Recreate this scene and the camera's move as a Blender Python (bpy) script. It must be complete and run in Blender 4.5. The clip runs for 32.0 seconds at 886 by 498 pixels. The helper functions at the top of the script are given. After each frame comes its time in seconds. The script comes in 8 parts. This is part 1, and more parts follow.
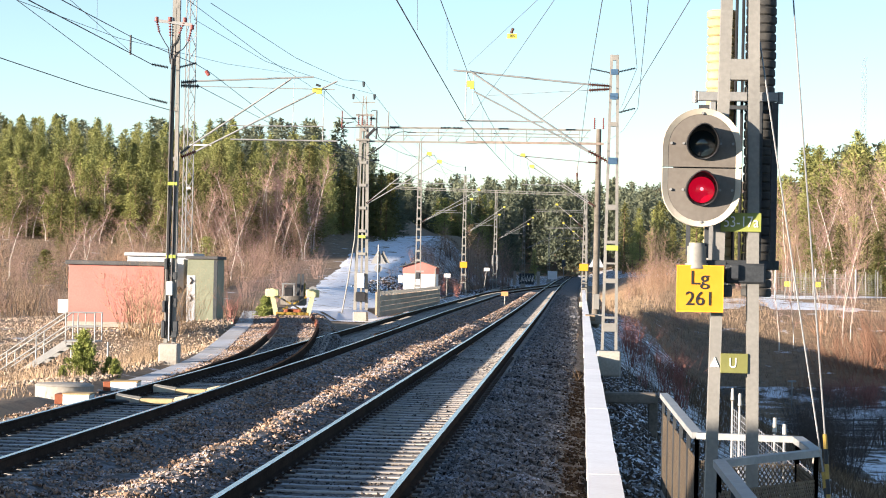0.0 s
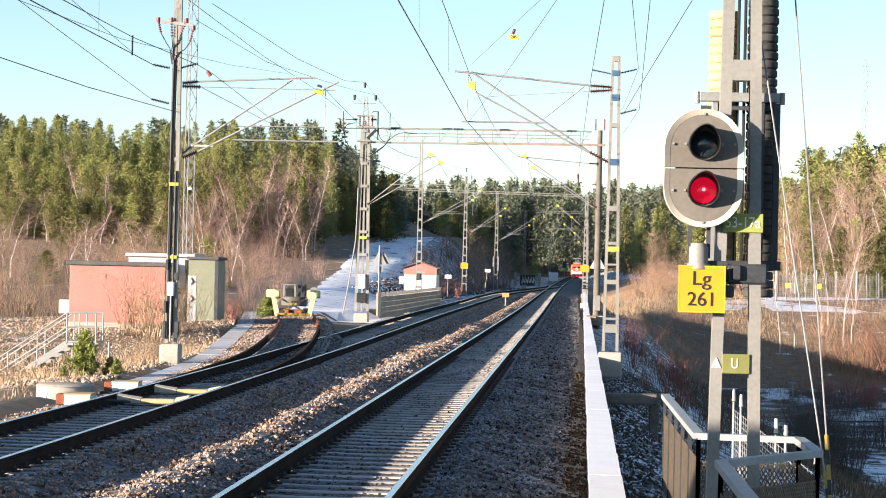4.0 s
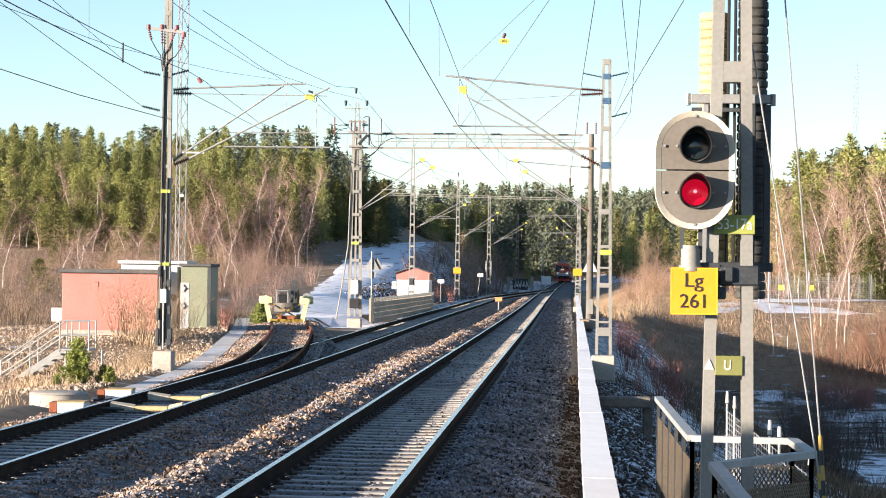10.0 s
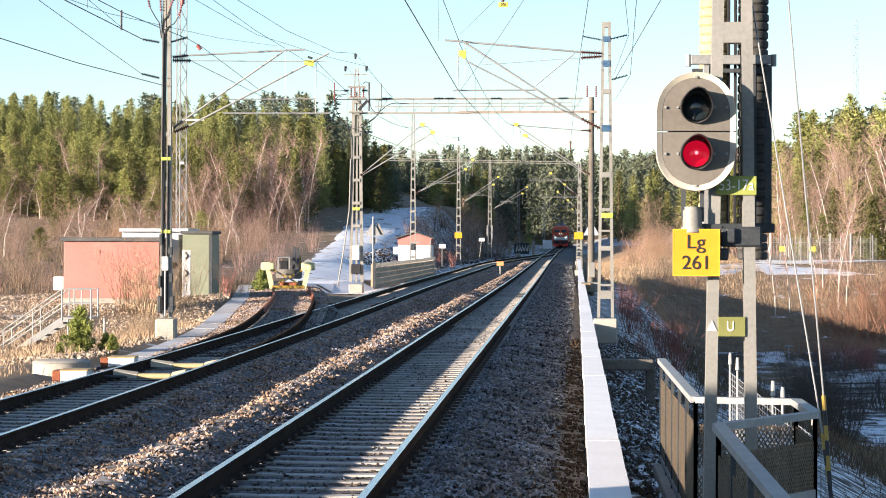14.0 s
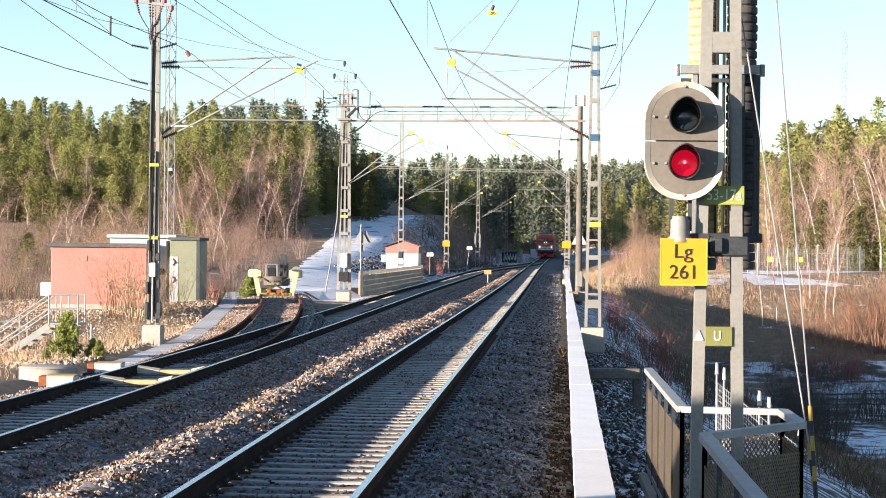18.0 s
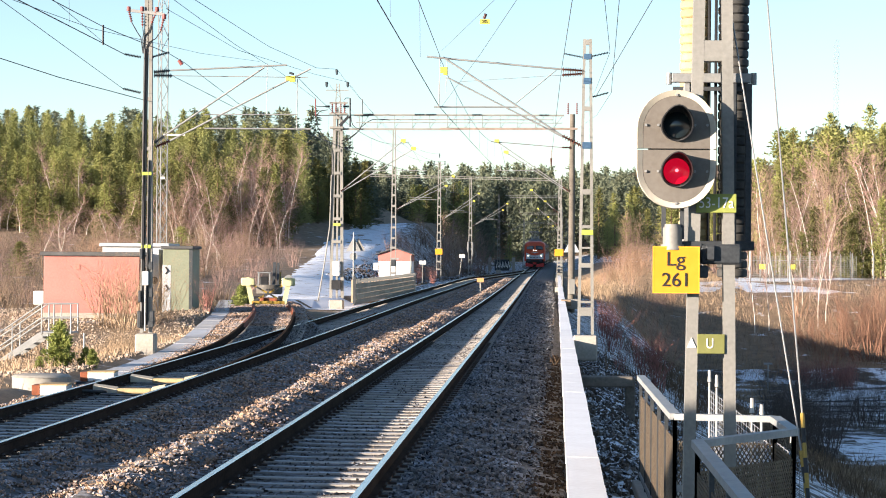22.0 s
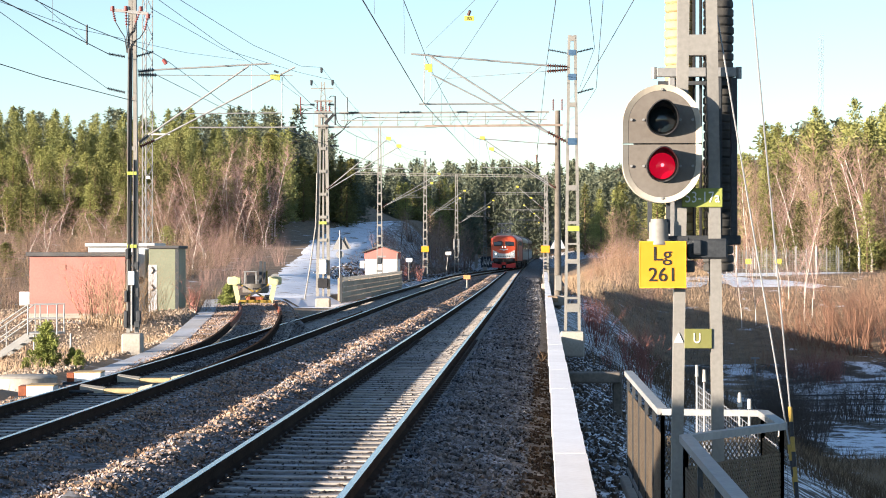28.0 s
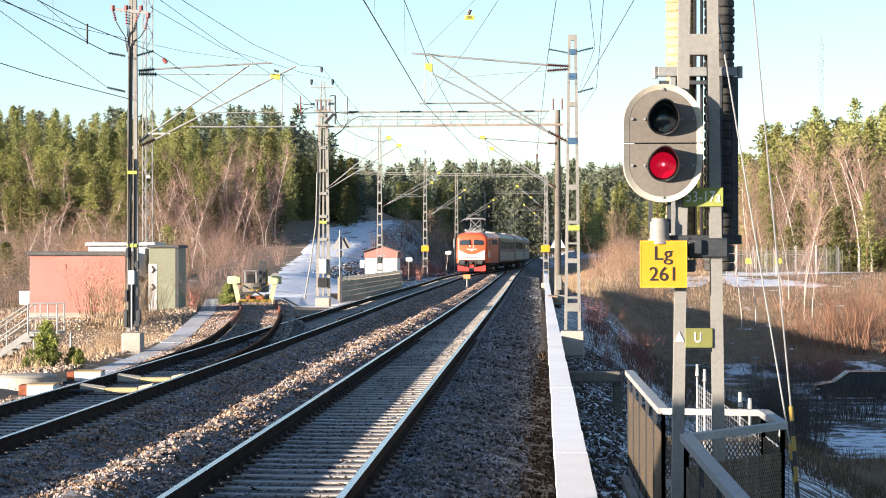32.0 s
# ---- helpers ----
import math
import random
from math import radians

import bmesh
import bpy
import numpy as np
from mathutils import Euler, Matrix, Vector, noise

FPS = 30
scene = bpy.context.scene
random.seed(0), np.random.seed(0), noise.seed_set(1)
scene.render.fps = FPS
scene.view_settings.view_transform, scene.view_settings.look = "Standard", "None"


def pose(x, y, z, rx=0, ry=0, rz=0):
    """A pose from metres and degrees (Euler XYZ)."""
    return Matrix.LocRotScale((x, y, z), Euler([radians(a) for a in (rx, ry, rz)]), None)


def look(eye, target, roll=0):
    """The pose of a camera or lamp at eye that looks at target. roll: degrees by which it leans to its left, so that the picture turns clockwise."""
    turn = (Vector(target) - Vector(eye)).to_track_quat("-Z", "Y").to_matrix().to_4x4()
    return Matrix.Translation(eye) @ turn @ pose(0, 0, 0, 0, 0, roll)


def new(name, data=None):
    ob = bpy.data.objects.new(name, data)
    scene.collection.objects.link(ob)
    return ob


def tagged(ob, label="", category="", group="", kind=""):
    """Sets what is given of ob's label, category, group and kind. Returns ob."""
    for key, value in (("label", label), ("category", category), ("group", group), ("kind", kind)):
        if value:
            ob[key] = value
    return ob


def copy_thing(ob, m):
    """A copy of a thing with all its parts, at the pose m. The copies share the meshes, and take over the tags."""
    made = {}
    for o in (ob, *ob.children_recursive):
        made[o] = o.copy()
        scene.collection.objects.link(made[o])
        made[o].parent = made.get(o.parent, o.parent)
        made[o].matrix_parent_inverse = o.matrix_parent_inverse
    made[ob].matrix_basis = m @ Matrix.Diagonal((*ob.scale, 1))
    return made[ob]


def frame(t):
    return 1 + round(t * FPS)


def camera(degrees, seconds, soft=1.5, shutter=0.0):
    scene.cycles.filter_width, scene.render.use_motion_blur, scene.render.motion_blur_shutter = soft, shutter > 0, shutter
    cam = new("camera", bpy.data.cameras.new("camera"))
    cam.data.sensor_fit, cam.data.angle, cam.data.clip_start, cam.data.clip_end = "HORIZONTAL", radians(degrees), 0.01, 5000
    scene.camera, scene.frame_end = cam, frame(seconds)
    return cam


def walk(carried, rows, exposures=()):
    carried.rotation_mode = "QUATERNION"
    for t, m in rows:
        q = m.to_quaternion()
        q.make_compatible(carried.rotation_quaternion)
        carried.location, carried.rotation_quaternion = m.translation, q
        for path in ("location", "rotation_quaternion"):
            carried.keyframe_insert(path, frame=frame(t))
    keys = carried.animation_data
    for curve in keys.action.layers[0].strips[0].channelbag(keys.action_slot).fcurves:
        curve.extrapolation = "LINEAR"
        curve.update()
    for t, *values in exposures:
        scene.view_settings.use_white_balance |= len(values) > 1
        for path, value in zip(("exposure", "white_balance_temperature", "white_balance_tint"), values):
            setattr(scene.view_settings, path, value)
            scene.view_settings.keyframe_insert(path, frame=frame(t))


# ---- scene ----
cam = camera(21.66, 32.0, soft=1.0)
PATH = [
    (0, (0.017, 0.010, 2.047), (-5.515, 99.851, 3.113), 1.17),
    (0.5, (0.017, 0.024, 2.044), (-5.525, 99.863, 3.239), 1.26),
    (1, (0.017, 0.026, 2.045), (-5.582, 99.862, 3.253), 1.33),
    (1.5, (0.014, 0.011, 2.044), (-5.609, 99.845, 3.291), 1.35),
    (2, (0.013, 0.002, 2.045), (-5.607, 99.836, 3.337), 1.36),
    (2.5, (0.014, 0.013, 2.042), (-5.614, 99.846, 3.371), 1.36),
    (3, (0.013, 0.009, 2.041), (-5.595, 99.843, 3.328), 1.34),
    (3.5, (0.009, -0.007, 2.039), (-5.560, 99.830, 3.234), 1.33),
    (5.5, (0.012, 0.032, 2.039), (-5.858, 99.854, 3.077), 0.66),
    (6, (0.012, 0.010, 2.039), (-5.969, 99.825, 3.172), 0.46),
    (6.5, (0.011, 0.018, 2.036), (-6.007, 99.830, 3.249), 0.42),
    (7, (0.014, 0.001, 2.039), (-6.034, 99.810, 3.251), 0.39),
    (7.5, (0.015, 0.016, 2.037), (-5.945, 99.832, 3.205), 0.36),
    (8, (0.015, 0.031, 2.035), (-5.845, 99.853, 3.150), 0.34),
    (8.5, (0.013, 0.012, 2.035), (-5.746, 99.840, 3.142), 0.41),
    (9, (0.009, -0.006, 2.037), (-5.537, 99.832, 3.259), 0.56),
    (9.5, (0.010, 0.007, 2.038), (-5.287, 99.858, 3.369), 0.74),
    (10, (0.014, 0.009, 2.034), (-5.241, 99.862, 3.367), 0.76),
    (10.5, (0.010, -0.014, 2.035), (-5.177, 99.844, 3.248), 0.66),
    (11, (0.011, 0.000, 2.034), (-5.254, 99.857, 3.035), 0.55),
    (11.5, (0.009, 0.002, 2.033), (-5.394, 99.853, 2.743), 0.53),
    (12, (0.008, 0.015, 2.027), (-5.341, 99.871, 2.396), 0.48),
    (12.5, (0.007, 0.012, 2.027), (-5.233, 99.875, 2.241), 0.38),
    (13, (0.008, 0.035, 2.026), (-5.175, 99.901, 2.103), 0.23),
    (13.5, (0.010, 0.040, 2.028), (-5.213, 99.904, 1.998), 0.15),
    (14, (0.009, 0.023, 2.027), (-5.285, 99.882, 1.847), 0.17),
    (14.5, (0.009, 0.033, 2.026), (-5.209, 99.897, 1.809), 0.24),
    (16.5, (0.010, 0.016, 2.027), (-4.769, 99.902, 2.093), 0.57),
    (17, (0.012, 0.015, 2.025), (-4.659, 99.906, 2.173), 0.47),
    (17.5, (0.008, 0.027, 2.023), (-4.667, 99.917, 2.206), 0.54),
    (18, (0.011, 0.032, 2.024), (-4.761, 99.918, 2.203), 0.56),
    (18.5, (0.010, 0.014, 2.026), (-4.751, 99.900, 2.245), 0.59),
    (19, (0.009, 0.006, 2.025), (-4.707, 99.894, 2.269), 0.67),
    (19.5, (0.009, 0.008, 2.025), (-4.693, 99.898, 2.243), 0.60),
    (20, (0.010, 0.042, 2.024), (-4.710, 99.931, 2.251), 0.50),
    (20.5, (0.010, 0.017, 2.023), (-4.698, 99.906, 2.329), 0.47),
    (21, (0.013, 0.019, 2.026), (-4.623, 99.911, 2.417), 0.45),
    (21.5, (0.008, 0.006, 2.026), (-4.513, 99.902, 2.499), 0.43),
    (22, (0.008, -0.022, 2.026), (-4.441, 99.878, 2.553), 0.45),
    (22.5, (0.010, 0.007, 2.024), (-4.373, 99.910, 2.582), 0.47),
    (23, (0.011, 0.013, 2.025), (-4.178, 99.923, 2.622), 0.44),
    (23.5, (0.008, -0.002, 2.025), (-4.069, 99.912, 2.762), 0.49),
    (24, (0.009, -0.007, 2.025), (-4.031, 99.908, 2.856), 0.46),
    (24.5, (0.011, -0.003, 2.025), (-3.910, 99.917, 2.879), 0.42),
    (25, (0.009, 0.014, 2.025), (-3.952, 99.933, 2.784), 0.34),
    (25.5, (0.008, 0.036, 2.024), (-4.138, 99.948, 2.634), 0.24),
    (27.5, (0.010, 0.025, 2.023), (-4.017, 99.943, 2.480), -0.05),
    (28, (0.009, 0.017, 2.021), (-3.850, 99.941, 2.439), -0.04),
    (28.5, (0.006, 0.016, 2.022), (-3.777, 99.944, 2.438), -0.14),
    (29, (0.006, 0.008, 2.020), (-3.660, 99.940, 2.450), -0.21),
    (29.5, (0.008, 0.021, 2.019), (-3.570, 99.956, 2.450), -0.21),
    (30, (0.009, 0.028, 2.018), (-3.501, 99.965, 2.414), -0.19),
    (30.5, (0.005, 0.018, 2.021), (-3.563, 99.954, 2.438), -0.18),
    (31, (0.006, 0.022, 2.022), (-3.685, 99.952, 2.487), -0.13),
    (31.5, (0.004, 0.001, 2.022), (-3.773, 99.929, 2.483), -0.09),
    (32, (0.002, 0.015, 2.020), (-3.853, 99.940, 2.413), -0.01),
]
EXPOSURE = 1.95
walk(cam, [(t, look(e, g, r)) for t, e, g, r in PATH], exposures=[(0, EXPOSURE), (32, EXPOSURE)])

# ---- world, sun ----
SUN_EL, SUN_AZ = radians(9.2), radians(-126.0)   # azimuth from +y, clockwise
world = bpy.data.worlds.new("world")
scene.world = world
world.use_nodes = True
wn, wl = world.node_tree.nodes, world.node_tree.links
sky = wn.new("ShaderNodeTexSky")
sky.sky_type = "NISHITA"
sky.sun_disc = False
sky.sun_elevation, sky.sun_rotation = radians(14.0), SUN_AZ
sky.air_density, sky.dust_density, sky.ozone_density = 0.9, 0.24, 2.2
wl.new(sky.outputs[0], wn["Background"].inputs[0])
wn["Background"].inputs[1].default_value = 0.060
sun = new("sun", bpy.data.lights.new("sun", "SUN"))
sun.data.energy, sun.data.angle, sun.data.color = 4.35, radians(0.5), (1.0, 0.845, 0.70)
to_sun = Vector((math.sin(SUN_AZ) * math.cos(SUN_EL), math.cos(SUN_AZ) * math.cos(SUN_EL), math.sin(SUN_EL)))
sun.matrix_world = to_sun.to_track_quat("Z", "Y").to_matrix().to_4x4()

# ---- the lines of the railway (metres; x across, y along, z up; rail tops near z = 0) ----
GAUGE = 1.507


def rail_z(y):
    s = y - 158.0
    return 0.003 * (s + math.sqrt(s * s + 2500.0)) - 0.02 - 5.5e-5 * max(0.0, y - 485.0) ** 2


def main_x(y):
    return -2.366 + 1.75e-5 * max(0.0, y - 150.0) ** 2


LEFT_Y = [0, 90, 120, 160, 195, 215, 232, 248, 260, 272, 296, 320, 352]
LEFT_X = [-7.49, -7.49, -7.48, -7.35, -7.00, -6.55, -5.80, -4.75, -4.00, -3.35, -2.45, -1.86, -1.66]
_ly = np.arange(0, 353, 1.0)
_lx = np.convolve(np.pad(np.interp(_ly, LEFT_Y, LEFT_X), 7, mode="edge"), np.ones(15) / 15, mode="valid")


def left_x(y):
    return float(np.interp(y, _ly, _lx)) if y < 342 else main_x(y)


def smooth(a, b, t):
    u = min(1.0, max(0.0, (t - a) / (b - a)))
    return u * u * (3 - 2 * u)


def left_z(y):
    return rail_z(y) - 0.27 * (1 - smooth(30, 150, y)) + 0.10 * smooth(150, 220, y) * (1 - smooth(250, 330, y))


SIDING_START, SIDING_END = 40.0, 100.0


def siding_x(y):
    u = max(0.0, y - SIDING_START)
    return -7.49 - min(u, 52.0) ** 2 / 800.0 - max(0.0, u - 52.0) * 0.130


def siding_z(y):
    return left_z(y) + 0.26 * smooth(60, 84, y)


def wall_x(y):
    return 0.12 + 0.0046 * y


# ---- mesh building ----
class Shape:
    """Collects vertices and faces; box, tube and plate shapes are added in place."""

    def __init__(self):
        self.v, self.f = [], []

    def add(self, verts, faces):
        n = len(self.v)
        self.v.extend(tuple(p) for p in verts)
        self.f.extend(tuple(i + n for i in q) for q in faces)
        return self

    def box(self, x, y, z, sx, sy, sz, rz=0.0, bev=0.0, m=None):
        """A box centred at x, y, z, with chamfered edges when bev is given."""
        hx, hy, hz = sx / 2, sy / 2, sz / 2
        mat4 = m if m is not None else Matrix.Translation((x, y, z)) @ Matrix.Rotation(radians(rz), 4, "Z")
        if bev <= 0:
            pts = [(i * hx, j * hy, k * hz) for k in (-1, 1) for j in (-1, 1) for i in (-1, 1)]
            fcs = [(0, 2, 3, 1), (4, 5, 7, 6), (0, 1, 5, 4), (2, 6, 7, 3), (0, 4, 6, 2), (1, 3, 7, 5)]
        else:
            b = min(bev, hx * 0.9, hy * 0.9, hz * 0.9)
            pts, ix = [], {}
            for k in (-1, 1):
                for j in (-1, 1):
                    for i in (-1, 1):
                        for a in range(3):
                            p = [i * (hx - b), j * (hy - b), k * (hz - b)]
                            p[a] = (i * hx, j * hy, k * hz)[a]
                            ix[(i, j, k, a)] = len(pts)
                            pts.append(tuple(p))
            fcs = []
            for a in range(3):
                o = [q for q in range(3) if q != a]
                for s in (-1, 1):
                    loop = []
                    for u, w in ((-1, -1), (1, -1), (1, 1), (-1, 1)):
                        c = [0, 0, 0]
                        c[a], c[o[0]], c[o[1]] = s, u, w
                        loop.append(ix[(*c, a)])
                    fcs.append(tuple(loop))
                for u in (-1, 1):
                    for w in (-1, 1):
                        c0, c1 = [0, 0, 0], [0, 0, 0]
                        c0[a], c1[a] = -1, 1
                        c0[o[0]] = c1[o[0]] = u
                        c0[o[1]] = c1[o[1]] = w
                        fcs.append((ix[(*c0, o[0])], ix[(*c1, o[0])], ix[(*c1, o[1])], ix[(*c0, o[1])]))
            for k in (-1, 1):
                for j in (-1, 1):
                    for i in (-1, 1):
                        fcs.append(tuple(ix[(i, j, k, a)] for a in range(3)))
        return self.add([mat4 @ Vector(p) for p in pts], fcs)

    def tube(self, pts, r, n=8, r1=None, cap=True):
        """A round tube along the points, tapering from r to r1."""
        pts = [Vector(p) for p in pts]
        r1 = r if r1 is None else r1
        ring, m = [], len(pts)
        for i, p in enumerate(pts):
            d = (pts[min(i + 1, m - 1)] - pts[max(i - 1, 0)]).normalized()
            side = d.cross(Vector((0, 0, 1)))
            if side.length < 1e-3:
                side = d.cross(Vector((0, 1, 0)))
            side.normalize()
            up = side.cross(d)
            q = r + (r1 - r) * i / max(1, m - 1)
            ring.append([p + q * (math.cos(2 * math.pi * k / n) * side + math.sin(2 * math.pi * k / n) * up) for k in range(n)])
        faces = [(i * n + k, i * n + (k + 1) % n, (i + 1) * n + (k + 1) % n, (i + 1) * n + k) for i in range(m - 1) for k in range(n)]
        if cap:
            faces += [tuple(range(n - 1, -1, -1)), tuple((m - 1) * n + k for k in range(n))]
        return self.add([p for q in ring for p in q], faces)

    def bar(self, a, b, w, h=None, up=(0, 0, 1)):
        """A rectangular bar from a to b, w wide and h deep."""
        a, b = Vector(a), Vector(b)
        h = h or w
        d = (b - a).normalized()
        side = d.cross(Vector(up))
        if side.length < 1e-3:
            side = d.cross(Vector((0, 1, 0)))
        side.normalize()
        top = side.cross(d)
        pts = [p + s * side * w / 2 + u * top * h / 2 for p in (a, b) for u in (-1, 1) for s in (-1, 1)]
        return self.add(pts, [(0, 1, 3, 2), (4, 6, 7, 5), (0, 4, 5, 1), (2, 3, 7, 6), (0, 2, 6, 4), (1, 5, 7, 3)])

    def sweep(self, profile, path, closed=True):
        """Sweeps a profile of (side, up) points along a path of (x, y, z) points that runs along y."""
        n = len(profile)
        path = [Vector(p) for p in path]
        pts = []
        for i, p in enumerate(path):
            d = path[min(i + 1, len(path) - 1)] - path[max(i - 1, 0)]
            d.z = 0
            d.normalize()
            side = Vector((d.y, -d.x, 0))
            pts += [p + side * s + Vector((0, 0, u)) for s, u in profile]
        m = len(path)
        rng = range(n if closed else n - 1)
        faces = [(i * n + k, i * n + (k + 1) % n, (i + 1) * n + (k + 1) % n, (i + 1) * n + k) for i in range(m - 1) for k in rng]
        if closed:
            faces += [tuple(range(n - 1, -1, -1)), tuple((m - 1) * n + k for k in range(n))]
        return self.add(pts, faces)

    def prism(self, outline, m, depth):
        """Extrudes an outline of (x, z) points by depth along y, in the pose m."""
        n = len(outline)
        pts = [m @ Vector((x, 0, z)) for x, z in outline] + [m @ Vector((x, depth, z)) for x, z in outline]
        faces = [tuple(range(n)), tuple(range(2 * n - 1, n - 1, -1))]
        faces += [(k, n + k, n + (k + 1) % n, (k + 1) % n) for k in range(n)]
        return self.add(pts, faces)

    def mesh(self, name, material, shade=False):
        me = bpy.data.meshes.new(name)
        me.from_pydata(self.v, [], self.f)
        me.update()
        bm = bmesh.new()
        bm.from_mesh(me)
        bmesh.ops.recalc_face_normals(bm, faces=bm.faces)
        bm.to_mesh(me)
        bm.free()
        if shade:
            me.shade_smooth()
            me.set_sharp_from_angle(angle=radians(38))
        me.materials.append(material)
        return me


def part(name, shape, material, parent=None, label="", shade=False, at=None):
    """Links a shape (or a ready mesh) as one mesh object under a thing or part."""
    data = shape.mesh(name, material, shade) if isinstance(shape, Shape) else shape
    ob = new(name, data)
    if parent is not None:
        ob.parent = parent
    if at is not None:
        ob.matrix_basis = at
    if label:
        ob["label"] = label
    return ob


def thing(name, label, category, at=None, group="", kind=""):
    ob = new(name)
    ob.empty_display_size = 0.2
    if at is not None:
        ob.matrix_basis = at
    return tagged(ob, label, category, group, kind)


def quads(name, verts, faces, material, shade=False):
    """A mesh straight from arrays, for large joined geometry."""
    me = bpy.data.meshes.new(name)
    me.from_pydata(verts.tolist() if hasattr(verts, "tolist") else verts, [], faces.tolist() if hasattr(faces, "tolist") else faces)
    me.update()
    if shade:
        me.shade_smooth()
    me.materials.append(material)
    return me


# ---- materials ----
def nodes_of(name):
    m = bpy.data.materials.new(name)
    m.use_nodes = True
    return m, m.node_tree.nodes, m.node_tree.links, m.node_tree.nodes["Principled BSDF"]


def mat(name, dark, light, scale=3.0, rough=0.7, metal=0.0, bump=0.15, fine=None, vary=0.0, coords="Object", stretch=(1, 1, 1), spec=0.3, island=False):
    """A surface that wanders between two colours at two scales, with fine relief."""
    m, n, l, b = nodes_of(name)
    tc, mp = n.new("ShaderNodeTexCoord"), n.new("ShaderNodeMapping")
    mp.inputs["Scale"].default_value = stretch
    l.new(tc.outputs[coords], mp.inputs[0])
    a, f = n.new("ShaderNodeTexNoise"), n.new("ShaderNodeTexNoise")
    a.inputs["Scale"].default_value, a.inputs["Detail"].default_value = scale, 5
    f.inputs["Scale"].default_value, f.inputs["Detail"].default_value = fine or scale * 9, 4
    l.new(mp.outputs[0], a.inputs[0])
    l.new(mp.outputs[0], f.inputs[0])
    mix = n.new("ShaderNodeMath")
    mix.operation = "MULTIPLY_ADD"
    l.new(f.outputs["Fac"], mix.inputs[0])
    mix.inputs[1].default_value = 0.45
    half = n.new("ShaderNodeMath")
    half.operation = "MULTIPLY"
    l.new(a.outputs["Fac"], half.inputs[0])
    half.inputs[1].default_value = 0.55
    l.new(half.outputs[0], mix.inputs[2])
    ramp = n.new("ShaderNodeValToRGB")
    ramp.color_ramp.elements[0].position, ramp.color_ramp.elements[1].position = 0.33, 0.67
    ramp.color_ramp.elements[0].color, ramp.color_ramp.elements[1].color = (*dark, 1), (*light, 1)
    l.new(mix.outputs[0], ramp.inputs[0])
    out = ramp.outputs[0]
    if vary > 0:
        info = n.new("ShaderNodeNewGeometry" if island else "ShaderNodeObjectInfo")
        hsv, mr = n.new("ShaderNodeHueSaturation"), n.new("ShaderNodeMapRange")
        l.new(info.outputs["Random Per Island" if island else "Random"], mr.inputs[0])
        mr.inputs["To Min"].default_value, mr.inputs["To Max"].default_value = 1 - vary, 1 + vary
        l.new(mr.outputs[0], hsv.inputs["Value"])
        l.new(out, hsv.inputs["Color"])
        out = hsv.outputs[0]
    l.new(out, b.inputs["Base Color"])
    b.inputs["Roughness"].default_value, b.inputs["Metallic"].default_value = rough, metal
    b.inputs["Specular IOR Level"].default_value = spec
    if bump > 0:
        bp = n.new("ShaderNodeBump")
        bp.inputs["Strength"].default_value, bp.inputs["Distance"].default_value = bump, 0.02
        l.new(mix.outputs[0], bp.inputs["Height"])
        l.new(bp.outputs[0], b.inputs["Normal"])
    return m


def snowy(name, dark, light, snow_scale, cover, scale=1.2, bump=0.5, rough=0.9):
    """Ground with a thin broken cover of frost and snow."""
    m = mat(name, dark, light, scale, rough, 0, bump, coords="Object")
    n, l = m.node_tree.nodes, m.node_tree.links
    b = n["Principled BSDF"]
    src = b.inputs["Base Color"].links[0].from_socket
    tc = n.new("ShaderNodeTexCoord")
    s = n.new("ShaderNodeTexNoise")
    s.inputs["Scale"].default_value, s.inputs["Detail"].default_value, s.inputs["Roughness"].default_value = snow_scale, 8, 0.7
    l.new(tc.outputs["Object"], s.inputs[0])
    r = n.new("ShaderNodeValToRGB")
    r.color_ramp.elements[0].position, r.color_ramp.elements[1].position = 0.62 - cover * 0.3, 0.70 - cover * 0.3
    l.new(s.outputs["Fac"], r.inputs[0])
    mx = n.new("ShaderNodeMix")
    mx.data_type = "RGBA"
    l.new(r.outputs[0], mx.inputs[0])
    l.new(src, mx.inputs[6])
    mx.inputs[7].default_value = (0.74, 0.76, 0.80, 1)
    l.new(mx.outputs[2], b.inputs["Base Color"])
    return m


def glow(name, color, strength):
    m, n, l, b = nodes_of(name)
    b.inputs["Base Color"].default_value = (*[c * 0.5 for c in color], 1)
    b.inputs["Emission Color"].default_value = (*color, 1)
    b.inputs["Emission Strength"].default_value = strength
    b.inputs["Roughness"].default_value = 0.2
    return m


def glass(name, tint=(0.02, 0.025, 0.03), rough=0.08):
    m, n, l, b = nodes_of(name)
    b.inputs["Base Color"].default_value = (*tint, 1)
    b.inputs["Roughness"].default_value = rough
    b.inputs["Specular IOR Level"].default_value = 0.7
    return m


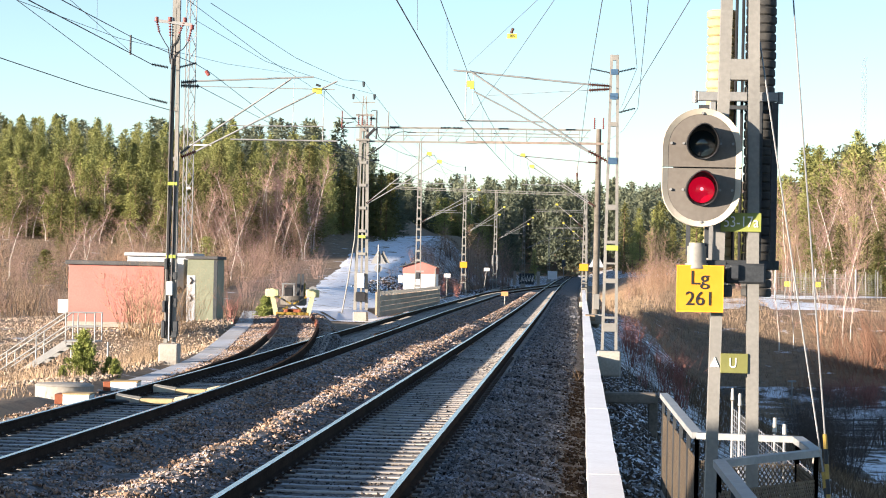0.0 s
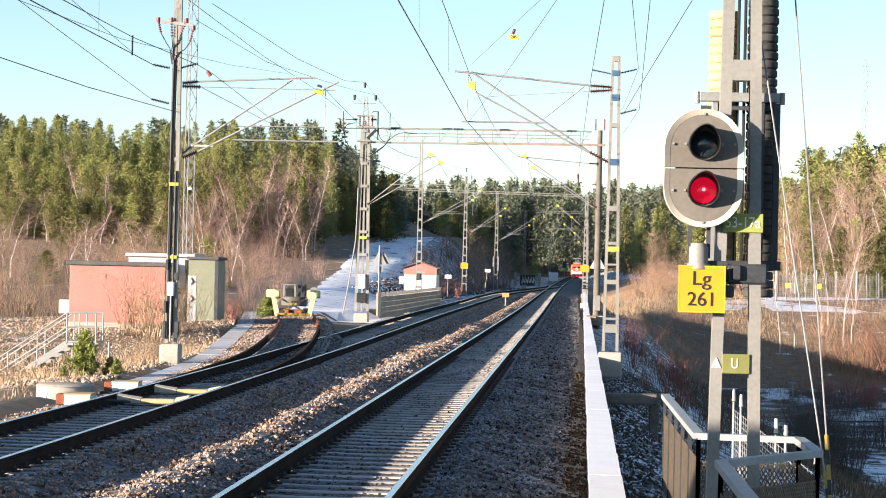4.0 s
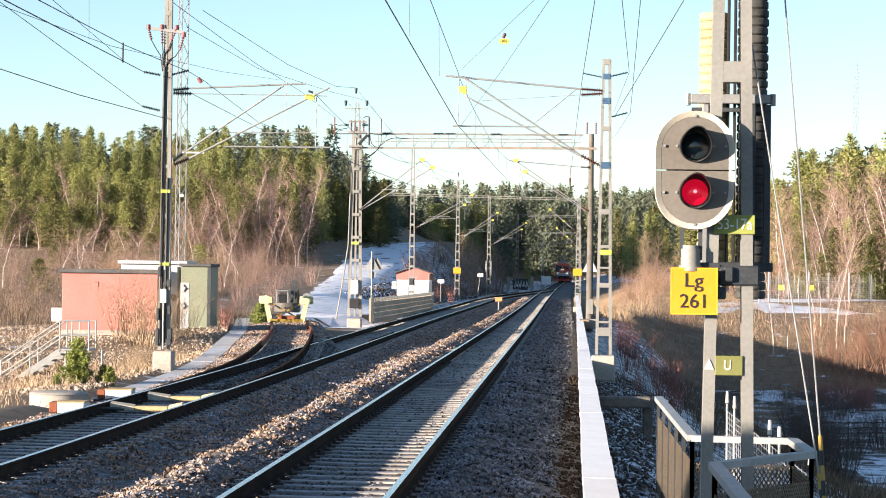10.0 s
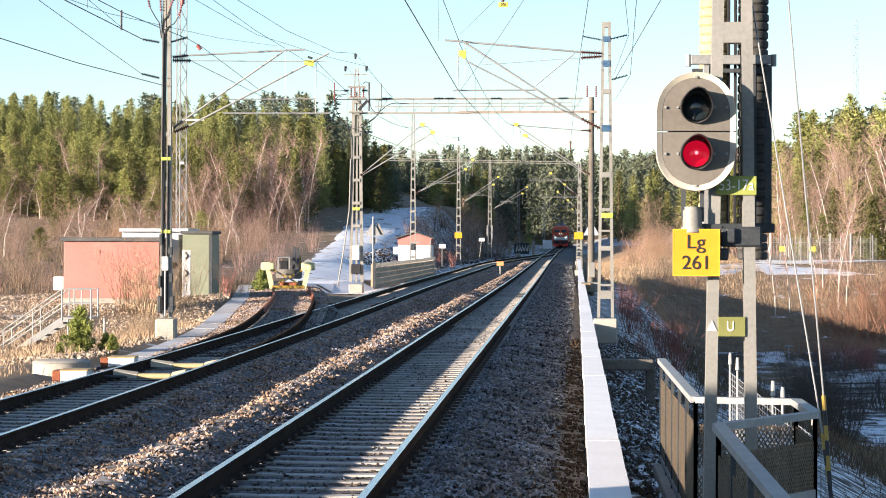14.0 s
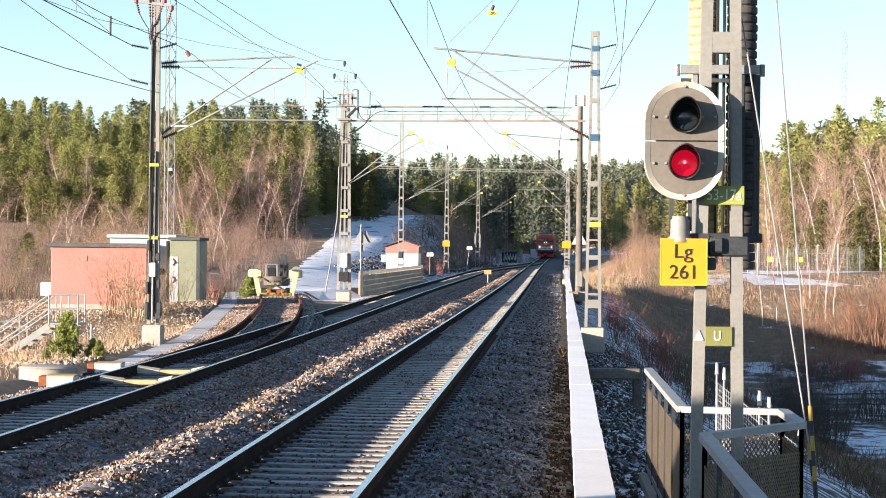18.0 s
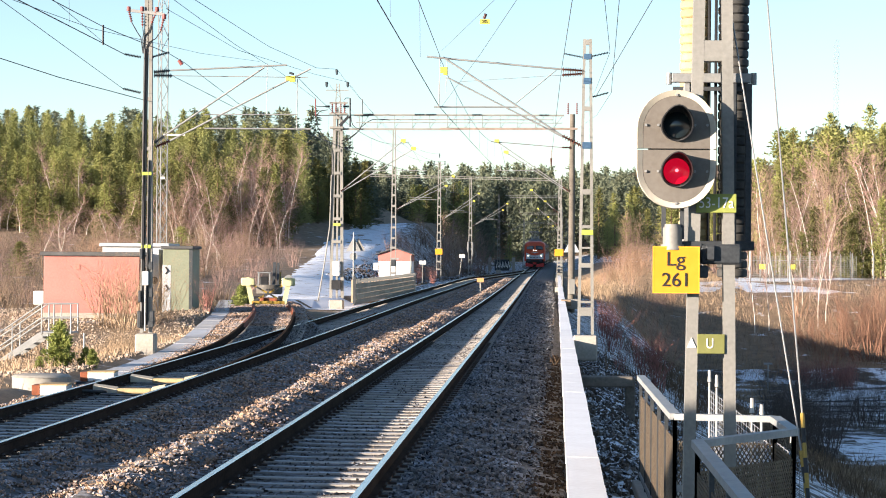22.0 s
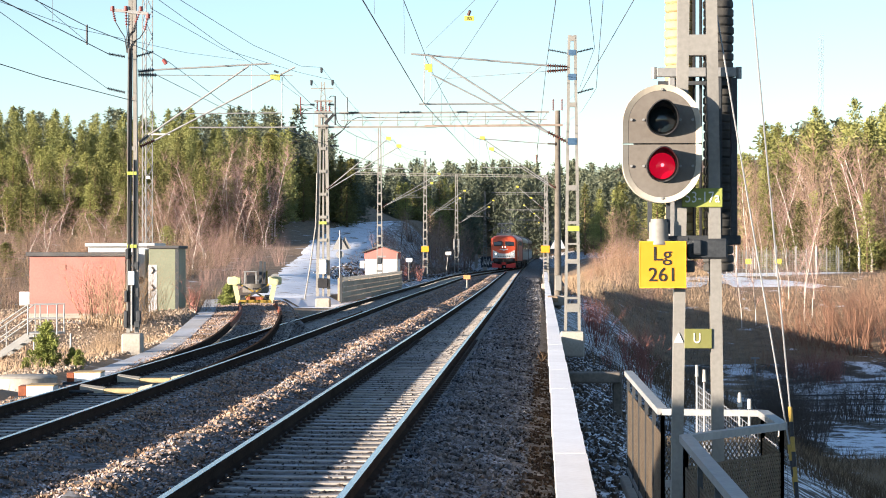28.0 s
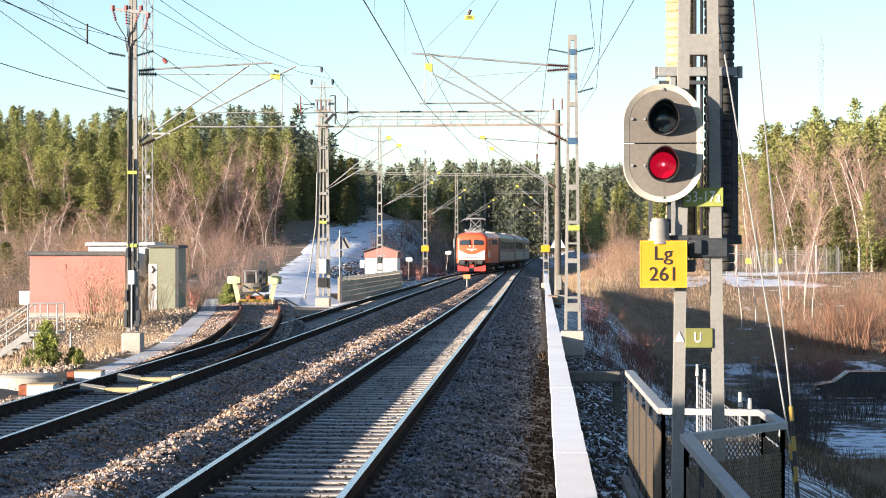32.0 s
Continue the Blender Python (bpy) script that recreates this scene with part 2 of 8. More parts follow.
def frosted(m, amount, scale=5.0, lo=0.45, hi=0.62):
    """A thin dusting of rime on what faces up."""
    n, l = m.node_tree.nodes, m.node_tree.links
    b = n["Principled BSDF"]
    src = b.inputs["Base Color"].links[0].from_socket
    geo, sep = n.new("ShaderNodeNewGeometry"), n.new("ShaderNodeSeparateXYZ")
    l.new(geo.outputs["Normal"], sep.inputs[0])
    up = n.new("ShaderNodeMapRange")
    up.inputs["From Min"].default_value, up.inputs["From Max"].default_value = 0.15, 0.85
    l.new(sep.outputs["Z"], up.inputs[0])
    s = n.new("ShaderNodeTexNoise")
    s.inputs["Scale"].default_value, s.inputs["Detail"].default_value, s.inputs["Roughness"].default_value = scale, 6, 0.7
    l.new(geo.outputs["Position"], s.inputs[0])
    r = n.new("ShaderNodeMapRange")
    r.inputs["From Min"].default_value, r.inputs["From Max"].default_value, r.inputs["To Max"].default_value = lo, hi, amount
    l.new(s.outputs["Fac"], r.inputs[0])
    k = n.new("ShaderNodeMath")
    k.operation = "MULTIPLY"
    l.new(up.outputs[0], k.inputs[0])
    l.new(r.outputs[0], k.inputs[1])
    mx = n.new("ShaderNodeMix")
    mx.data_type = "RGBA"
    l.new(k.outputs[0], mx.inputs[0])
    l.new(src, mx.inputs[6])
    mx.inputs[7].default_value = (0.62, 0.68, 0.78, 1)
    l.new(mx.outputs[2], b.inputs["Base Color"])
    return m


M_STEEL = mat("galvanised_steel", (0.20, 0.205, 0.205), (0.32, 0.32, 0.31), 2.0, 0.55, 0.35, 0.06, fine=40)
M_PALE = mat("pale_grey_paint", (0.17, 0.166, 0.152), (0.26, 0.252, 0.23), 2.0, 0.6, 0.1, 0.06, fine=30)
M_DARKSTEEL = mat("dark_steel", (0.03, 0.035, 0.04), (0.07, 0.075, 0.08), 4, 0.55, 0.3, 0.08)
M_RAILTOP = mat("polished_rail", (0.42, 0.44, 0.46), (0.62, 0.63, 0.64), 1.0, 0.22, 0.9, 0.02, stretch=(6, 0.4, 1))
M_RAIL = mat("rail_web", (0.030, 0.023, 0.020), (0.065, 0.048, 0.038), 1.4, 0.9, 0, 0.2, fine=25, spec=0.0)
M_RUST = mat("rust", (0.16, 0.05, 0.025), (0.30, 0.10, 0.05), 2.2, 0.85, 0.05, 0.25, fine=25)
M_SLEEPER = frosted(mat("sleeper_concrete", (0.21, 0.19, 0.165), (0.38, 0.35, 0.315), 2.4, 0.85, 0, 0.3, fine=22, vary=0.25), 0.45, 2.5)
M_CONC = mat("concrete", (0.24, 0.22, 0.19), (0.38, 0.355, 0.31), 1.2, 0.85, 0, 0.2, fine=18)
M_COPING = mat("frosted_coping", (0.74, 0.72, 0.70), (0.88, 0.87, 0.86), 1.4, 0.8, 0, 0.12, fine=16, vary=0.05)
M_YELLOW = mat("yellow_sign", (0.55, 0.245, 0.015), (0.62, 0.29, 0.025), 1.5, 0.45, 0, 0.02)
M_LIMEPLATE = mat("lime_sign", (0.21, 0.24, 0.05), (0.29, 0.31, 0.08), 1.5, 0.5, 0, 0.02)
M_OLIVE = mat("olive_sign", (0.14, 0.145, 0.045), (0.19, 0.19, 0.065), 1.5, 0.5, 0, 0.02)
M_BLACK = mat("black_paint", (0.012, 0.013, 0.015), (0.03, 0.03, 0.033), 3, 0.5, 0, 0.05)
M_WHITE = mat("white_paint", (0.66, 0.65, 0.62), (0.80, 0.79, 0.76), 2.0, 0.6, 0, 0.05)
M_WIRE = mat("wire_metal", (0.07, 0.07, 0.075), (0.14, 0.13, 0.13), 2, 0.6, 0.3, 0)
M_INSUL = mat("brown_insulator", (0.05, 0.02, 0.016), (0.10, 0.042, 0.032), 4, 0.25, 0, 0.02)
M_REDINS = mat("red_insulator", (0.13, 0.030, 0.028), (0.22, 0.060, 0.055), 4, 0.4, 0, 0.02)
M_DARKINS = mat("dark_insulator", (0.02, 0.03, 0.04), (0.05, 0.06, 0.07), 4, 0.35, 0, 0.02)
M_BARK = mat("pine_bark", (0.09, 0.06, 0.045), (0.22, 0.14, 0.09), 3, 0.9, 0, 0.4, stretch=(1, 1, 0.3), vary=0.2)
M_BIRCH = mat("birch_bark", (0.30, 0.26, 0.22), (0.60, 0.56, 0.50), 2.5, 0.8, 0, 0.2, stretch=(1, 1, 2), vary=0.15)
M_PINE = mat("pine_needles", (0.125, 0.142, 0.042), (0.35, 0.345, 0.118), 0.9, 0.75, 0, 0, fine=5, vary=0.3)
M_YOUNG = mat("young_needles", (0.12, 0.155, 0.035), (0.32, 0.34, 0.095), 3.0, 0.75, 0, 0, fine=14)
M_SPRUCE = mat("spruce_needles", (0.070, 0.080, 0.025), (0.21, 0.20, 0.068), 0.9, 0.75, 0, 0, fine=5, vary=0.3)


def leafy(m, share=0.4):
    """Lets part of the light through thin needles."""
    n, l = m.node_tree.nodes, m.node_tree.links
    b = n["Principled BSDF"]
    t, mx = n.new("ShaderNodeBsdfTranslucent"), n.new("ShaderNodeMixShader")
    l.new(b.inputs["Base Color"].links[0].from_socket, t.inputs[0])
    mx.inputs[0].default_value = share
    l.new(b.outputs[0], mx.inputs[1])
    l.new(t.outputs[0], mx.inputs[2])
    l.new(mx.outputs[0], n["Material Output"].inputs[0])
    return m


for m in (M_PINE, M_YOUNG, M_SPRUCE):
    leafy(m, 0.22)
M_TWIG = mat("bare_twigs", (0.22, 0.140, 0.118), (0.38, 0.255, 0.215), 0.8, 0.85, 0, 0, vary=0.2)
M_REDTWIG = mat("red_twigs", (0.17, 0.070, 0.058), (0.31, 0.135, 0.11), 1.5, 0.8, 0, 0, vary=0.25)
M_TANTWIG = mat("tan_twigs", (0.21, 0.145, 0.10), (0.38, 0.275, 0.19), 1.5, 0.85, 0, 0, vary=0.2)
M_ORANGETWIG = mat("orange_brown_twigs", (0.23, 0.135, 0.088), (0.40, 0.255, 0.165), 1.5, 0.85, 0, 0, vary=0.2)
M_RUSSET = mat("russet_twigs", (0.13, 0.066, 0.043), (0.27, 0.148, 0.098), 1.5, 0.85, 0, 0)
M_DARKTWIG = mat("dark_twigs", (0.05, 0.04, 0.034), (0.12, 0.095, 0.08), 1.5, 0.85, 0, 0, vary=0.2)
M_LEMON = mat("lemon_plate", (0.40, 0.36, 0.05), (0.50, 0.45, 0.09), 3, 0.5, 0, 0)
M_STRAW = mat("dry_grass", (0.24, 0.165, 0.10), (0.40, 0.29, 0.19), 0.7, 0.9, 0, 0, fine=5)
M_GROUND = snowy("winter_ground", (0.12, 0.085, 0.055), (0.30, 0.21, 0.13), 0.5, 0.05)
# right-hand slope: frost over soil whose colour is darkened for shade
M_SLOPE = snowy("shaded_frosty_slope", (0.030, 0.025, 0.021), (0.12, 0.090, 0.068), 1.9, 0.46)
M_SNOWROAD = snowy("snowy_road", (0.36, 0.32, 0.29), (0.52, 0.48, 0.44), 0.7, 0.82)
M_SNOWGROUND = snowy("snowy_ground", (0.045, 0.036, 0.029), (0.13, 0.10, 0.075), 0.32, 0.40)
M_SNOWBANK = snowy("snowy_bank", (0.06, 0.050, 0.042), (0.17, 0.14, 0.11), 1.7, 0.46)
M_VERGE = snowy("snowy_verge", (0.07, 0.058, 0.048), (0.18, 0.15, 0.12), 0.9, 0.66)
M_YARD = snowy("frosted_yard", (0.16, 0.125, 0.095), (0.34, 0.275, 0.22), 0.30, 0.78)
M_LANE = snowy("gritted_road", (0.10, 0.098, 0.096), (0.22, 0.215, 0.21), 0.45, 0.45)
M_WINDOW = glass("window_glass")


# ---- ground: one sheet to the horizon ----
def ground_z(x, y):
    # railway formation
    base = -0.72 + rail_z(min(y, 700))
    wx = wall_x(min(y, 260)) + 0.33
    z = base
    if x > wx:
        # embankment down to the lower road, and the cutting bank farther on
        floor = float(np.interp(y, (146, 157, 171, 182, 200), (-6.3, -6.0, -3.2, -0.75, 0.65))) + 2.5 * smooth(220, 400, y) + 9 * smooth(420, 700, y)
        drop = max(floor, -0.42 - (x - wx) * 0.52 + (rail_z(y) if y > 150 else 0)) if y < 156 else floor
        d = x - wx
        k = smooth(118, 160, y)
        bank = -0.3 + rail_z(y) + 1.3 * smooth(1.5, 7.0, d) * smooth(168, 220, y) + 5 * smooth(9, 40, d) * smooth(230, 330, y)
        a, b = 2.5 + 3.5 * smooth(165, 215, y), 8.5 + 3 * smooth(165, 215, y)
        bank = bank * (1 - smooth(a, b, d) * (1 - smooth(200, 260, y))) + floor * smooth(a, b, d) * (1 - smooth(200, 260, y))
        slope = max(-6.3, -0.42 - d * 0.52)
        z = slope * (1 - k) + max(bank, floor if d > 12 else -9) * k if y < 160 else bank
        if y >= 160 and d > 16:
            z = floor
    elif x < -8.9:
        sx = siding_x(min(y, 110)) - 2.3 if y < 112 else -15.0 + 6.0 * smooth(112, 150, y)
        if x < sx:
            d = sx - x
            near = 1 - smooth(52, 72, y)
            z = -0.40 - 0.20 * smooth(0, 4, d) - 3.2 * smooth(2.5, 9, d) * near + 0.3 * smooth(70, 90, y)
            z += rail_z(min(y, 400)) * 0.8
            z += float(np.interp(y, (126, 150, 210, 270, 320, 420), (0, 0.5, 2.0, 4.6, 6.6, 8.0))) * smooth(2, 9, d) * (1 - 0.92 * smooth(450, 515, y))
            z += 0.03 * min(40, max(0, d - 14)) * smooth(100, 170, y)
            z += 6.5 * smooth(232, 318, y) * smooth(14, 34, d)
        else:
            z = base + 0.12
    if y > 300:
        far = smooth(330, 640, y)
        away = abs(x - main_x(min(y, 640)))
        z += far * ((9.0 * smooth(5, 38, away) if x > main_x(min(y, 640)) else 3.0 * smooth(8, 60, away)) + 4 * smooth(500, 900, y))
        if y > 640:
            z += 10.0 * smooth(640, 760, y)
    r = math.hypot(x, y)
    bumps = 0.35 * noise.noise((x * 0.11, y * 0.07, 1.7)) + 0.12 * noise.noise((x * 0.5, y * 0.3, 4.1))
    flat = smooth(0.6, 4, max(x - wx, -9.2 - x))
    z += bumps * flat * (1.0 if x < 0 or y > 165 else 0.6)
    if r > 900:
        z += (18 - z) * smooth(900, 1500, r)
    return z


def axis(stops):
    out = [stops[0][0]]
    for (a, step), (b, _) in zip(stops, stops[1:]):
        n = max(1, round((b - a) / step))
        out += [a + (b - a) * (i + 1) / n for i in range(n)]
    return out


gx = axis([(-4000, 800), (-800, 120), (-200, 14), (-60, 2.5), (-26, 0.9), (-8, 1.2), (0, 0.55), (12, 1.3), (50, 5), (120, 20), (300, 120), (900, 800), (4000, 1)])
gy = axis([(-1500, 400), (-300, 50), (0, 4), (30, 1.8), (220, 4), (420, 8), (760, 40), (1400, 700), (4500, 1)])
gv = [(x, y, ground_z(x, y)) for y in gy for x in gx]
nx = len(gx)
gf = [(j * nx + i, j * nx + i + 1, (j + 1) * nx + i + 1, (j + 1) * nx + i) for j in range(len(gy) - 1) for i in range(nx - 1)]
ground = new("ground", quads("ground", gv, gf, M_GROUND, True))
tagged(ground, "brown winter ground with dry grass and patches of frost", "ground", kind="structure")
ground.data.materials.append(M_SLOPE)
ground.data.materials.append(M_SNOWGROUND)
ground.data.materials.append(M_SNOWBANK)
ground.data.materials.append(M_VERGE)
for p in ground.data.polygons:
    cx, cy, cz = p.center
    if 14 < cx < 60 and 138 < cy < 151 or 0.128 * cy < cx < 40 and 99 < cy < 113:
        p.material_index = 4
    elif cx > 6 and 60 < cy < 97 and cz < -4.5:
        p.material_index = 0
    elif cx > 6 and 60 < cy < 160 and cz < -4.5:
        p.material_index = 2
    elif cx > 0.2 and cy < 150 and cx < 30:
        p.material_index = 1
    elif -15 - 0.03 * (cy - 120) < cx < -8 and 150 < cy < 320 or 330 < cy < 640 and -14 < cx < 30:
        p.material_index = 3


def strip(name, line, width, material, label, lift=0.03, thick=0.12):
    """A road laid over the ground along a line of (x, y) points."""
    pts = []
    for (xa, ya), (xb, yb) in zip(line, line[1:]):
        k = max(2, int(math.hypot(xb - xa, yb - ya) / 3))
        pts += [(xa + (xb - xa) * i / k, ya + (yb - ya) * i / k) for i in range(k)]
    pts.append(line[-1])
    cols = 9
    vs, fs = [], []
    for i, (x, y) in enumerate(pts):
        xa, ya = pts[max(0, i - 1)]
        xb, yb = pts[min(len(pts) - 1, i + 1)]
        d = Vector((xb - xa, yb - ya, 0)).normalized()
        s = Vector((d.y, -d.x, 0))
        for c in range(cols):
            u = (c / (cols - 1) - 0.5) * width
            px, py = x + s.x * u, y + s.y * u
            edge = -thick if c in (0, cols - 1) else lift
            vs.append((px, py, ground_z(px, py) + edge + (0.0 if c in (0, cols - 1) else 0.02 * noise.noise((px, py, 3)))))
    for i in range(len(pts) - 1):
        for c in range(cols - 1):
            a = i * cols + c
            fs.append((a, a + 1, a + cols + 1, a + cols))
    ob = new(name, quads(name, vs, fs, material, True))
    return tagged(ob, label, "road", kind="structure")


# ---- ballast bed ----
def bed_profile(y):
    """Half-sections across the two tracks: x and z of the ballast at y."""
    mx, lx, mz, lz = main_x(y), left_x(y), rail_z(y), left_z(y)
    gap = mx - lx
    right = min(wall_x(y) - 0.02, mx + 2.9)
    pts = [(right + 0.25, mz - 0.85), (right, mz - 0.44), (mx + 1.75, mz - 0.30), (mx + 1.2, mz - 0.178), (mx + 0.95, mz - 0.198), (mx + 0.3, mz - 0.205), (mx - 0.3, mz - 0.205), (mx - 0.95, mz - 0.198), (mx - 1.3, mz - 0.17)]
    if gap > 3.4:
        pts += [(mx - 1.5, mz - 0.10), (mx - 1.75, mz - 0.08), (mx - 2.0, mz - 0.28), (mx - 2.5, min(mz - 0.50, lz - 0.32) + 0.07 * (1 - smooth(25, 36, y))), (lx + 1.7, lz - 0.33), (lx + 1.2, lz - 0.19)]
    else:
        pts += [(mx - (1.3 + (gap - 2.6) * t / 7), mz - 0.2) for t in (1, 2, 3, 4, 5, 6)] if gap > 2.6 else [(mx - 1.3 - 0.01 * t, mz - 0.2) for t in (1, 2, 3, 4, 5, 6)]
    pts += [(lx + 0.95, lz - 0.205), (lx + 0.3, lz - 0.207), (lx - 0.3, lz - 0.207), (lx - 0.95, lz - 0.2), (lx - 1.35, lz - 0.19), (lx - 1.8, lz - 0.25), (lx - 2.4, lz - 0.8)]
    return pts


def bed_z(x, y):
    p = sorted(bed_profile(y))
    return float(np.interp(x, [q[0] for q in p], [q[1] for q in p]))


M_BALLAST = frosted(mat("ballast", (0.024, 0.021, 0.019), (0.135, 0.112, 0.094), 11.0, 0.95, 0, 1.0, fine=30), 0.22, 7.0)
by = axis([(-24, 2.0), (10, 1.0), (20, 0.5), (120, 1.5), (350, 8), (660, 1)])
rows = [bed_profile(y) for y in by]
cols = len(rows[0])
bv = [(x, y, z + (0.008 if abs(x - main_x(y)) < 1.3 or abs(x - left_x(y)) < 1.3 else 0.055) * (noise.noise((x * 3, y * 3, 0)) + noise.noise((x * 0.9, y * 0.5, 7)))) for y, r in zip(by, rows) for x, z in r]
bf = [(j * cols + i, (j + 1) * cols + i, (j + 1) * cols + i + 1, j * cols + i + 1) for j in range(len(by) - 1) for i in range(cols - 1)]
# bed between the rails, coloured darker for the shade lying there
M_BALLASTDARK = frosted(mat("shaded_ballast", (0.018, 0.014, 0.012), (0.10, 0.078, 0.060), 12.0, 0.95, 0, 1.0, fine=32), 0.22, 5.0)
ballast = new("ballast_bed", quads("ballast_bed", bv, bf, M_BALLAST, True))
ballast.data.materials.append(M_BALLASTDARK)
for p in ballast.data.polygons:
    cx, cy, cz = p.center
    if abs(cx - main_x(cy)) < 1.1 or abs(cx - left_x(cy)) < 1.1:
        p.material_index = 1
tagged(ballast, "grey-brown stone ballast bed beneath the railway tracks", "ballast", kind="structure")


def siding_bed(y):
    x, z = siding_x(y), siding_z(y)
    w = smooth(46, 62, y)
    return [(x + 1.9, z - 0.7), (x + 1.5, z - 0.3), (x + 1.2, z - 0.205), (x + 0.4, z - 0.2), (x - 0.4, z - 0.2), (x - 1.2, z - 0.2), (x - 1.5 - 0.3 * w, z - 0.22), (x - 2.0 - 0.4 * w, z - 0.36), (x - 2.6, z - 0.8)]


sy = axis([(40, 0.6), (112, 1)])
rows = [siding_bed(y) for y in sy]
cols = len(rows[0])
sv = [(x, y, z + 0.03 * noise.noise((x * 3, y * 3, 0)) - 0.008) for y, r in zip(sy, rows) for x, z in r]
sf = [(j * cols + i, (j + 1) * cols + i, (j + 1) * cols + i + 1, j * cols + i + 1) for j in range(len(sy) - 1) for i in range(cols - 1)]
tagged(new("siding_bed", quads("siding_bed", sv, sf, M_BALLAST, True)), "stone ballast bed under the short siding", "ballast", kind="structure")


# ---- rails ----
RAIL = [(-0.036, 0), (-0.036, -0.03), (-0.012, -0.045), (-0.012, -0.135), (-0.075, -0.155), (-0.075, -0.172), (0.075, -0.172), (0.075, -0.155), (0.012, -0.135), (0.012, -0.045), (0.036, -0.03), (0.036, 0)]


def rail(parent, cx, cz, off, ya, yb, web, step=2.0, top=True, label=""):
    n = max(2, int((yb - ya) / step))
    line = []
    for i in range(n + 1):
        y = ya + (yb - ya) * i / n
        line.append((cx(y) + off, y, cz(y)))
    s = Shape().sweep(RAIL, line)
    ob = part("rail", s, web, parent, label)
    if top:
        part("running_surface", Shape().sweep([(-0.033, 0.003), (-0.030, 0.0055), (0.030, 0.0055), (0.033, 0.003)], line, closed=False), M_RAILTOP, ob, "bright polished rail head")
    return ob


track_main = thing("railway_track", "straight main track with polished rails on concrete sleepers", "railway track", kind="structure")
track_left = thing("railway_track", "second main track with dark rails joining the straight one ahead", "railway track", kind="structure")
track_siding = thing("railway_track", "short rusty siding curving away to a buffer stop", "railway track", kind="structure")
for o in (-GAUGE / 2, GAUGE / 2):
    rail(track_main, main_x, rail_z, o, -24, 640, M_RAIL)
    rail(track_left, left_x, lambda y, k=o: left_z(y) - 0.025 * k / 0.75 * smooth(45, 75, y), o, -24, 350, M_RAIL)
rail(track_siding, siding_x, siding_z, -GAUGE / 2, 42.5, 74, M_RAIL, 1.5, False)
rail(track_siding, siding_x, siding_z, -GAUGE / 2, 74, 99.5, M_RUST, 1.5, False, "rust-red rail")
rail(track_siding, siding_x, siding_z, GAUGE / 2, 42.5, 84, M_RAIL, 1.5, False)
rail(track_siding, siding_x, siding_z, GAUGE / 2, 84, 99.5, M_RUST, 1.5, False, "rust-red rail")

# ---- edge wall of white-frosted coping blocks ----
wall = thing("wall_edge", "low concrete edge wall with a pale frosted coping beside the track", "wall", kind="structure")
body = Shape()
ys = axis([(-24, 4), (252, 1)])
body.sweep([(0.03, -0.07), (0.30, -0.07), (0.30, -1.6), (0.03, -1.6)], [(wall_x(y), y, rail_z(y)) for y in ys])
part("wall_body", body, M_CONC, wall)
block = Shape().box(0.165, 1.5, -0.035, 0.34, 3.0, 0.075).mesh("coping_block", M_COPING)
y = -21.0
rnd = random.Random(4)
while y < 250:
    part("coping_block", block, M_COPING, wall, at=Matrix.Translation((wall_x(y) + rnd.uniform(-0.006, 0.006), y, rail_z(y) + rnd.uniform(-0.003, 0.002))) @ Matrix.Rotation(math.atan((rail_z(y + 1.5) - rail_z(y - 1.5)) / 3), 4, "X") @ Matrix.Rotation(radians(-0.26 + rnd.uniform(-0.09, 0.09)), 4, "Z"))
    y += 3.0


# unseen building beside the line, behind the viewpoint, added to shade the walkway bay
west = thing("wall_west", "unseen plain concrete wall beside the line, added to shade the walkway bay", "wall", pose(-12.2, 2.6, -0.14), kind="structure")
part("wall_body", Shape().box(0, 0, 1.3, 4.4, 12.2, 4.0, bev=0.03), M_CONC, west)
part("roof_slab", Shape().box(0, 0, 3.36, 4.6, 12.4, 0.14, bev=0.02), M_CONC, west)


# ---- masts, cantilevers and wires ----
def insulator(a, b, material, parent, r=0.055, n=9):
    """A string of sheds on a rod."""
    a, b = Vector(a), Vector(b)
    s = Shape().tube([a, b], r * 0.35, 6)
    for i in range(n):
        c = a.lerp(b, (i + 0.5) / n)
        d = (b - a).normalized() * ((b - a).length / n * 0.28)
        s.tube([c - d, c + d * 0.4], r, 10, r * 0.55)
    return part("insulator", s, material, parent, shade=True)


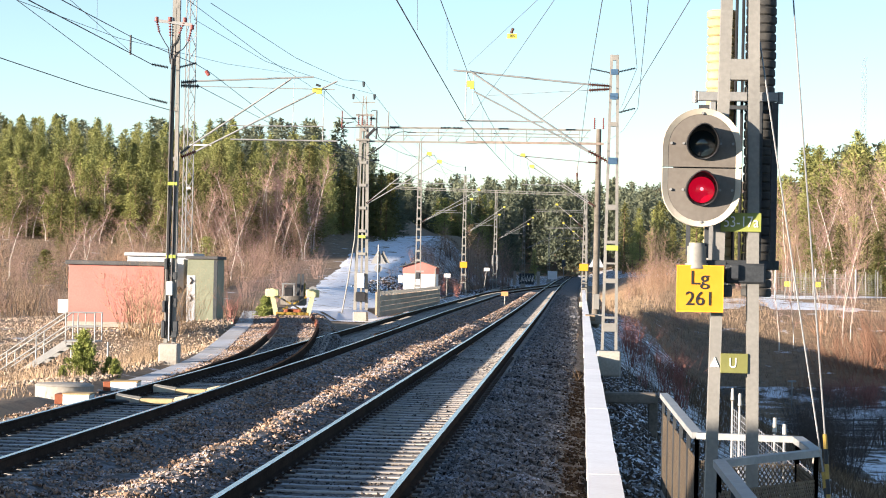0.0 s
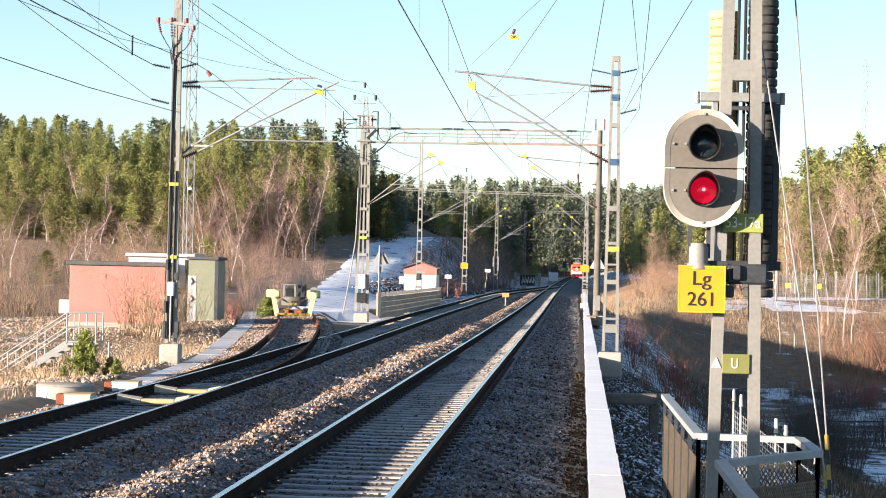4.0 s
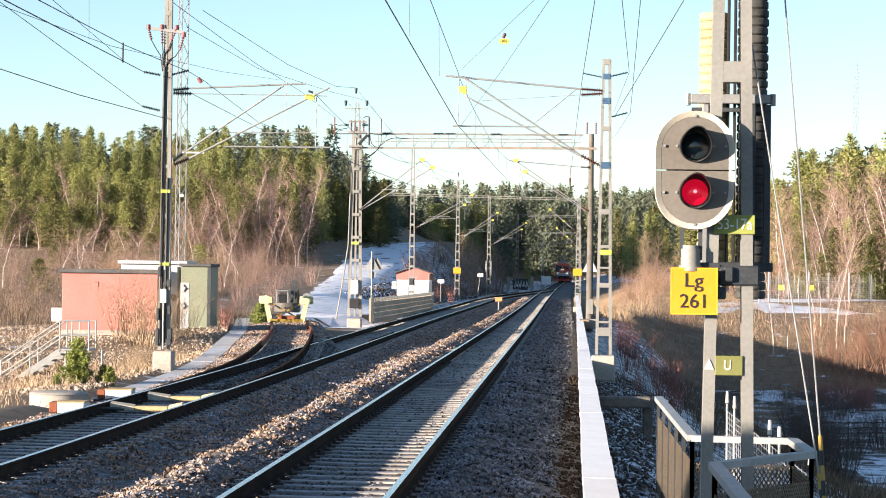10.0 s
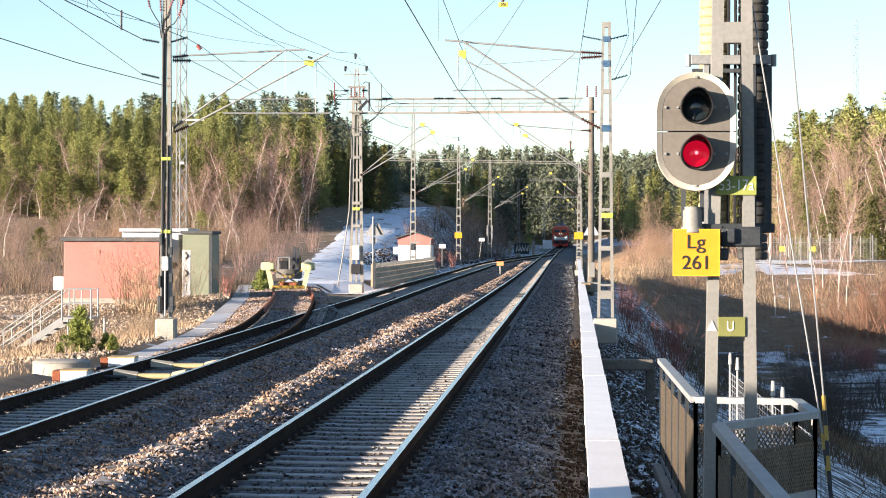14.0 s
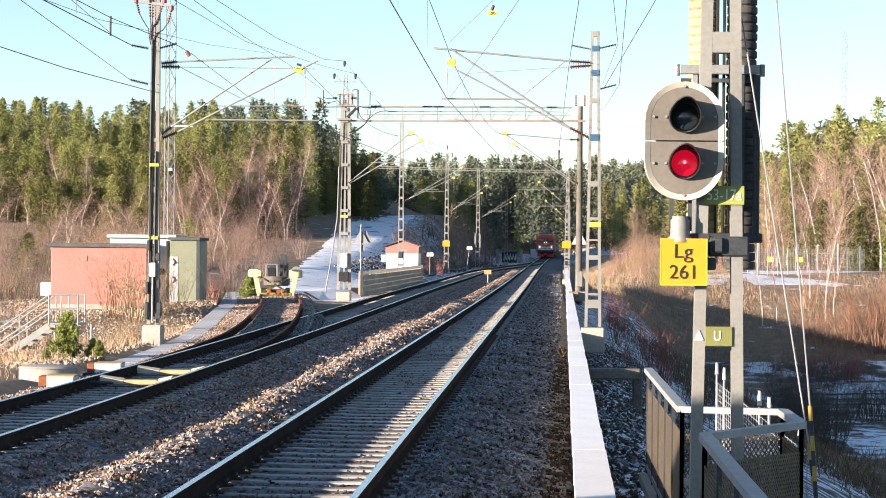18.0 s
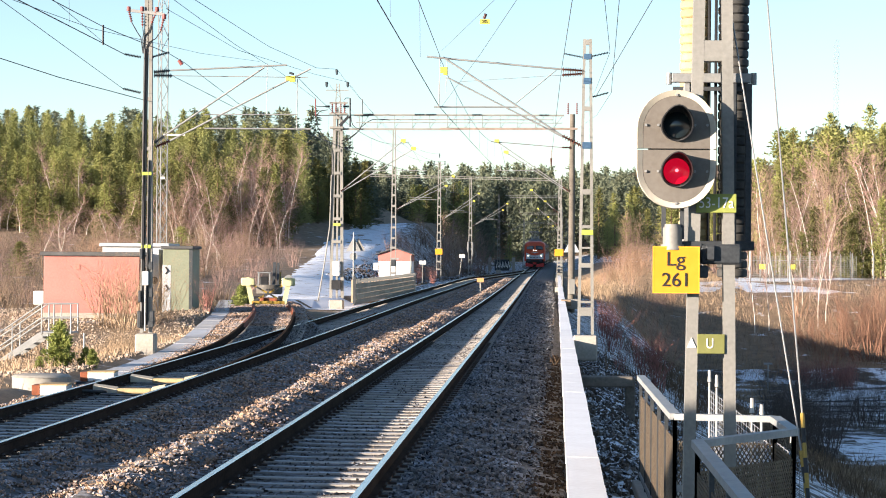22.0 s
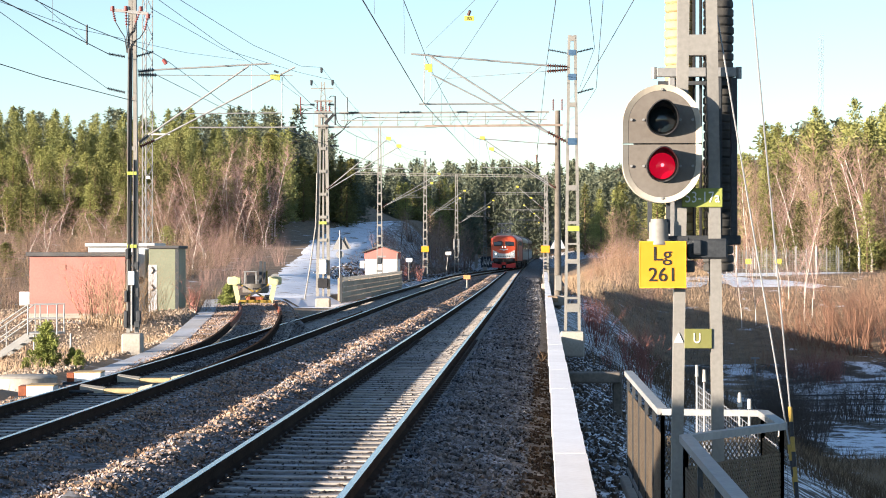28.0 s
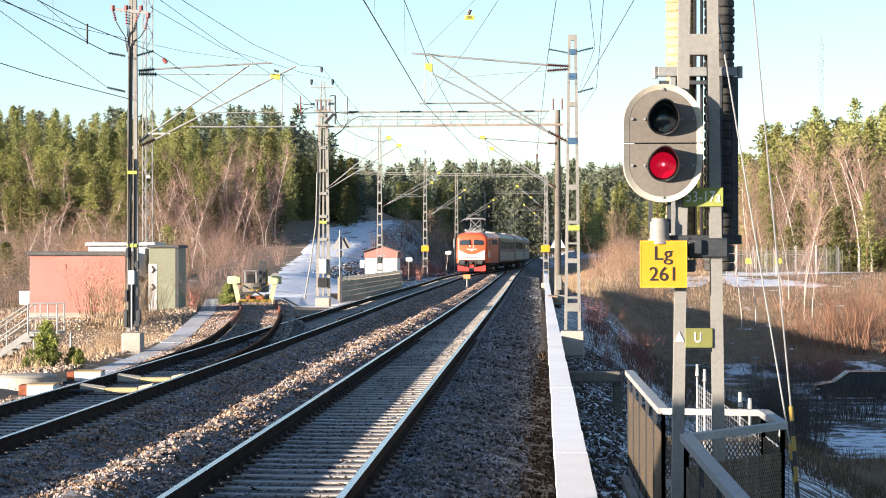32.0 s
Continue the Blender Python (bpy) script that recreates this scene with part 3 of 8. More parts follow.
def lattice_mast(x, y, z0, z1, w0, w1, label, plates, leg=0.085, turn=0, foot=0.6, foot_z=-0.35, material=None, group=""):
    """A mast of two channel legs joined by batten plates, on a concrete foot."""
    material = material or M_PALE
    t = thing("catenary_mast", label, "catenary mast", pose(x, y, z0, 0, 0, turn), group)
    h = z1 - z0
    for s in (-1, 1):
        a, b, c = leg * 0.75, leg * 0.95, leg * 0.16
        o = [(0, -a), (0, a), (-b, a), (-b, a - c), (-c, a - c), (-c, c - a), (-b, c - a), (-b, -a)]
        pts = [(s * (w / 2 + leg * 0.2 + p), q, zz) for w, zz in ((w0, 0), (w1, h)) for p, q in o]
        g = Shape().add(pts, [tuple(range(8)), tuple(range(15, 7, -1))] + [(k, 8 + k, 8 + (k + 1) % 8, (k + 1) % 8) for k in range(8)])
        part("leg", g, material, t)
    for p in plates:
        zz, ph = p
        u = (zz - z0) / h
        w = w0 + (w1 - w0) * u
        part("batten_plate", Shape().box(0, 0, zz - z0, w - leg * 0.3, leg * 1.62, ph, bev=0.004), material, t)
    if foot:
        part("foundation", Shape().box(0, 0, (foot_z - z0) / 2 - 0.02, foot, foot * 0.9, abs(foot_z - z0), bev=0.04), M_CONC, t, "weathered concrete foundation block")
    return t


def rod(parent, a, b, r=0.024, name="tube", material=None, n=8):
    return part(name, Shape().tube([a, b], r, n), material or M_STEEL, parent)


def marker(parent, p, w=0.28, h=0.22):
    s = Shape()
    s.box(p[0], p[1], p[2], w, 0.03, h * 0.75, bev=0.01)
    s.box(p[0] + w * 0.2, p[1], p[2] - h * 0.4, w * 0.6, 0.034, h * 0.4, bev=0.01)
    return part("marker_plate", s, M_LEMON, parent, "lemon-yellow plate")


PAIR = "masts along the line"
# mast on the wall side of the main track
mast_r = lattice_mast(1.04, 60, 0.16, 7.80, 0.40, 0.20, "slim pale lattice mast with blue bands on a concrete foot", [(0.75, 0.22), (1.0, 0.06), (1.95, 0.12), (2.4, 0.05), (2.95, 0.08), (3.85, 0.14), (6.0, 0.12), (7.72, 0.14)], 0.08, 0, 0.62, -0.5, M_PALE, PAIR)
M_BLUE = mat("blue_band", (0.03, 0.07, 0.13), (0.06, 0.12, 0.20), 3, 0.5, 0, 0.03)
for zz, hh in ((6.72, 0.16), (5.05, 0.17), (7.35, 0.14)):
    part("painted_band", Shape().box(0, -0.005, zz - 0.16, 0.235 - 0.02 * (zz - 5), 0.135, hh), M_BLUE, mast_r, "dark blue band")
part("number_plate", Shape().box(0.03, -0.08, 2.64, 0.30, 0.012, 0.13), mat("lime_plate", (0.27, 0.33, 0.05), (0.36, 0.41, 0.09), 3, 0.5, 0, 0), mast_r, "lime-yellow plate")
MR = (1.04, 60.0, 0.16)


def rel(p, o):
    return (p[0] - o[0], p[1] - o[1], p[2] - o[2])


for a, b in (((0.93, 60, 7.33), (0.42, 60, 7.43)), ((1.12, 60, 7.35), (1.58, 60, 7.46)), ((1.15, 60, 6.30), (1.59, 60, 6.42))):
    insulator(rel(a, MR), rel(b, MR), M_DARKINS, mast_r, 0.04, 12)
for a, b in (((0.94, 60, 6.985), (0.385, 60, 7.02)), ((0.94, 60, 6.91), (0.386, 60, 6.87)), ((1.0, 60, 4.99), (0.40, 60, 5.30))):
    insulator(rel(a, MR), rel(b, MR), M_INSUL, mast_r, 0.075, 9)
for a, b, r in (((0.385, 60, 7.02), (-3.13, 60, 7.335), 0.026), ((0.40, 60, 5.30), (-2.70, 60, 7.32), 0.026), ((0.40, 60, 5.28), (-2.58, 60, 6.79), 0.022), ((0.24, 60, 7.0), (-0.81, 60, 6.13), 0.014), ((-0.78, 60, 6.035), (-2.93, 60, 6.03), 0.022), ((-2.80, 60, 6.0), (-2.78, 60, 7.33), 0.013), ((-2.62, 60, 6.4), (-2.60, 60, 7.3), 0.008), ((-2.22, 60, 6.69), (0.386, 60, 6.87), 0.007)):
    rod(mast_r, rel(a, MR), rel(b, MR), r, "cantilever_tube")
marker(mast_r, rel((-2.67, 59.9, 6.98), MR), 0.19, 0.22)

# mast beside the siding
mast_l = lattice_mast(-10.40, 60, 0.10, 9.6, 0.27, 0.15, "tall grey lattice mast with cables and switch gear", [(0.5, 0.1), (1.6, 0.1), (2.5, 0.16), (3.6, 0.14), (4.9, 0.1), (6.2, 0.1), (7.4, 0.1), (8.9, 0.12)], 0.10, 0, 0.52, -0.55, M_PALE, PAIR)
ML = (-10.40, 60.0, 0.10)
part("cable", Shape().tube([(-0.09, -0.10, 0.2), (-0.08, -0.1, 3), (-0.09, -0.1, 5.2), (-0.07, -0.1, 7.4)], 0.040, 6).tube([(0.03, -0.1, 0.2), (0.05, -0.1, 4.5)], 0.03, 6), M_BLACK, mast_l, "black cable bundle")
part("switch_box", Shape().box(0.0, -0.16, 1.42, 0.16, 0.14, 0.36, bev=0.015), M_WHITE, mast_l, "white switch box")
part("drive_rod", Shape().tube([(0.0, -0.16, 0.05), (0.0, -0.16, 1.24)], 0.025, 8), M_STEEL, mast_l)
part("base_gear", Shape().box(-0.16, -0.1, 0.35, 0.10, 0.12, 0.45, bev=0.02).box(0.17, -0.1, 0.4, 0.12, 0.12, 0.35, bev=0.02), M_DARKSTEEL, mast_l)
for dx, zz, w, h in ((-0.15, 0.95, 0.07, 0.30), (0.15, 1.05, 0.08, 0.24), (0.13, 1.75, 0.10, 0.20), (-0.12, 2.05, 0.08, 0.26), (0.14, 0.22, 0.14, 0.16)):
    part("clamp_gear", Shape().box(dx, -0.12, zz, w, 0.12, h, bev=0.012).box(dx * 0.4, -0.1, zz, 0.16, 0.05, 0.05), M_DARKSTEEL, mast_l)
for zz in (2.35, 4.25):
    part("lime_plate", Shape().box(0.0, -0.12, zz - 0.1, 0.25, 0.012, 0.085), mat("lime", (0.27, 0.33, 0.05), (0.36, 0.41, 0.09), 3, 0.5, 0, 0), mast_l, "lime-yellow plate")
part("top_crossarm", Shape().bar((-0.47, -0.1, 8.4), (0.43, -0.1, 8.3), 0.05, 0.08), M_STEEL, mast_l)
for a, b, c in (((-0.51, -0.1, 8.43), (-0.43, -0.1, 8.09), (-0.19, -0.1, 7.7)), ((-0.16, -0.1, 8.43), (-0.14, -0.1, 7.98), (-0.14, -0.1, 7.67)), ((0.23, -0.1, 8.42), (0.09, -0.1, 8.06), (-0.1, -0.1, 7.73)), ((0.42, -0.1, 8.23), (0.33, -0.1, 7.86), (0.03, -0.1, 7.57))):
    insulator(a, b, M_REDINS, mast_l, 0.045, 6)
    part("cap", Shape().tube([(a[0], a[1], a[2] - 0.05), (a[0], a[1], a[2] + 0.07)], 0.06, 10, 0.05), M_REDINS, mast_l, "dull red cap", True)
    part("lead_wire", Shape().tube([b, ((b[0] + c[0]) / 2 + 0.02, -0.1, (b[2] + c[2]) / 2 - 0.05), c, (-0.13, -0.1, 7.28)], 0.014, 6), M_BLACK, mast_l)
for a, b in (((-10.33, 60, 7.29), (-9.85, 60, 7.42)), ((-10.6, 60, 7.29), (-11.04, 60, 7.37)), ((-10.6, 60, 6.36), (-11.07, 60, 6.47))):
    insulator(rel(a, ML), rel(b, ML), M_DARKINS, mast_l, 0.045, 11)
for a, b in (((-10.25, 60, 6.90), (-9.84, 60, 6.945)), ((-10.25, 60, 6.82), (-9.77, 60, 6.81)), ((-10.2, 60, 4.95), (-9.82, 60, 5.11)), ((-10.22, 60, 5.05), (-9.98, 60, 5.24))):
    insulator(rel(a, ML), rel(b, ML), M_INSUL if a[2] < 5 else M_DARKINS, mast_l, 0.07, 8)
for a, b, r in (((-9.84, 60, 6.945), (-6.77, 60, 7.10), 0.024), ((-9.77, 60, 6.81), (-6.22, 60, 6.78), 0.012), ((-9.98, 60, 5.24), (-7.36, 60, 7.04), 0.024), ((-9.82, 60, 5.11), (-6.15, 60, 7.005), 0.024), ((-8.92, 60, 5.44), (-6.12, 60, 5.44), 0.020), ((-8.92, 60, 5.80), (-6.48, 60, 5.815), 0.014), ((-6.50, 60, 5.42), (-6.49, 60, 6.75), 0.011), ((-7.29, 60, 5.8), (-7.28, 60, 7.15), 0.007)):
    rod(mast_l, rel(a, ML), rel(b, ML), r, "cantilever_tube")
marker(mast_l, rel((-6.66, 59.9, 6.75), ML), 0.26, 0.16)
part("link_bar", Shape().tube([rel((-6.7, 59.95, 6.9), ML), rel((-6.58, 59.95, 6.86), ML)], 0.03, 8), M_DARKSTEEL, mast_l)
part("red_clamp", Shape().tube([rel((-9.60, 60, 7.22), ML), rel((-9.52, 60, 7.10), ML)], 0.05, 8), M_REDINS, mast_l)

# portal over both tracks
M_POLE = mat("weathered_pole", (0.085, 0.075, 0.062), (0.17, 0.15, 0.125), 1.5, 0.9, 0, 0.15, fine=14)
portal = thing("catenary_portal", "steel portal with a lattice beam spanning both tracks", "catenary portal", pose(0, 121, 0))
for s in (-1, 1):
    g = Shape().bar((-10.95 + s * 0.30, 0, 0.05), (-10.95 + s * 0.17, 0, 9.6), 0.09, 0.16)
    part("leg", g, M_PALE, portal)
part("leg", Shape().bar((-10.95, 0.1, 0.05), (-10.95, 0.1, 10.0), 0.10, 0.14), M_PALE, portal)
for zz in (0.9, 1.9, 3.0, 4.2, 5.4, 6.6, 7.8, 8.9, 9.5):
    part("batten_plate", Shape().box(-10.95, 0, zz, 0.5 - 0.02 * zz, 0.2, 0.16, bev=0.01), M_PALE, portal)
tower = Shape()
for s in (-1, 1):
    tower.bar((-10.95 + s * 0.16, 0, 9.6), (-10.95 + s * 0.07, 0, 11.3), 0.05)
for i in range(6):
    tower.bar((-10.95 - 0.15 + 0.012 * i, 0, 9.7 + i * 0.27), (-10.95 + 0.15 - 0.012 * i, 0, 9.85 + i * 0.27), 0.03)
part("tower_top", tower, M_PALE, portal)
part("foundation", Shape().box(-10.95, 0, -0.40, 0.75, 0.7, 0.7, bev=0.05), M_CONC, portal)
part("concrete_pole", Shape().tube([(1.33, 0, -0.6), (1.33, 0, 9.75)], 0.19, 14, 0.13), M_POLE, portal, "round concrete pole", True)
for zz, yy, xa, xb, w in ((9.66, -0.2, -10.1, 0.9, 0.055), (9.64, 0.2, -10.1, 0.9, 0.05), (9.42, 0.0, -8.7, 0.3, 0.05), (9.25, -0.1, -10.0, 0.8, 0.045)):
    part("chord", Shape().bar((xa, yy, zz), (xb, yy, zz + 0.03), w), M_PALE, portal)
for i in range(12):
    xa = -9.8 + i * 0.92
    part("web_bar", Shape().bar((xa, -0.2, 9.66), (xa, 0, 8.98), 0.03), M_PALE, portal)
    part("web_bar", Shape().bar((xa, 0, 8.98), (xa + 0.46, 0.2, 9.64), 0.02), M_PALE, portal)
for xa in (-9.6, -6.9, -6.3, -3.9, -0.4):
    insulator((xa, -0.24, 9.67), (xa + 0.5, -0.24, 9.68), M_DARKINS, portal, 0.07, 7)
part("lower_chord", Shape().bar((-10.9, 0.05, 8.91), (-5.0, 0.05, 8.935), 0.10), M_PALE, portal)
part("lower_chord", Shape().bar((-5.6, -0.08, 8.95), (1.6, -0.08, 8.985), 0.12), mat("rusty_galvanised", (0.19, 0.14, 0.11), (0.30, 0.25, 0.21), 2.0, 0.7, 0.2, 0.08), portal, "rust-tinged lower tube")
part("cap_plate", Shape().box(-11.0, 0, 8.98, 0.75, 0.4, 0.12, bev=0.02), M_PALE, portal)
for dx, zz in ((-11.56, 11.4), (-11.03, 12.05), (-10.45, 11.4)):
    part("bulb_insulator", Shape().tube([(dx, 0, zz - 0.30), (dx, 0, zz - 0.22), (dx, 0, zz - 0.02)], 0.045, 10, 0.08), M_DARKINS, portal, shade=True)
part("top_arm", Shape().bar((-11.6, 0, 10.95), (-10.4, 0, 10.95), 0.05), M_PALE, portal)
for dx in (-11.25, -11.05, -10.8, -10.6, 1.1, 1.56):
    insulator((dx, 0, 9.75), (dx, 0, 10.35), M_REDINS, portal, 0.07, 6)
for dx in (-12.13, -10.3, -9.68):
    part("horn_rod", Shape().tube([(dx, 0, 9.55), (dx, 0, 10.5)], 0.03, 6), M_REDINS if dx < -12 else M_STEEL, portal)
part("crossarm", Shape().bar((-12.2, 0, 9.62), (-9.6, 0, 9.66), 0.05), M_DARKSTEEL, portal)
for zz in (9.72, 10.28):
    part("crossarm", Shape().bar((-11.4, 0, zz), (-10.45, 0, zz), 0.09), M_PALE, portal)
part("strut", Shape().bar((-10.84, -0.1, 9.08), (-10.37, -0.1, 9.58), 0.17, 0.14), M_BLACK, portal)
part("post", Shape().tube([(-10.31, -0.1, 10.53), (-10.3, -0.1, 9.03)], 0.045, 8), M_DARKSTEEL, portal)
for pts in (((-12.14, -0.1, 9.61), (-12.01, -0.1, 9.02), (-11.75, -0.1, 8.6), (-11.51, -0.1, 8.28), (-11.3, -0.1, 7.89), (-11.24, -0.1, 7.54), (-11.25, -0.1, 6.17), (-11.24, -0.1, 4.93)),
            ((-10.26, -0.1, 9.63), (-10.24, -0.1, 9.36), (-10.16, -0.1, 9.13), (-10.0, -0.1, 8.97), (-9.8, -0.1, 8.93), (-9.59, -0.1, 9.12), (-9.41, -0.1, 9.28), (-9.12, -0.1, 9.41), (-8.81, -0.1, 9.44), (-8.21, -0.1, 9.39)),
            ((-10.75, -0.1, 8.28), (-10.44, -0.1, 8.38), (-10.21, -0.1, 8.53), (-9.91, -0.1, 8.76), (-9.71, -0.1, 9.03), (-9.63, -0.1, 9.33), (-9.66, -0.1, 9.63), (-9.67, -0.1, 10.43)),
            ((-10.74, -0.1, 8.14), (-10.32, -0.1, 8.41), (-10.03, -0.1, 8.62), (-9.76, -0.1, 8.91)),
            ((-12.14, -0.1, 10.12), (-11.89, -0.1, 10.07), (-11.59, -0.1, 10.09)),
            ((-12.12, -0.1, 9.52), (-11.88, -0.1, 9.85), (-11.47, -0.1, 9.91)),
            ((-10.31, -0.1, 10.53), (-10.52, -0.1, 10.54), (-10.61, -0.1, 10.45))):
    part("loop_cable", Shape().tube(pts, 0.022, 6), M_BLACK, portal)
insulator((-11.6, -0.1, 10.09), (-11.37, -0.1, 10.09), M_DARKINS, portal, 0.09, 6)
insulator((-10.67, -0.1, 10.09), (-10.37, -0.1, 10.1), M_DARKINS, portal, 0.09, 6)
insulator((-9.86, -0.1, 9.64), (-9.32, -0.1, 9.63), M_DARKINS, portal, 0.09, 6)
insulator((-10.6, -0.1, 7.93), (-10.1, -0.1, 7.92), M_DARKINS, portal, 0.09, 6)
part("meter_box", Shape().box(-10.95, -0.25, 1.6, 0.36, 0.2, 0.75, bev=0.02), M_WHITE, portal, "white switch box")
part("drive_gear", Shape().box(-10.95, -0.2, 0.75, 0.5, 0.2, 0.5, bev=0.02), M_BLACK, portal)
part("meter_box", Shape().box(1.36, -0.3, 0.75, 0.34, 0.26, 0.8, bev=0.02), M_PALE, portal, "white switch box")
part("cable_guard", Shape().tube([(-11.9, -0.2, -0.1), (-11.62, -0.2, 1.6), (-11.32, -0.1, 3.8), (-11.25, -0.1, 6.5)], 0.04, 6), M_PALE, portal)
part("cabinet_step", Shape().box(1.05, -2.0, -0.05, 0.5, 2.4, 0.3, bev=0.02), mat("weathered_wood", (0.20, 0.14, 0.09), (0.34, 0.25, 0.16), 3, 0.85, 0, 0.2), portal)
part("pole_foundation", Shape().box(1.25, -0.8, -0.15, 0.9, 0.9, 0.5, bev=0.05), M_CONC, portal)
part("lime_plate", Shape().box(-10.95, -0.2, 3.9, 0.4, 0.02, 0.15), mat("lime_b", (0.27, 0.33, 0.05), (0.36, 0.41, 0.09), 3, 0.5, 0, 0), portal, "lime-yellow plates")
for a, b, r in (((-10.7, -0.1, 5.70), (-7.53, -0.1, 8.30), 0.026), ((-10.7, -0.1, 5.62), (-6.93, -0.1, 7.90), 0.026), ((-9.6, -0.1, 6.72), (-6.3, -0.1, 6.75), 0.02), ((-7.5, -0.1, 6.75), (-7.5, -0.1, 8.2), 0.010),
                ((1.12, -0.1, 5.77), (-2.62, -0.1, 8.31), 0.026), ((1.12, -0.1, 5.70), (-2.11, -0.1, 7.72), 0.024), ((0.80, -0.1, 8.01), (-2.9, -0.1, 8.30), 0.024), ((-0.4, -0.1, 6.78), (-2.6, -0.1, 6.78), 0.018), ((-2.4, -0.1, 6.78), (-2.4, -0.1, 8.2), 0.010)):
    rod(portal, a, b, r, "cantilever_tube")
insulator((1.25, -0.1, 8.0), (0.80, -0.1, 8.01), M_INSUL, portal, 0.09, 8)
insulator((1.2, -0.1, 5.72), (0.85, -0.1, 5.95), M_INSUL, portal, 0.08, 6)
insulator((-10.75, -0.1, 5.65), (-10.35, -0.1, 5.95), M_INSUL, portal, 0.08, 6)
for q in ((-7.50, -0.2, 8.32), (-6.96, -0.2, 7.92), (-2.60, -0.2, 8.33), (-2.12, -0.2, 7.75)):
    marker(portal, q, 0.26, 0.2)
part("weight_link", Shape().tube([(0.26, 0, 8.0), (0.24, 0, 7.4)], 0.02, 6).tube([(0.24, 0, 7.45), (0.24, 0, 7.05)], 0.06, 8, 0.03), M_INSUL, portal)

# farther masts
FAR = [(-11.35, 172, 11.9, 1), (-9.95, 215, 11.3, 1), (-8.25, 252, 11.2, 1), (-6.75, 330, 11.6, 1), (1.05, 178, 8.3, -1), (1.35, 240, 8.8, -1), (2.0, 300, 8.8, -1), (-4.0, 420, 9.0, 1), (3.4, 390, 8.8, -1), (4.6, 480, 9, -1)]
for x, y, h, side in FAR:
    z0 = rail_z(y) * 0.9 - 0.05
    top = h if h > 10 else h + z0 * 0.5
    m = lattice_mast(x, y, z0, top, 0.46, 0.2, "pale lattice catenary mast farther down the line", [(z0 + k, 0.16) for k in (1, 1.7, 2.9, 3.6, 4.4, 5.2, 6, 6.8, 7.6, 8.3) if k < top - z0], 0.085, 0, 0.7, z0 - 0.8, M_PALE, PAIR)
    low = 5.85 - z0
    if side > 0:
        reach = left_x(y) - 0.1 - x
        ends = ((reach * 1.1, low + 2.5), (reach * 0.97, low + 1.8))
        arms = ((reach * 0.3, reach * 0.8, low + 0.75), (reach * 0.3, reach * 0.7, low + 0.9))
    else:
        ends = ((-2.2, low + 1.7), (-1.15, low + 0.85))
        arms = ((-0.2, -4.2, low + 1.25), (-0.2, -3.9, low + 1.12))
    for ex_, ez in ends:
        rod(m, (side * 0.2, 0, low), (ex_, 0, ez), 0.022, "cantilever_tube")
        marker(m, (ex_, -0.1, ez), 0.22, 0.16)
        part("dropper_link", Shape().tube([(ex_, 0, ez - 1.2), (ex_, 0, ez)], 0.008, 5), M_STEEL, m)
    for xa, xb, za in arms if y < 320 else arms[:1]:
        rod(m, (xa, 0, za), (xb, 0, za), 0.015, "steady_tube")
    insulator((side * 0.12, 0, low - 0.05), (side * 0.55, 0, low + 0.27), M_INSUL, m, 0.075, 6)
    if (x, y) in ((-9.95, 215), (1.05, 178)):
        part("yellow_board", Shape().box(0.0 if x < 0 else -0.05, -0.2, 2.62, 0.68, 0.03, 0.54, bev=0.01), M_YELLOW, m, "yellow board")
        part("striped_band", Shape().box(0, -0.1, 1.5, 0.40, 0.2, 0.06).box(0, -0.1, 1.3, 0.40, 0.2, 0.06).box(0, -0.1, 1.1, 0.40, 0.2, 0.06), M_BLACK, m)
    if y == 252:
        part("side_cabinet", Shape().box(-0.25, -0.15, 3.1, 0.18, 0.2, 1.2, bev=0.02).box(0.25, -0.15, 2.9, 0.18, 0.2, 1.6, bev=0.02), M_STEEL, m, "grey switch drives")
    if y == 172:
        for zb in (8.30, 8.44):
            part("beam", Shape().bar((-1.8, 0, zb - z0), (12.5, 0, zb - 0.25 - z0), 0.045), M_PALE, m, "thin beam spanning both tracks")
        part("switch_box", Shape().box(0, -0.2, 1.75, 0.3, 0.2, 0.5, bev=0.02), M_DARKSTEEL, m)
    if y == 215:
        for dx in (-0.5, 0.0, 0.5):
            insulator((dx, 0, h - z0 + (0.35 if dx == 0 else -0.35)), (dx, 0, h - z0 + (0.75 if dx == 0 else 0.05)), M_DARKINS, m, 0.09, 3)
        part("top_arm", Shape().bar((-0.55, 0, h - z0 - 0.3), (0.55, 0, h - z0 - 0.3), 0.05), M_PALE, m)

# wires
wires = thing("overhead_wires", "thin dark contact and catenary wires with droppers over the tracks", "overhead line")


def wire(pts, r=0.010, name="wire"):
    """A wire through the points; between two points it sags a little."""
    return part(name, Shape().tube(pts, r, 4, cap=False), M_WIRE, wires)


def span(a, b, sag, n=10):
    a, b = Vector(a), Vector(b)
    return [a.lerp(b, i / n) - Vector((0, 0, 4 * sag * (i / n) * (1 - i / n))) for i in range(n + 1)]


SUP = [60, 121, 178, 240, 300, 390, 480, 600]
HANG = {60: (-2.80, 6.05, 7.34, -6.50, 5.44, 6.80), 121: (-2.45, 6.75, 8.28, -7.25, 6.72, 8.25)}


def hang(y, k):
    """Where the wires of a track hang at a support: x, contact height, catenary height."""
    if y in HANG:
        return HANG[y][k * 3:k * 3 + 3]
    fx = left_x if k else main_x
    z = rail_z(y)
    return fx(y) + 0.25 * (1 if (y // 10) % 2 else -1), z + 5.9, z + 7.1


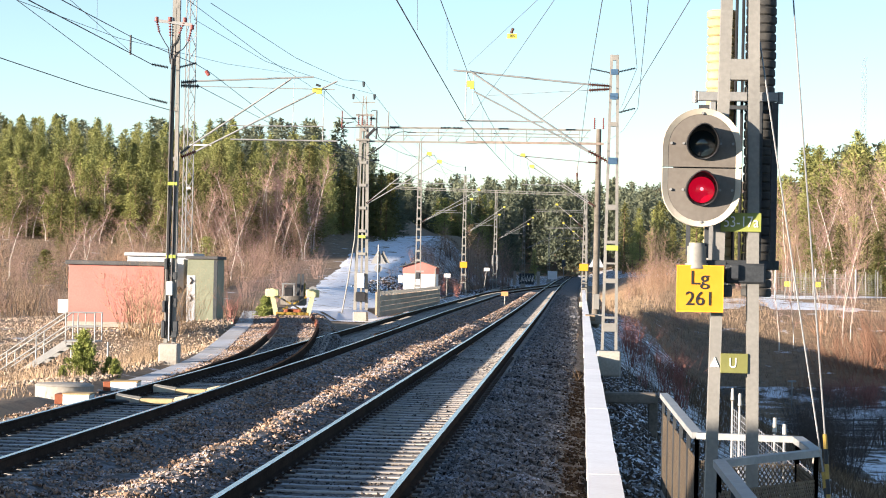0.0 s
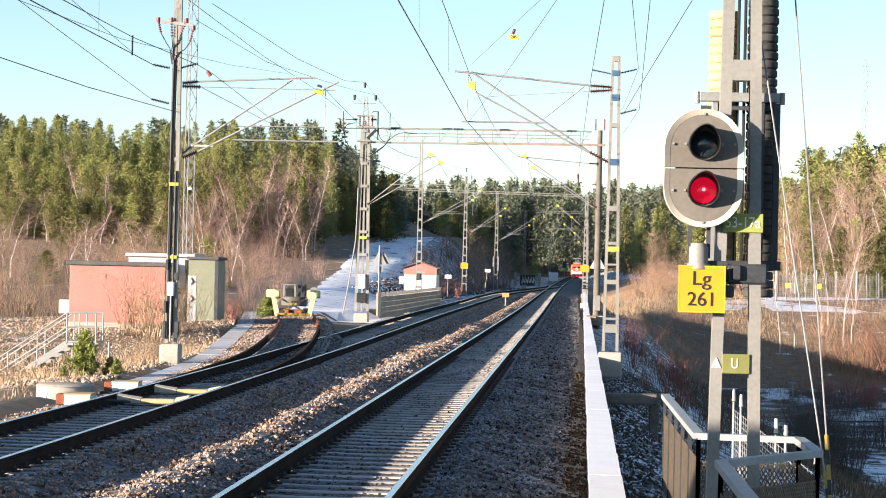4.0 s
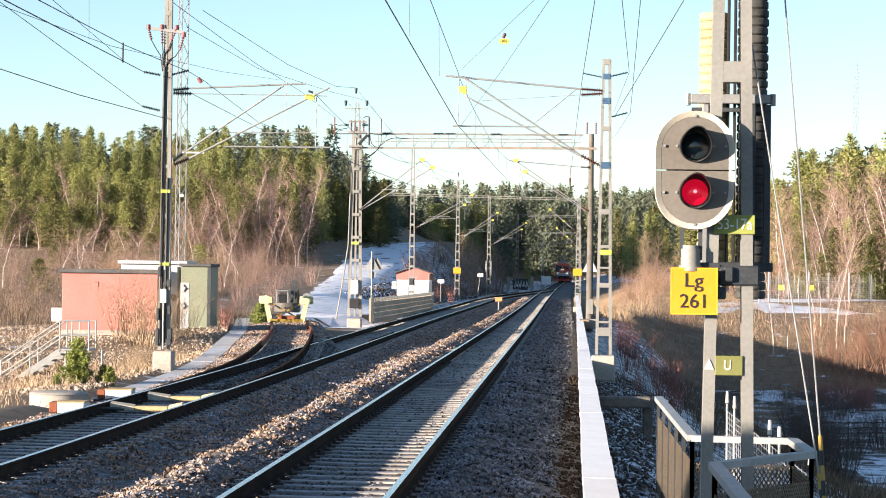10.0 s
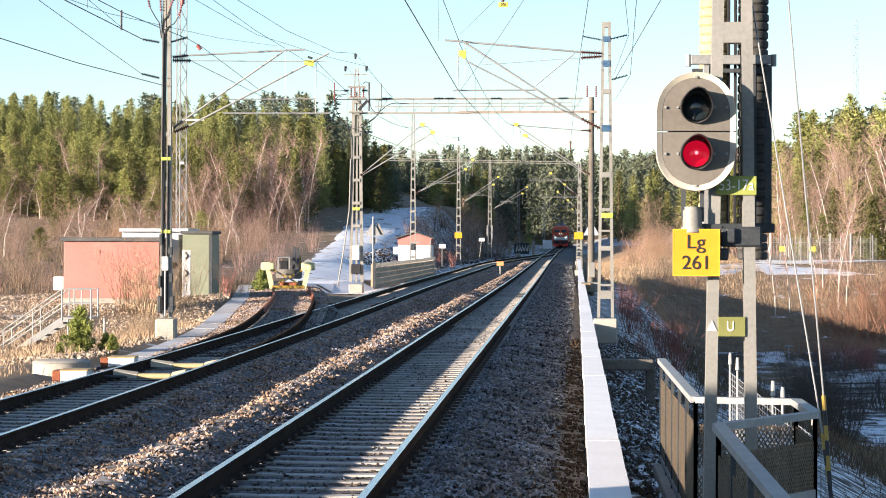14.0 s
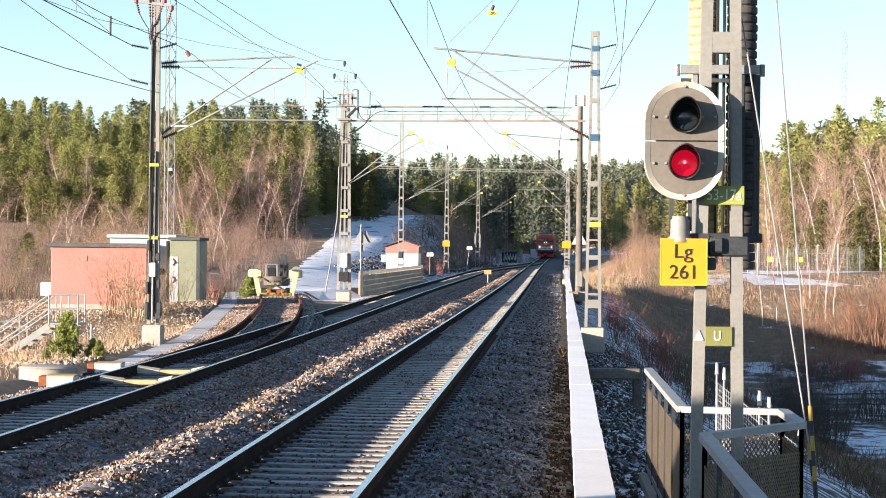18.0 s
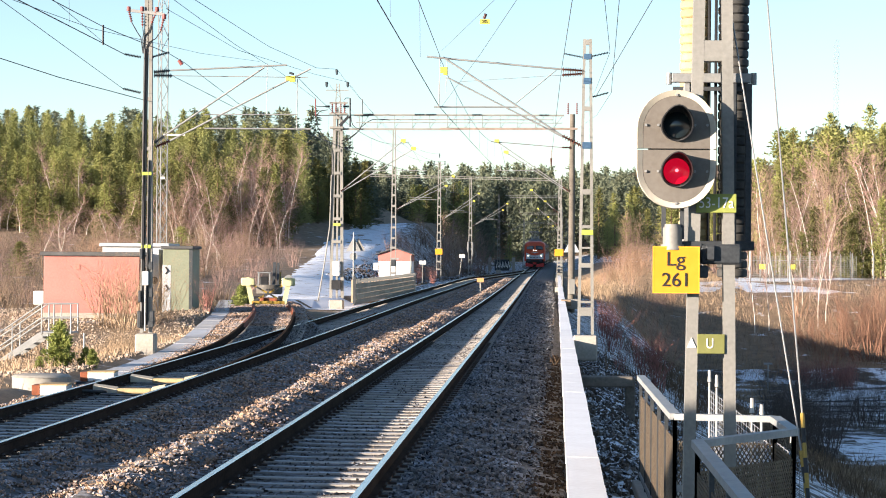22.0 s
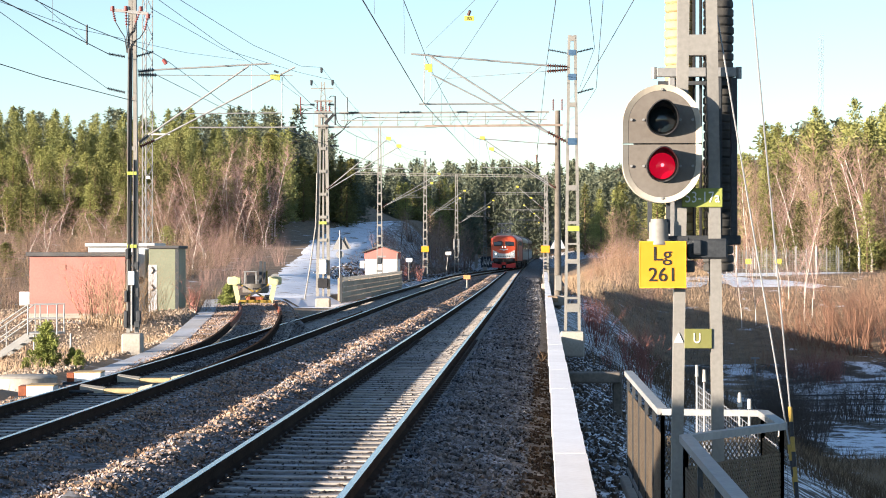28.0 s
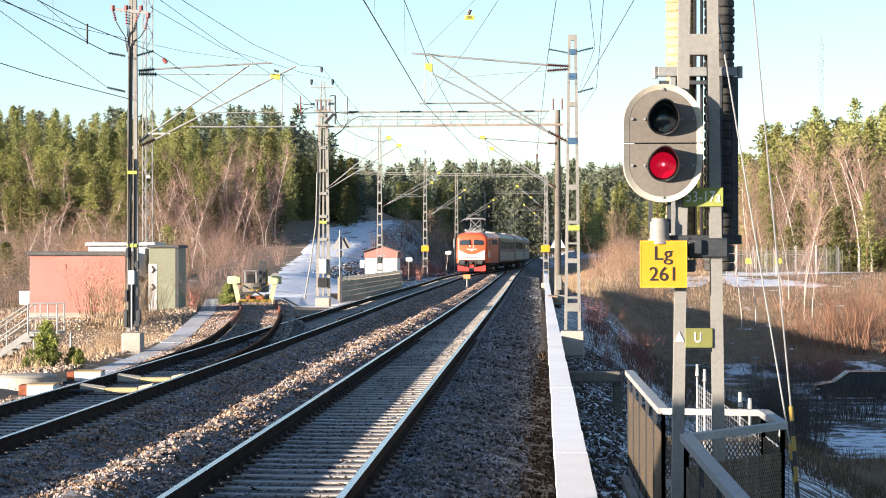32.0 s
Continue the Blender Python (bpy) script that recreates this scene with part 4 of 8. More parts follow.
for k in (0, 1):
    for ya, yb in zip(SUP, SUP[1:]):
        (xa, ca, ma), (xb, cb, mb) = hang(ya, k), hang(yb, k)
        low = span((xa, ya, ca), (xb, yb, cb), 0.05)
        mspan = span((xa, ya, ma), (xb, yb, mb), 0.7 if yb - ya < 70 else 0.9, 12)
        wire(low, 0.011, "contact_wire")
        wire(mspan, 0.009, "catenary_wire")
        if ya < 240:
            for j in (2, 4, 6, 8, 10):
                part("dropper", Shape().tube([mspan[j], Vector(low[0]).lerp(low[-1], j / 12)], 0.004, 3, cap=False), M_WIRE, wires)
# wires nearer than the first pair of masts, and the feeders past them
wire([(-2.43, 16, 5.95), (-2.80, 60, 6.05)], 0.0115, "contact_wire")
wire([(-2.12, 24, 6.64), (-2.41, 41, 6.96), (-2.78, 60, 7.34)], 0.0085, "catenary_wire")
wire([(0.55, 29, 6.5), (-0.61, 40, 6.85), (-2.74, 60, 7.49)], 0.006)
wire([(0.62, 28, 6.7), (-0.32, 38, 6.61), (-1.45, 50, 6.5), (-2.72, 60, 6.05)], 0.006)
wire([(0.52, 28, 6.71), (0.47, 40, 6.85), (0.38, 60, 7.08), (0.24, 110, 7.14)], 0.008)
wire([(0.53, 28, 6.48), (0.95, 40, 6.86), (1.62, 60, 7.47), (1.86, 90, 8.67), (1.6, 121, 9.9)], 0.007)
wire([(1.02, 28, 7.1), (1.26, 40, 6.86), (1.66, 60, 6.42), (1.93, 90, 7.74), (1.6, 121, 9.0)], 0.007)
wire([(2.42, 28, 7.19), (1.98, 40, 6.86), (1.25, 60, 6.3)], 0.009)
wire([(-3.06, 45, 6.78), (-3.08, 45, 7.6)], 0.004, "dropper")
wire([(-2.47, 45, 6.0), (-2.49, 45, 7.04)], 0.004, "dropper")
wire([(-11.3, 33, 5.95), (-11.01, 44, 6.02), (-10.85, 51, 6.05), (-10.5, 60, 6.17)], 0.010)
wire([(-9.3, 29, 7.0), (-9.95, 40, 6.82), (-11.07, 60, 6.47)], 0.008)
wire([(-7.9, 26, 5.95), (-8.83, 36, 6.34), (-10.44, 54, 7.09), (-11.04, 60, 7.37)], 0.012)
wire([(-9.75, 29, 6.35), (-10.03, 40, 6.78), (-10.33, 52, 7.24), (-11.9, 79, 9.1), (-13.72, 110, 11.49)], 0.006)
wire([(-7.15, 26, 5.72), (-8.28, 36, 6.34), (-10.44, 54, 7.48), (-10.18, 62, 7.56), (-10.08, 64, 7.49), (-10.7, 80, 7.44), (-11.0, 121, 8.2)], 0.010)
wire([(-7.9, 30, 6.6), (-8.96, 40, 6.82), (-10.44, 54, 7.12)], 0.007)
wire([(-10.44, 54, 7.05), (-10.44, 54, 7.52)], 0.025, "link_bar")
wire([(-9.37, 45, 6.65), (-9.38, 45, 7.5)], 0.004, "dropper")
wire([(-10.35, 60, 9.23), (-10.93, 80.8, 9.56), (-11.48, 99.4, 10.1), (-12.1, 121, 10.47)], 0.010)
wire([(-9.51, 60, 8.99), (-10.39, 86, 9.99), (-11.0, 110, 11.2), (-11.01, 121, 12.05)], 0.010)
wire([(-9.94, 60, 8.56), (-10.72, 80, 9.3), (-10.6, 105, 10.5), (-10.45, 121, 11.38)], 0.008)
wire([(-9.73, 60, 6.79), (-11.01, 84, 7.39), (-11.55, 98, 7.52), (-12.2, 121, 8.1)], 0.009)
for (xa, za), (xb, zb) in (((-11.56, 11.4), (-10.45, 11.3)), ((-11.03, 12.05), (-9.95, 12.0)), ((-10.45, 11.4), (-9.45, 11.3))):
    wire(span((xa, 121, za), (xb, 215, zb), 1.2), 0.009)
sec = thing("wire_marker", "yellow numbered plate hung on a cross wire", "wire marker", pose(-1.27, 47, 6.96))
part("plate", Shape().box(0, 0, -0.06, 0.20, 0.012, 0.10, bev=0.003), M_LEMON, sec)
part("clamp", Shape().tube([(-0.02, 0, 0.0), (0.02, 0, 0.1)], 0.03, 8), M_INSUL, sec)


# ---- signal mast in the walkway bay ----
SY = 17.25
sig = lattice_mast(1.231, SY, -0.55, 8.4, 0.385, 0.118, "pale two-legged mast carrying a railway signal", [(-0.2, 0.3)], 0.088, 0, 0, 0, M_PALE)
sig.name = "signal_mast"
tagged(sig, "pale two-legged mast carrying a railway signal and plates", "signal mast")
SO = (1.231, SY, -0.55)
part("batten_plate", Shape().box(*rel((1.231, SY, 3.60), SO), 0.14, 0.13, 0.155, bev=0.004), M_PALE, sig)
part("batten_plate", Shape().box(*rel((1.231, SY, 4.6), SO), 0.11, 0.13, 0.155, bev=0.004), M_PALE, sig)

head = thing("railway_signal", "grey two-lamp railway signal showing a red light", "railway signal", pose(0.960, SY - 0.20, 2.863, 0, 0, 0))
M_FACE = mat("signal_face", (0.115, 0.10, 0.085), (0.16, 0.145, 0.125), 2.5, 0.6, 0, 0.05, fine=30)
M_RIM = mat("signal_rim", (0.42, 0.37, 0.29), (0.55, 0.50, 0.41), 2.5, 0.6, 0, 0.04)


def oval(r, top, n=16):
    """Half of an oblong: a half circle over a straight foot, as (x, z)."""
    h = 0.437 - 0.29
    s = 1 if top else -1
    arc = [(r * math.cos(math.pi * i / n), s * (h + r * math.sin(math.pi * i / n))) for i in range(n + 1)]
    return arc


for top in (True, False):
    s = 1 if top else -1
    pts_o, pts_i = oval(0.288, top), oval(0.247, top)
    pts_o = [(0.288, s * 0.005)] + pts_o + [(-0.288, s * 0.005)]
    pts_i = [(0.247, s * 0.005)] + pts_i + [(-0.247, s * 0.005)]
    plate = Shape().prism(pts_o if top else pts_o[::-1], Matrix.Translation((0, 0.012, 0)), 0.05)
    face = part("face_plate", plate, M_FACE, head)
    rim = Shape()
    n = len(pts_o)
    ring = [(x, -0.012, z) for x, z in pts_o] + [(x, 0.010, z) for x, z in pts_i] + [(x, 0.062, z) for x, z in [(a * 1.012, b * 1.008) for a, b in pts_o]]
    rim.add(ring, [(i, i + 1, n + i + 1, n + i) for i in range(n - 1)] + [(i, i + 1, 2 * n + i + 1, 2 * n + i) for i in range(n - 1)])
    part("rim", rim, M_RIM, head, "cream raised rim", True)
    zc = 0.177 if top else -0.163
    hood = Shape()
    seg, r0, dep = 28, 0.118, 0.26
    ring = []
    for rr, yy in ((r0, 0.015), (r0, None), (r0 - 0.008, None), (r0 - 0.008, 0.012)):
        for k in range(seg):
            a = 2 * math.pi * k / seg
            up = (math.sin(a) + 1) / 2
            peak = 0.018 * max(0, math.sin(a)) ** 3
            y = yy if yy is not None else -(0.025 + (dep - 0.025) * up ** 0.9)
            ring.append(((rr) * math.cos(a), y, zc + (rr + peak) * math.sin(a)))
    hood.add(ring, [(i * seg + k, i * seg + (k + 1) % seg, (i + 1) * seg + (k + 1) % seg, (i + 1) * seg + k) for i in range(3) for k in range(seg)])
    part("hood", hood, M_BLACK, head, "black visor", True)
    lens = Shape()
    rings = []
    for j in range(7):
        rr = 0.096 * (1 - j / 6.5)
        rings += [(rr * math.cos(2 * math.pi * k / 24), -0.012 - 0.03 * (1 - (rr / 0.1) ** 2), zc + rr * math.sin(2 * math.pi * k / 24)) for k in range(24)]
    lens.add(rings, [(j * 24 + k, j * 24 + (k + 1) % 24, (j + 1) * 24 + (k + 1) % 24, (j + 1) * 24 + k) for j in range(6) for k in range(24)] + [tuple(6 * 24 + k for k in range(24))])
    m_l = glass("dark_lens", (0.02, 0.03, 0.035), 0.12) if top else glow("red_lens", (0.62, 0.004, 0.028), 0.22)
    part("lens", lens, m_l, head, "unlit dark lens" if top else "glowing red lens", True)
    if not top:
        part("lamp_spot", Shape().tube([(0, -0.050, zc + 0.005), (0, -0.044, zc + 0.005)], 0.013, 14), glow("lamp_spot", (1.0, 0.16, 0.20), 0.9), head, "bright spot of the red lamp", True)
    for x, z in ((0, s * 0.40), (-0.225, zc), (0.225, zc), (-0.135, zc), (0.135, zc)):
        part("bolt", Shape().tube([(x, 0.014, z), (x, -0.006, z)], 0.010, 8), M_STEEL, head)
part("housing", Shape().box(0, 0.17, 0, 0.40, 0.22, 0.74, bev=0.04), M_DARKSTEEL, head)
part("neck_tube", Shape().tube([(-0.02, 0.10, -0.72), (-0.02, 0.10, -0.575)], 0.072, 14).tube([(-0.02, 0.10, -0.74), (-0.02, 0.10, -0.70)], 0.085, 14).tube([(-0.02, 0.1, -0.575), (-0.02, 0.1, -0.55)], 0.06, 14), M_PALE, head, "grey tubular neck", True)
part("bracket_leg", Shape().box(-0.085, 0.12, -0.52, 0.03, 0.05, 0.24), M_DARKSTEEL, head)
part("bracket_leg", Shape().box(0.05, 0.12, -0.53, 0.03, 0.05, 0.26), M_DARKSTEEL, head)
part("clamp", Shape().box(0.34, 0.18, -0.77, 0.30, 0.14, 0.15, bev=0.015).box(0.26, 0.12, -0.76, 0.07, 0.1, 0.11, bev=0.01).box(0.19, 0.14, -0.90, 0.11, 0.1, 0.09, bev=0.01).box(0.12, 0.16, -0.70, 0.16, 0.1, 0.05, bev=0.005), M_DARKSTEEL, head, "dark steel clamp")


def text(name, body, size, m, material, parent, label="", wide=1.0):
    """Flat raised lettering in the built-in font, as a mesh."""
    cu = bpy.data.curves.new(name, "FONT")
    cu.body, cu.size, cu.align_x, cu.align_y, cu.extrude = body, size, "CENTER", "CENTER", 0.002
    tmp = bpy.data.objects.new(name, cu)
    scene.collection.objects.link(tmp)
    me = bpy.data.meshes.new_from_object(tmp.evaluated_get(bpy.context.evaluated_depsgraph_get()))
    bpy.data.objects.remove(tmp)
    me.materials.clear()
    me.materials.append(material)
    me.transform(Matrix.Rotation(radians(90), 4, "X") @ Matrix.Diagonal((wide, 1, 1, 1)))
    ob = part(name, me, material, parent, label, at=m)
    return ob


board = thing("signal_board", "yellow square plate lettered Lg 261 in black", "sign", pose(0.965, SY - 0.16, 1.976))
part("plate", Shape().box(0, 0, 0, 0.345, 0.02, 0.345, bev=0.008), M_YELLOW, board)
part("edge", Shape().box(0, -0.006, 0.168, 0.345, 0.012, 0.009).box(0, -0.006, -0.168, 0.345, 0.012, 0.009).box(0.168, -0.006, 0, 0.009, 0.012, 0.327).box(-0.168, -0.006, 0, 0.009, 0.012, 0.327), mat("orange_edge", (0.75, 0.30, 0.02), (0.85, 0.38, 0.03), 3, 0.5, 0, 0), board)
text("lettering", "Lg", 0.148, pose(-0.005, -0.014, 0.075), M_BLACK, board, wide=1.05)
text("lettering", "261", 0.145, pose(-0.0, -0.014, -0.078), M_BLACK, board, wide=1.0)
part("backing", Shape().box(0.12, 0.05, 0.02, 0.06, 0.10, 0.2), M_DARKSTEEL, board)

uplate = thing("letter_plate", "olive plate with a pale letter U between the mast legs", "sign", pose(1.232, SY - 0.075, 1.43))
part("plate", Shape().box(0, 0, 0, 0.203, 0.012, 0.145, bev=0.004), M_OLIVE, uplate)
text("letter", "U", 0.105, pose(-0.01, -0.009, 0), M_WHITE, uplate, wide=0.8)
number = thing("location_plate", "olive plate with pale characters on the mast", "sign", pose(1.262, SY - 0.075, 2.47))
part("plate", Shape().box(0, 0, 0, 0.30, 0.012, 0.14, bev=0.004), M_LIMEPLATE, number)
text("lettering", "53-17a", 0.115, pose(-0.0, -0.009, 0), M_WHITE, number, wide=0.82)
arrow = thing("arrow_mark", "small white triangle on the mast leg", "marking", pose(1.088, SY - 0.075, 1.435))
part("triangle", Shape().prism([(-0.034, -0.035), (0.034, -0.035), (0.0, 0.04)], Matrix.Identity(4), 0.008), M_WHITE, arrow)

# tension weights behind the mast
M_CREAM = mat("cream_weight", (0.33, 0.255, 0.13), (0.46, 0.37, 0.20), 4, 0.85, 0, 0.25, fine=22, vary=0.12)
# dark colour stands for the shade on the second stack
M_SHADEW = mat("shaded_weight", (0.030, 0.032, 0.034), (0.085, 0.08, 0.07), 4, 0.85, 0, 0.3, fine=22, vary=0.15)


def weight_stack(x, y, za, zb, w, material, label):
    t = thing("tension_weight", label, "counterweight", pose(x, y, za))
    blk = Shape().tube([(0, 0, 0), (0, 0, 0.012), (0, 0, 0.053), (0, 0, 0.065)], w / 2, 16)
    for i in range(16):
        for q in (0, 3):
            k = q * 16 + i
            vx, vy, vz = blk.v[k]
            blk.v[k] = (vx * 0.90, vy * 0.90, vz)
    me = blk.mesh("weight", material, True)
    rr = random.Random(int(x * 1000))
    n = int((zb - za) / 0.067)
    for i in range(n):
        part("weight", me, material, t, at=Matrix.Translation((rr.uniform(-0.004, 0.004), rr.uniform(-0.004, 0.004), i * 0.067)) @ Matrix.Rotation(rr.uniform(0, 6), 4, "Z"))
    part("hanger_rod", Shape().tube([(0, 0, -0.1), (0, 0, zb - za + 1.0)], 0.012, 6), M_RUST, t)
    return t


weight_stack(1.139, SY + 0.55, 2.16, 4.13, 0.235, M_CREAM, "cream-painted stack of round tension weights with rust streaks")
weight_stack(1.432, SY + 0.55, 1.92, 5.6, 0.235, M_SHADEW, "stack of round tension weights, coloured dark for the shade on it")
guide = thing("weight_guide", "dark steel guide frame for the tension weights", "guide frame", pose(1.27, SY + 0.35, 3.40))
part("top_channel", Shape().box(-0.02, 0, 0.03, 0.60, 0.06, 0.07, bev=0.005), M_STEEL, guide)
part("top_channel", Shape().box(-0.02, 0.02, -0.05, 0.58, 0.03, 0.03), M_DARKSTEEL, guide)
for dx, w, mtl in ((-0.205, 0.05, M_STEEL), (0.148, 0.05, M_DARKSTEEL), (0.262, 0.05, M_DARKSTEEL)):
    part("guide_rail", Shape().box(dx, 0, -0.63, w, 0.05, 1.24, bev=0.006), mtl, guide)
for dx in (-0.03, 0.02):
    part("guide_wire", Shape().tube([(dx, 0.1, -1.22), (dx, 0.1, 1.8)], 0.012, 6), M_BLACK, guide)
part("bottom_channel", Shape().box(0.08, 0, -1.24, 0.46, 0.08, 0.07, bev=0.005), M_DARKSTEEL, guide)
for dx in (-0.34, 0.30):
    part("bolt_head", Shape().tube([(dx, 0, -0.02), (dx, 0, 0.07)], 0.022, 8), M_STEEL, guide)

# stay rods with yellow-black sleeves
M_YB = mat("sleeve_yellow", (0.26, 0.17, 0.03), (0.36, 0.24, 0.05), 4, 0.5, 0, 0.02)
for top, low, foot in (((1.36, SY + 0.2, 4.05), (1.770, 16.0, 0.74), (1.83, 15.7, 0.1)), ((1.62, SY + 0.4, 4.6), (1.775, 16.0, 1.0), (1.80, 15.8, 0.4))):
    st = thing("stay_rod", "blue-grey stay rod with a yellow and black sleeve", "stay rod")
    part("rod", Shape().tube([top, low, foot], 0.0062, 6), M_STEEL, st)
    a, b = Vector(low), Vector(foot)
    for i in range(6):
        p, q = a.lerp(b, i / 6), a.lerp(b, (i + 1) / 6)
        part("sleeve", Shape().tube([p, q], 0.015, 8), M_BLACK if i % 2 else M_YB, st)

# ---- walkway railing ----
M_RAILING = mat("railing_paint", (0.22, 0.23, 0.235), (0.34, 0.34, 0.33), 3, 0.55, 0.15, 0.05)
M_MESH = mat("mesh_wire", (0.09, 0.07, 0.05), (0.17, 0.13, 0.09), 5, 0.6, 0.4, 0.05)
railing = thing("walkway_railing", "grey steel railing with wire mesh round a walkway bay", "railing")
RP = [(1.035, 24.9), (1.05, 18.62), (1.83, 18.45), (1.83, 17.05), (1.05, 15.85), (1.05, 9.0)]
TOP = 0.795
for (xa, ya), (xb, yb) in zip(RP, RP[1:]):
    part("top_rail", Shape().bar((xa, ya, TOP), (xb, yb, TOP), 0.085, 0.05), M_RAILING, railing)
    if abs(xb - xa) > 0.3:
        part("mid_rail", Shape().bar((xa, ya, 0.22), (xb, yb, 0.22), 0.03, 0.06), M_RAILING, railing)
    part("low_rail", Shape().bar((xa, ya, -0.24), (xb, yb, -0.24), 0.03, 0.05), M_RAILING, railing)
    L = math.hypot(xb - xa, yb - ya)
    n = max(1, round(L / 1.25))
    for i in range(n + 1):
        u = i / n
        part("post", Shape().box(xa + (xb - xa) * u, ya + (yb - ya) * u, 0.22, 0.032, 0.04, 1.12), M_DARKSTEEL, railing)
    d = Vector((xb - xa, yb - ya, 0)).normalized()
    mesh = Shape()
    pitch, za, zb = 0.034, -0.30, 0.60
    hgt = zb - za
    k = -int(hgt * 0.6 / pitch)
    while k * pitch < L:
        for sgn in (1, -1):
            u0, u1 = k * pitch, k * pitch + hgt * 0.6
            z0, z1 = (za, zb) if sgn > 0 else (zb, za)
            f0, f1 = max(0, -u0) / (hgt * 0.6), min(1, (L - u0) / (hgt * 0.6))
            if f1 > f0:
                p = [(xa + d.x * (u0 + (u1 - u0) * f), ya + d.y * (u0 + (u1 - u0) * f), z0 + (z1 - z0) * f) for f in (f0, f1)]
                mesh.bar(p[0], p[1], 0.008, 0.010)
        k += 1
    part("mesh_panel", mesh, M_MESH, railing, "diamond wire mesh")
deck = thing("walkway", "concrete walkway ledge outside the edge wall", "walkway", kind="structure")
part("ledge", Shape().box(1.36, 16.5, -0.36, 0.82, 17.0, 0.10, bev=0.01).box(2.0, 17.4, -0.36, 0.45, 2.2, 0.09, bev=0.01), M_CONC, deck)
wing = thing("abutment_wall", "weathered dirty concrete wing wall, darkened for the coping's shade", "wall", kind="structure")
# dirty concrete, its colour darkened further for the shade of the coping
part("wing", Shape().box(1.18, 44, -0.23, 1.0, 0.5, 0.20, bev=0.03).box(1.62, 44.1, -0.6, 0.18, 0.3, 0.9, bev=0.02), mat("dirty_shaded_concrete", (0.07, 0.06, 0.05), (0.17, 0.15, 0.125), 2, 0.9, 0, 0.25), wing)

# net fence with white-capped posts beyond the bay
M_CAP = mat("pale_cap", (0.40, 0.385, 0.34), (0.52, 0.50, 0.45), 3, 0.6, 0, 0)
net = thing("net_fence", "low net fence on thin posts with pale caps", "fence")
for y in (28.2, 27.0, 25.6, 22.4, 21.4, 18.7):
    gz = -0.9
    part("post", Shape().tube([(2.0, y, gz), (2.0, y, 0.58)], 0.014, 8), M_STEEL, net)
    part("cap", Shape().tube([(2.0, y, 0.59), (2.0, y, 0.63), (2.0, y, 0.73)], 0.024, 8, 0.016), M_CAP, net, "pale cap")
g = Shape()
for i in range(36):
    y = 17.6 + i * 0.3
    g.bar((2.0, y, -0.5), (2.0, y, 0.5), 0.005)
for i in range(16):
    g.bar((2.0, 17.6, -0.5 + i * 0.066), (2.0, 28.3, -0.5 + i * 0.066), 0.005)
part("net", g, mat("net_cord", (0.20, 0.21, 0.22), (0.32, 0.33, 0.34), 4, 0.8, 0, 0), net, "pale net")
text("lettering", "205", 0.085, pose(0, -0.010, -0.06), M_BLACK, sec, wide=0.9)


# ---- huts and things beside the siding ----
M_PINK = mat("pink_render", (0.36, 0.135, 0.115), (0.45, 0.18, 0.155), 0.9, 0.85, 0, 0.12, fine=14)
M_ROOFDARK = mat("roof_felt", (0.05, 0.05, 0.052), (0.10, 0.10, 0.10), 2, 0.8, 0, 0.1)
M_GREEN = mat("sage_sheet", (0.15, 0.165, 0.115), (0.21, 0.225, 0.16), 1.5, 0.6, 0, 0.05)
M_GREYSHEET = mat("grey_sheet", (0.34, 0.36, 0.38), (0.46, 0.47, 0.48), 1.5, 0.55, 0.1, 0.05)
M_WOOD = mat("brown_boards", (0.30, 0.235, 0.165), (0.46, 0.365, 0.26), 2.0, 0.8, 0, 0.2, stretch=(1, 6, 6), fine=30, vary=0.15)
M_PALEYELLOW = mat("faded_yellow", (0.50, 0.48, 0.25), (0.60, 0.575, 0.33), 2, 0.6, 0, 0.05)
M_TYRE = mat("tyre_rubber", (0.015, 0.015, 0.015), (0.04, 0.04, 0.04), 5, 0.9, 0, 0.2)

hut = thing("equipment_hut", "flat-roofed hut with pink rendered walls", "hut", pose(-17.4, 89.6, -0.12))
part("wall", Shape().box(0, 0, 1.12, 3.7, 3.0, 2.24, bev=0.02), M_PINK, hut)
part("roof", Shape().box(0, 0, 2.32, 3.95, 3.25, 0.16, bev=0.02), M_ROOFDARK, hut, "thin dark flat roof")
part("plinth", Shape().box(0, 0, -0.25, 3.74, 3.04, 0.6), M_CONC, hut)
part("vent_grille", Shape().box(-0.55, -1.51, 1.82, 0.20, 0.03, 0.20, bev=0.005), mat("grille_pink", (0.36, 0.15, 0.12), (0.44, 0.2, 0.16), 4, 0.8, 0, 0.1), hut)
part("wall_cabinet", Shape().box(-2.06, -1.2, 0.62, 0.40, 0.5, 0.52, bev=0.02), M_WHITE, hut, "white wall cabinet")

cab1 = thing("equipment_cabin", "sage-green metal equipment cabin with a dark corner", "cabin", pose(-14.16, 89.5, -0.08) @ Matrix.Scale(0.96, 4))
part("body", Shape().box(0, 0, 1.3, 1.15, 2.2, 2.6, bev=0.015), M_GREEN, cab1)
part("roof", Shape().box(0, 0, 2.66, 1.3, 2.4, 0.12, bev=0.015), M_ROOFDARK, cab1)
part("corner_trim", Shape().box(0.56, -1.08, 1.3, 0.14, 0.12, 2.55), M_DARKSTEEL, cab1)
part("light_panel", Shape().box(-0.42, -1.105, 1.0, 0.34, 0.02, 1.9), M_GREYSHEET, cab1, "pale grey panel")
for z in (0.9, 1.6):
    part("door_hook", Shape().tube([(-0.45, -1.13, z), (-0.36, -1.16, z + 0.12), (-0.45, -1.13, z + 0.26)], 0.03, 6), M_BLACK, cab1)
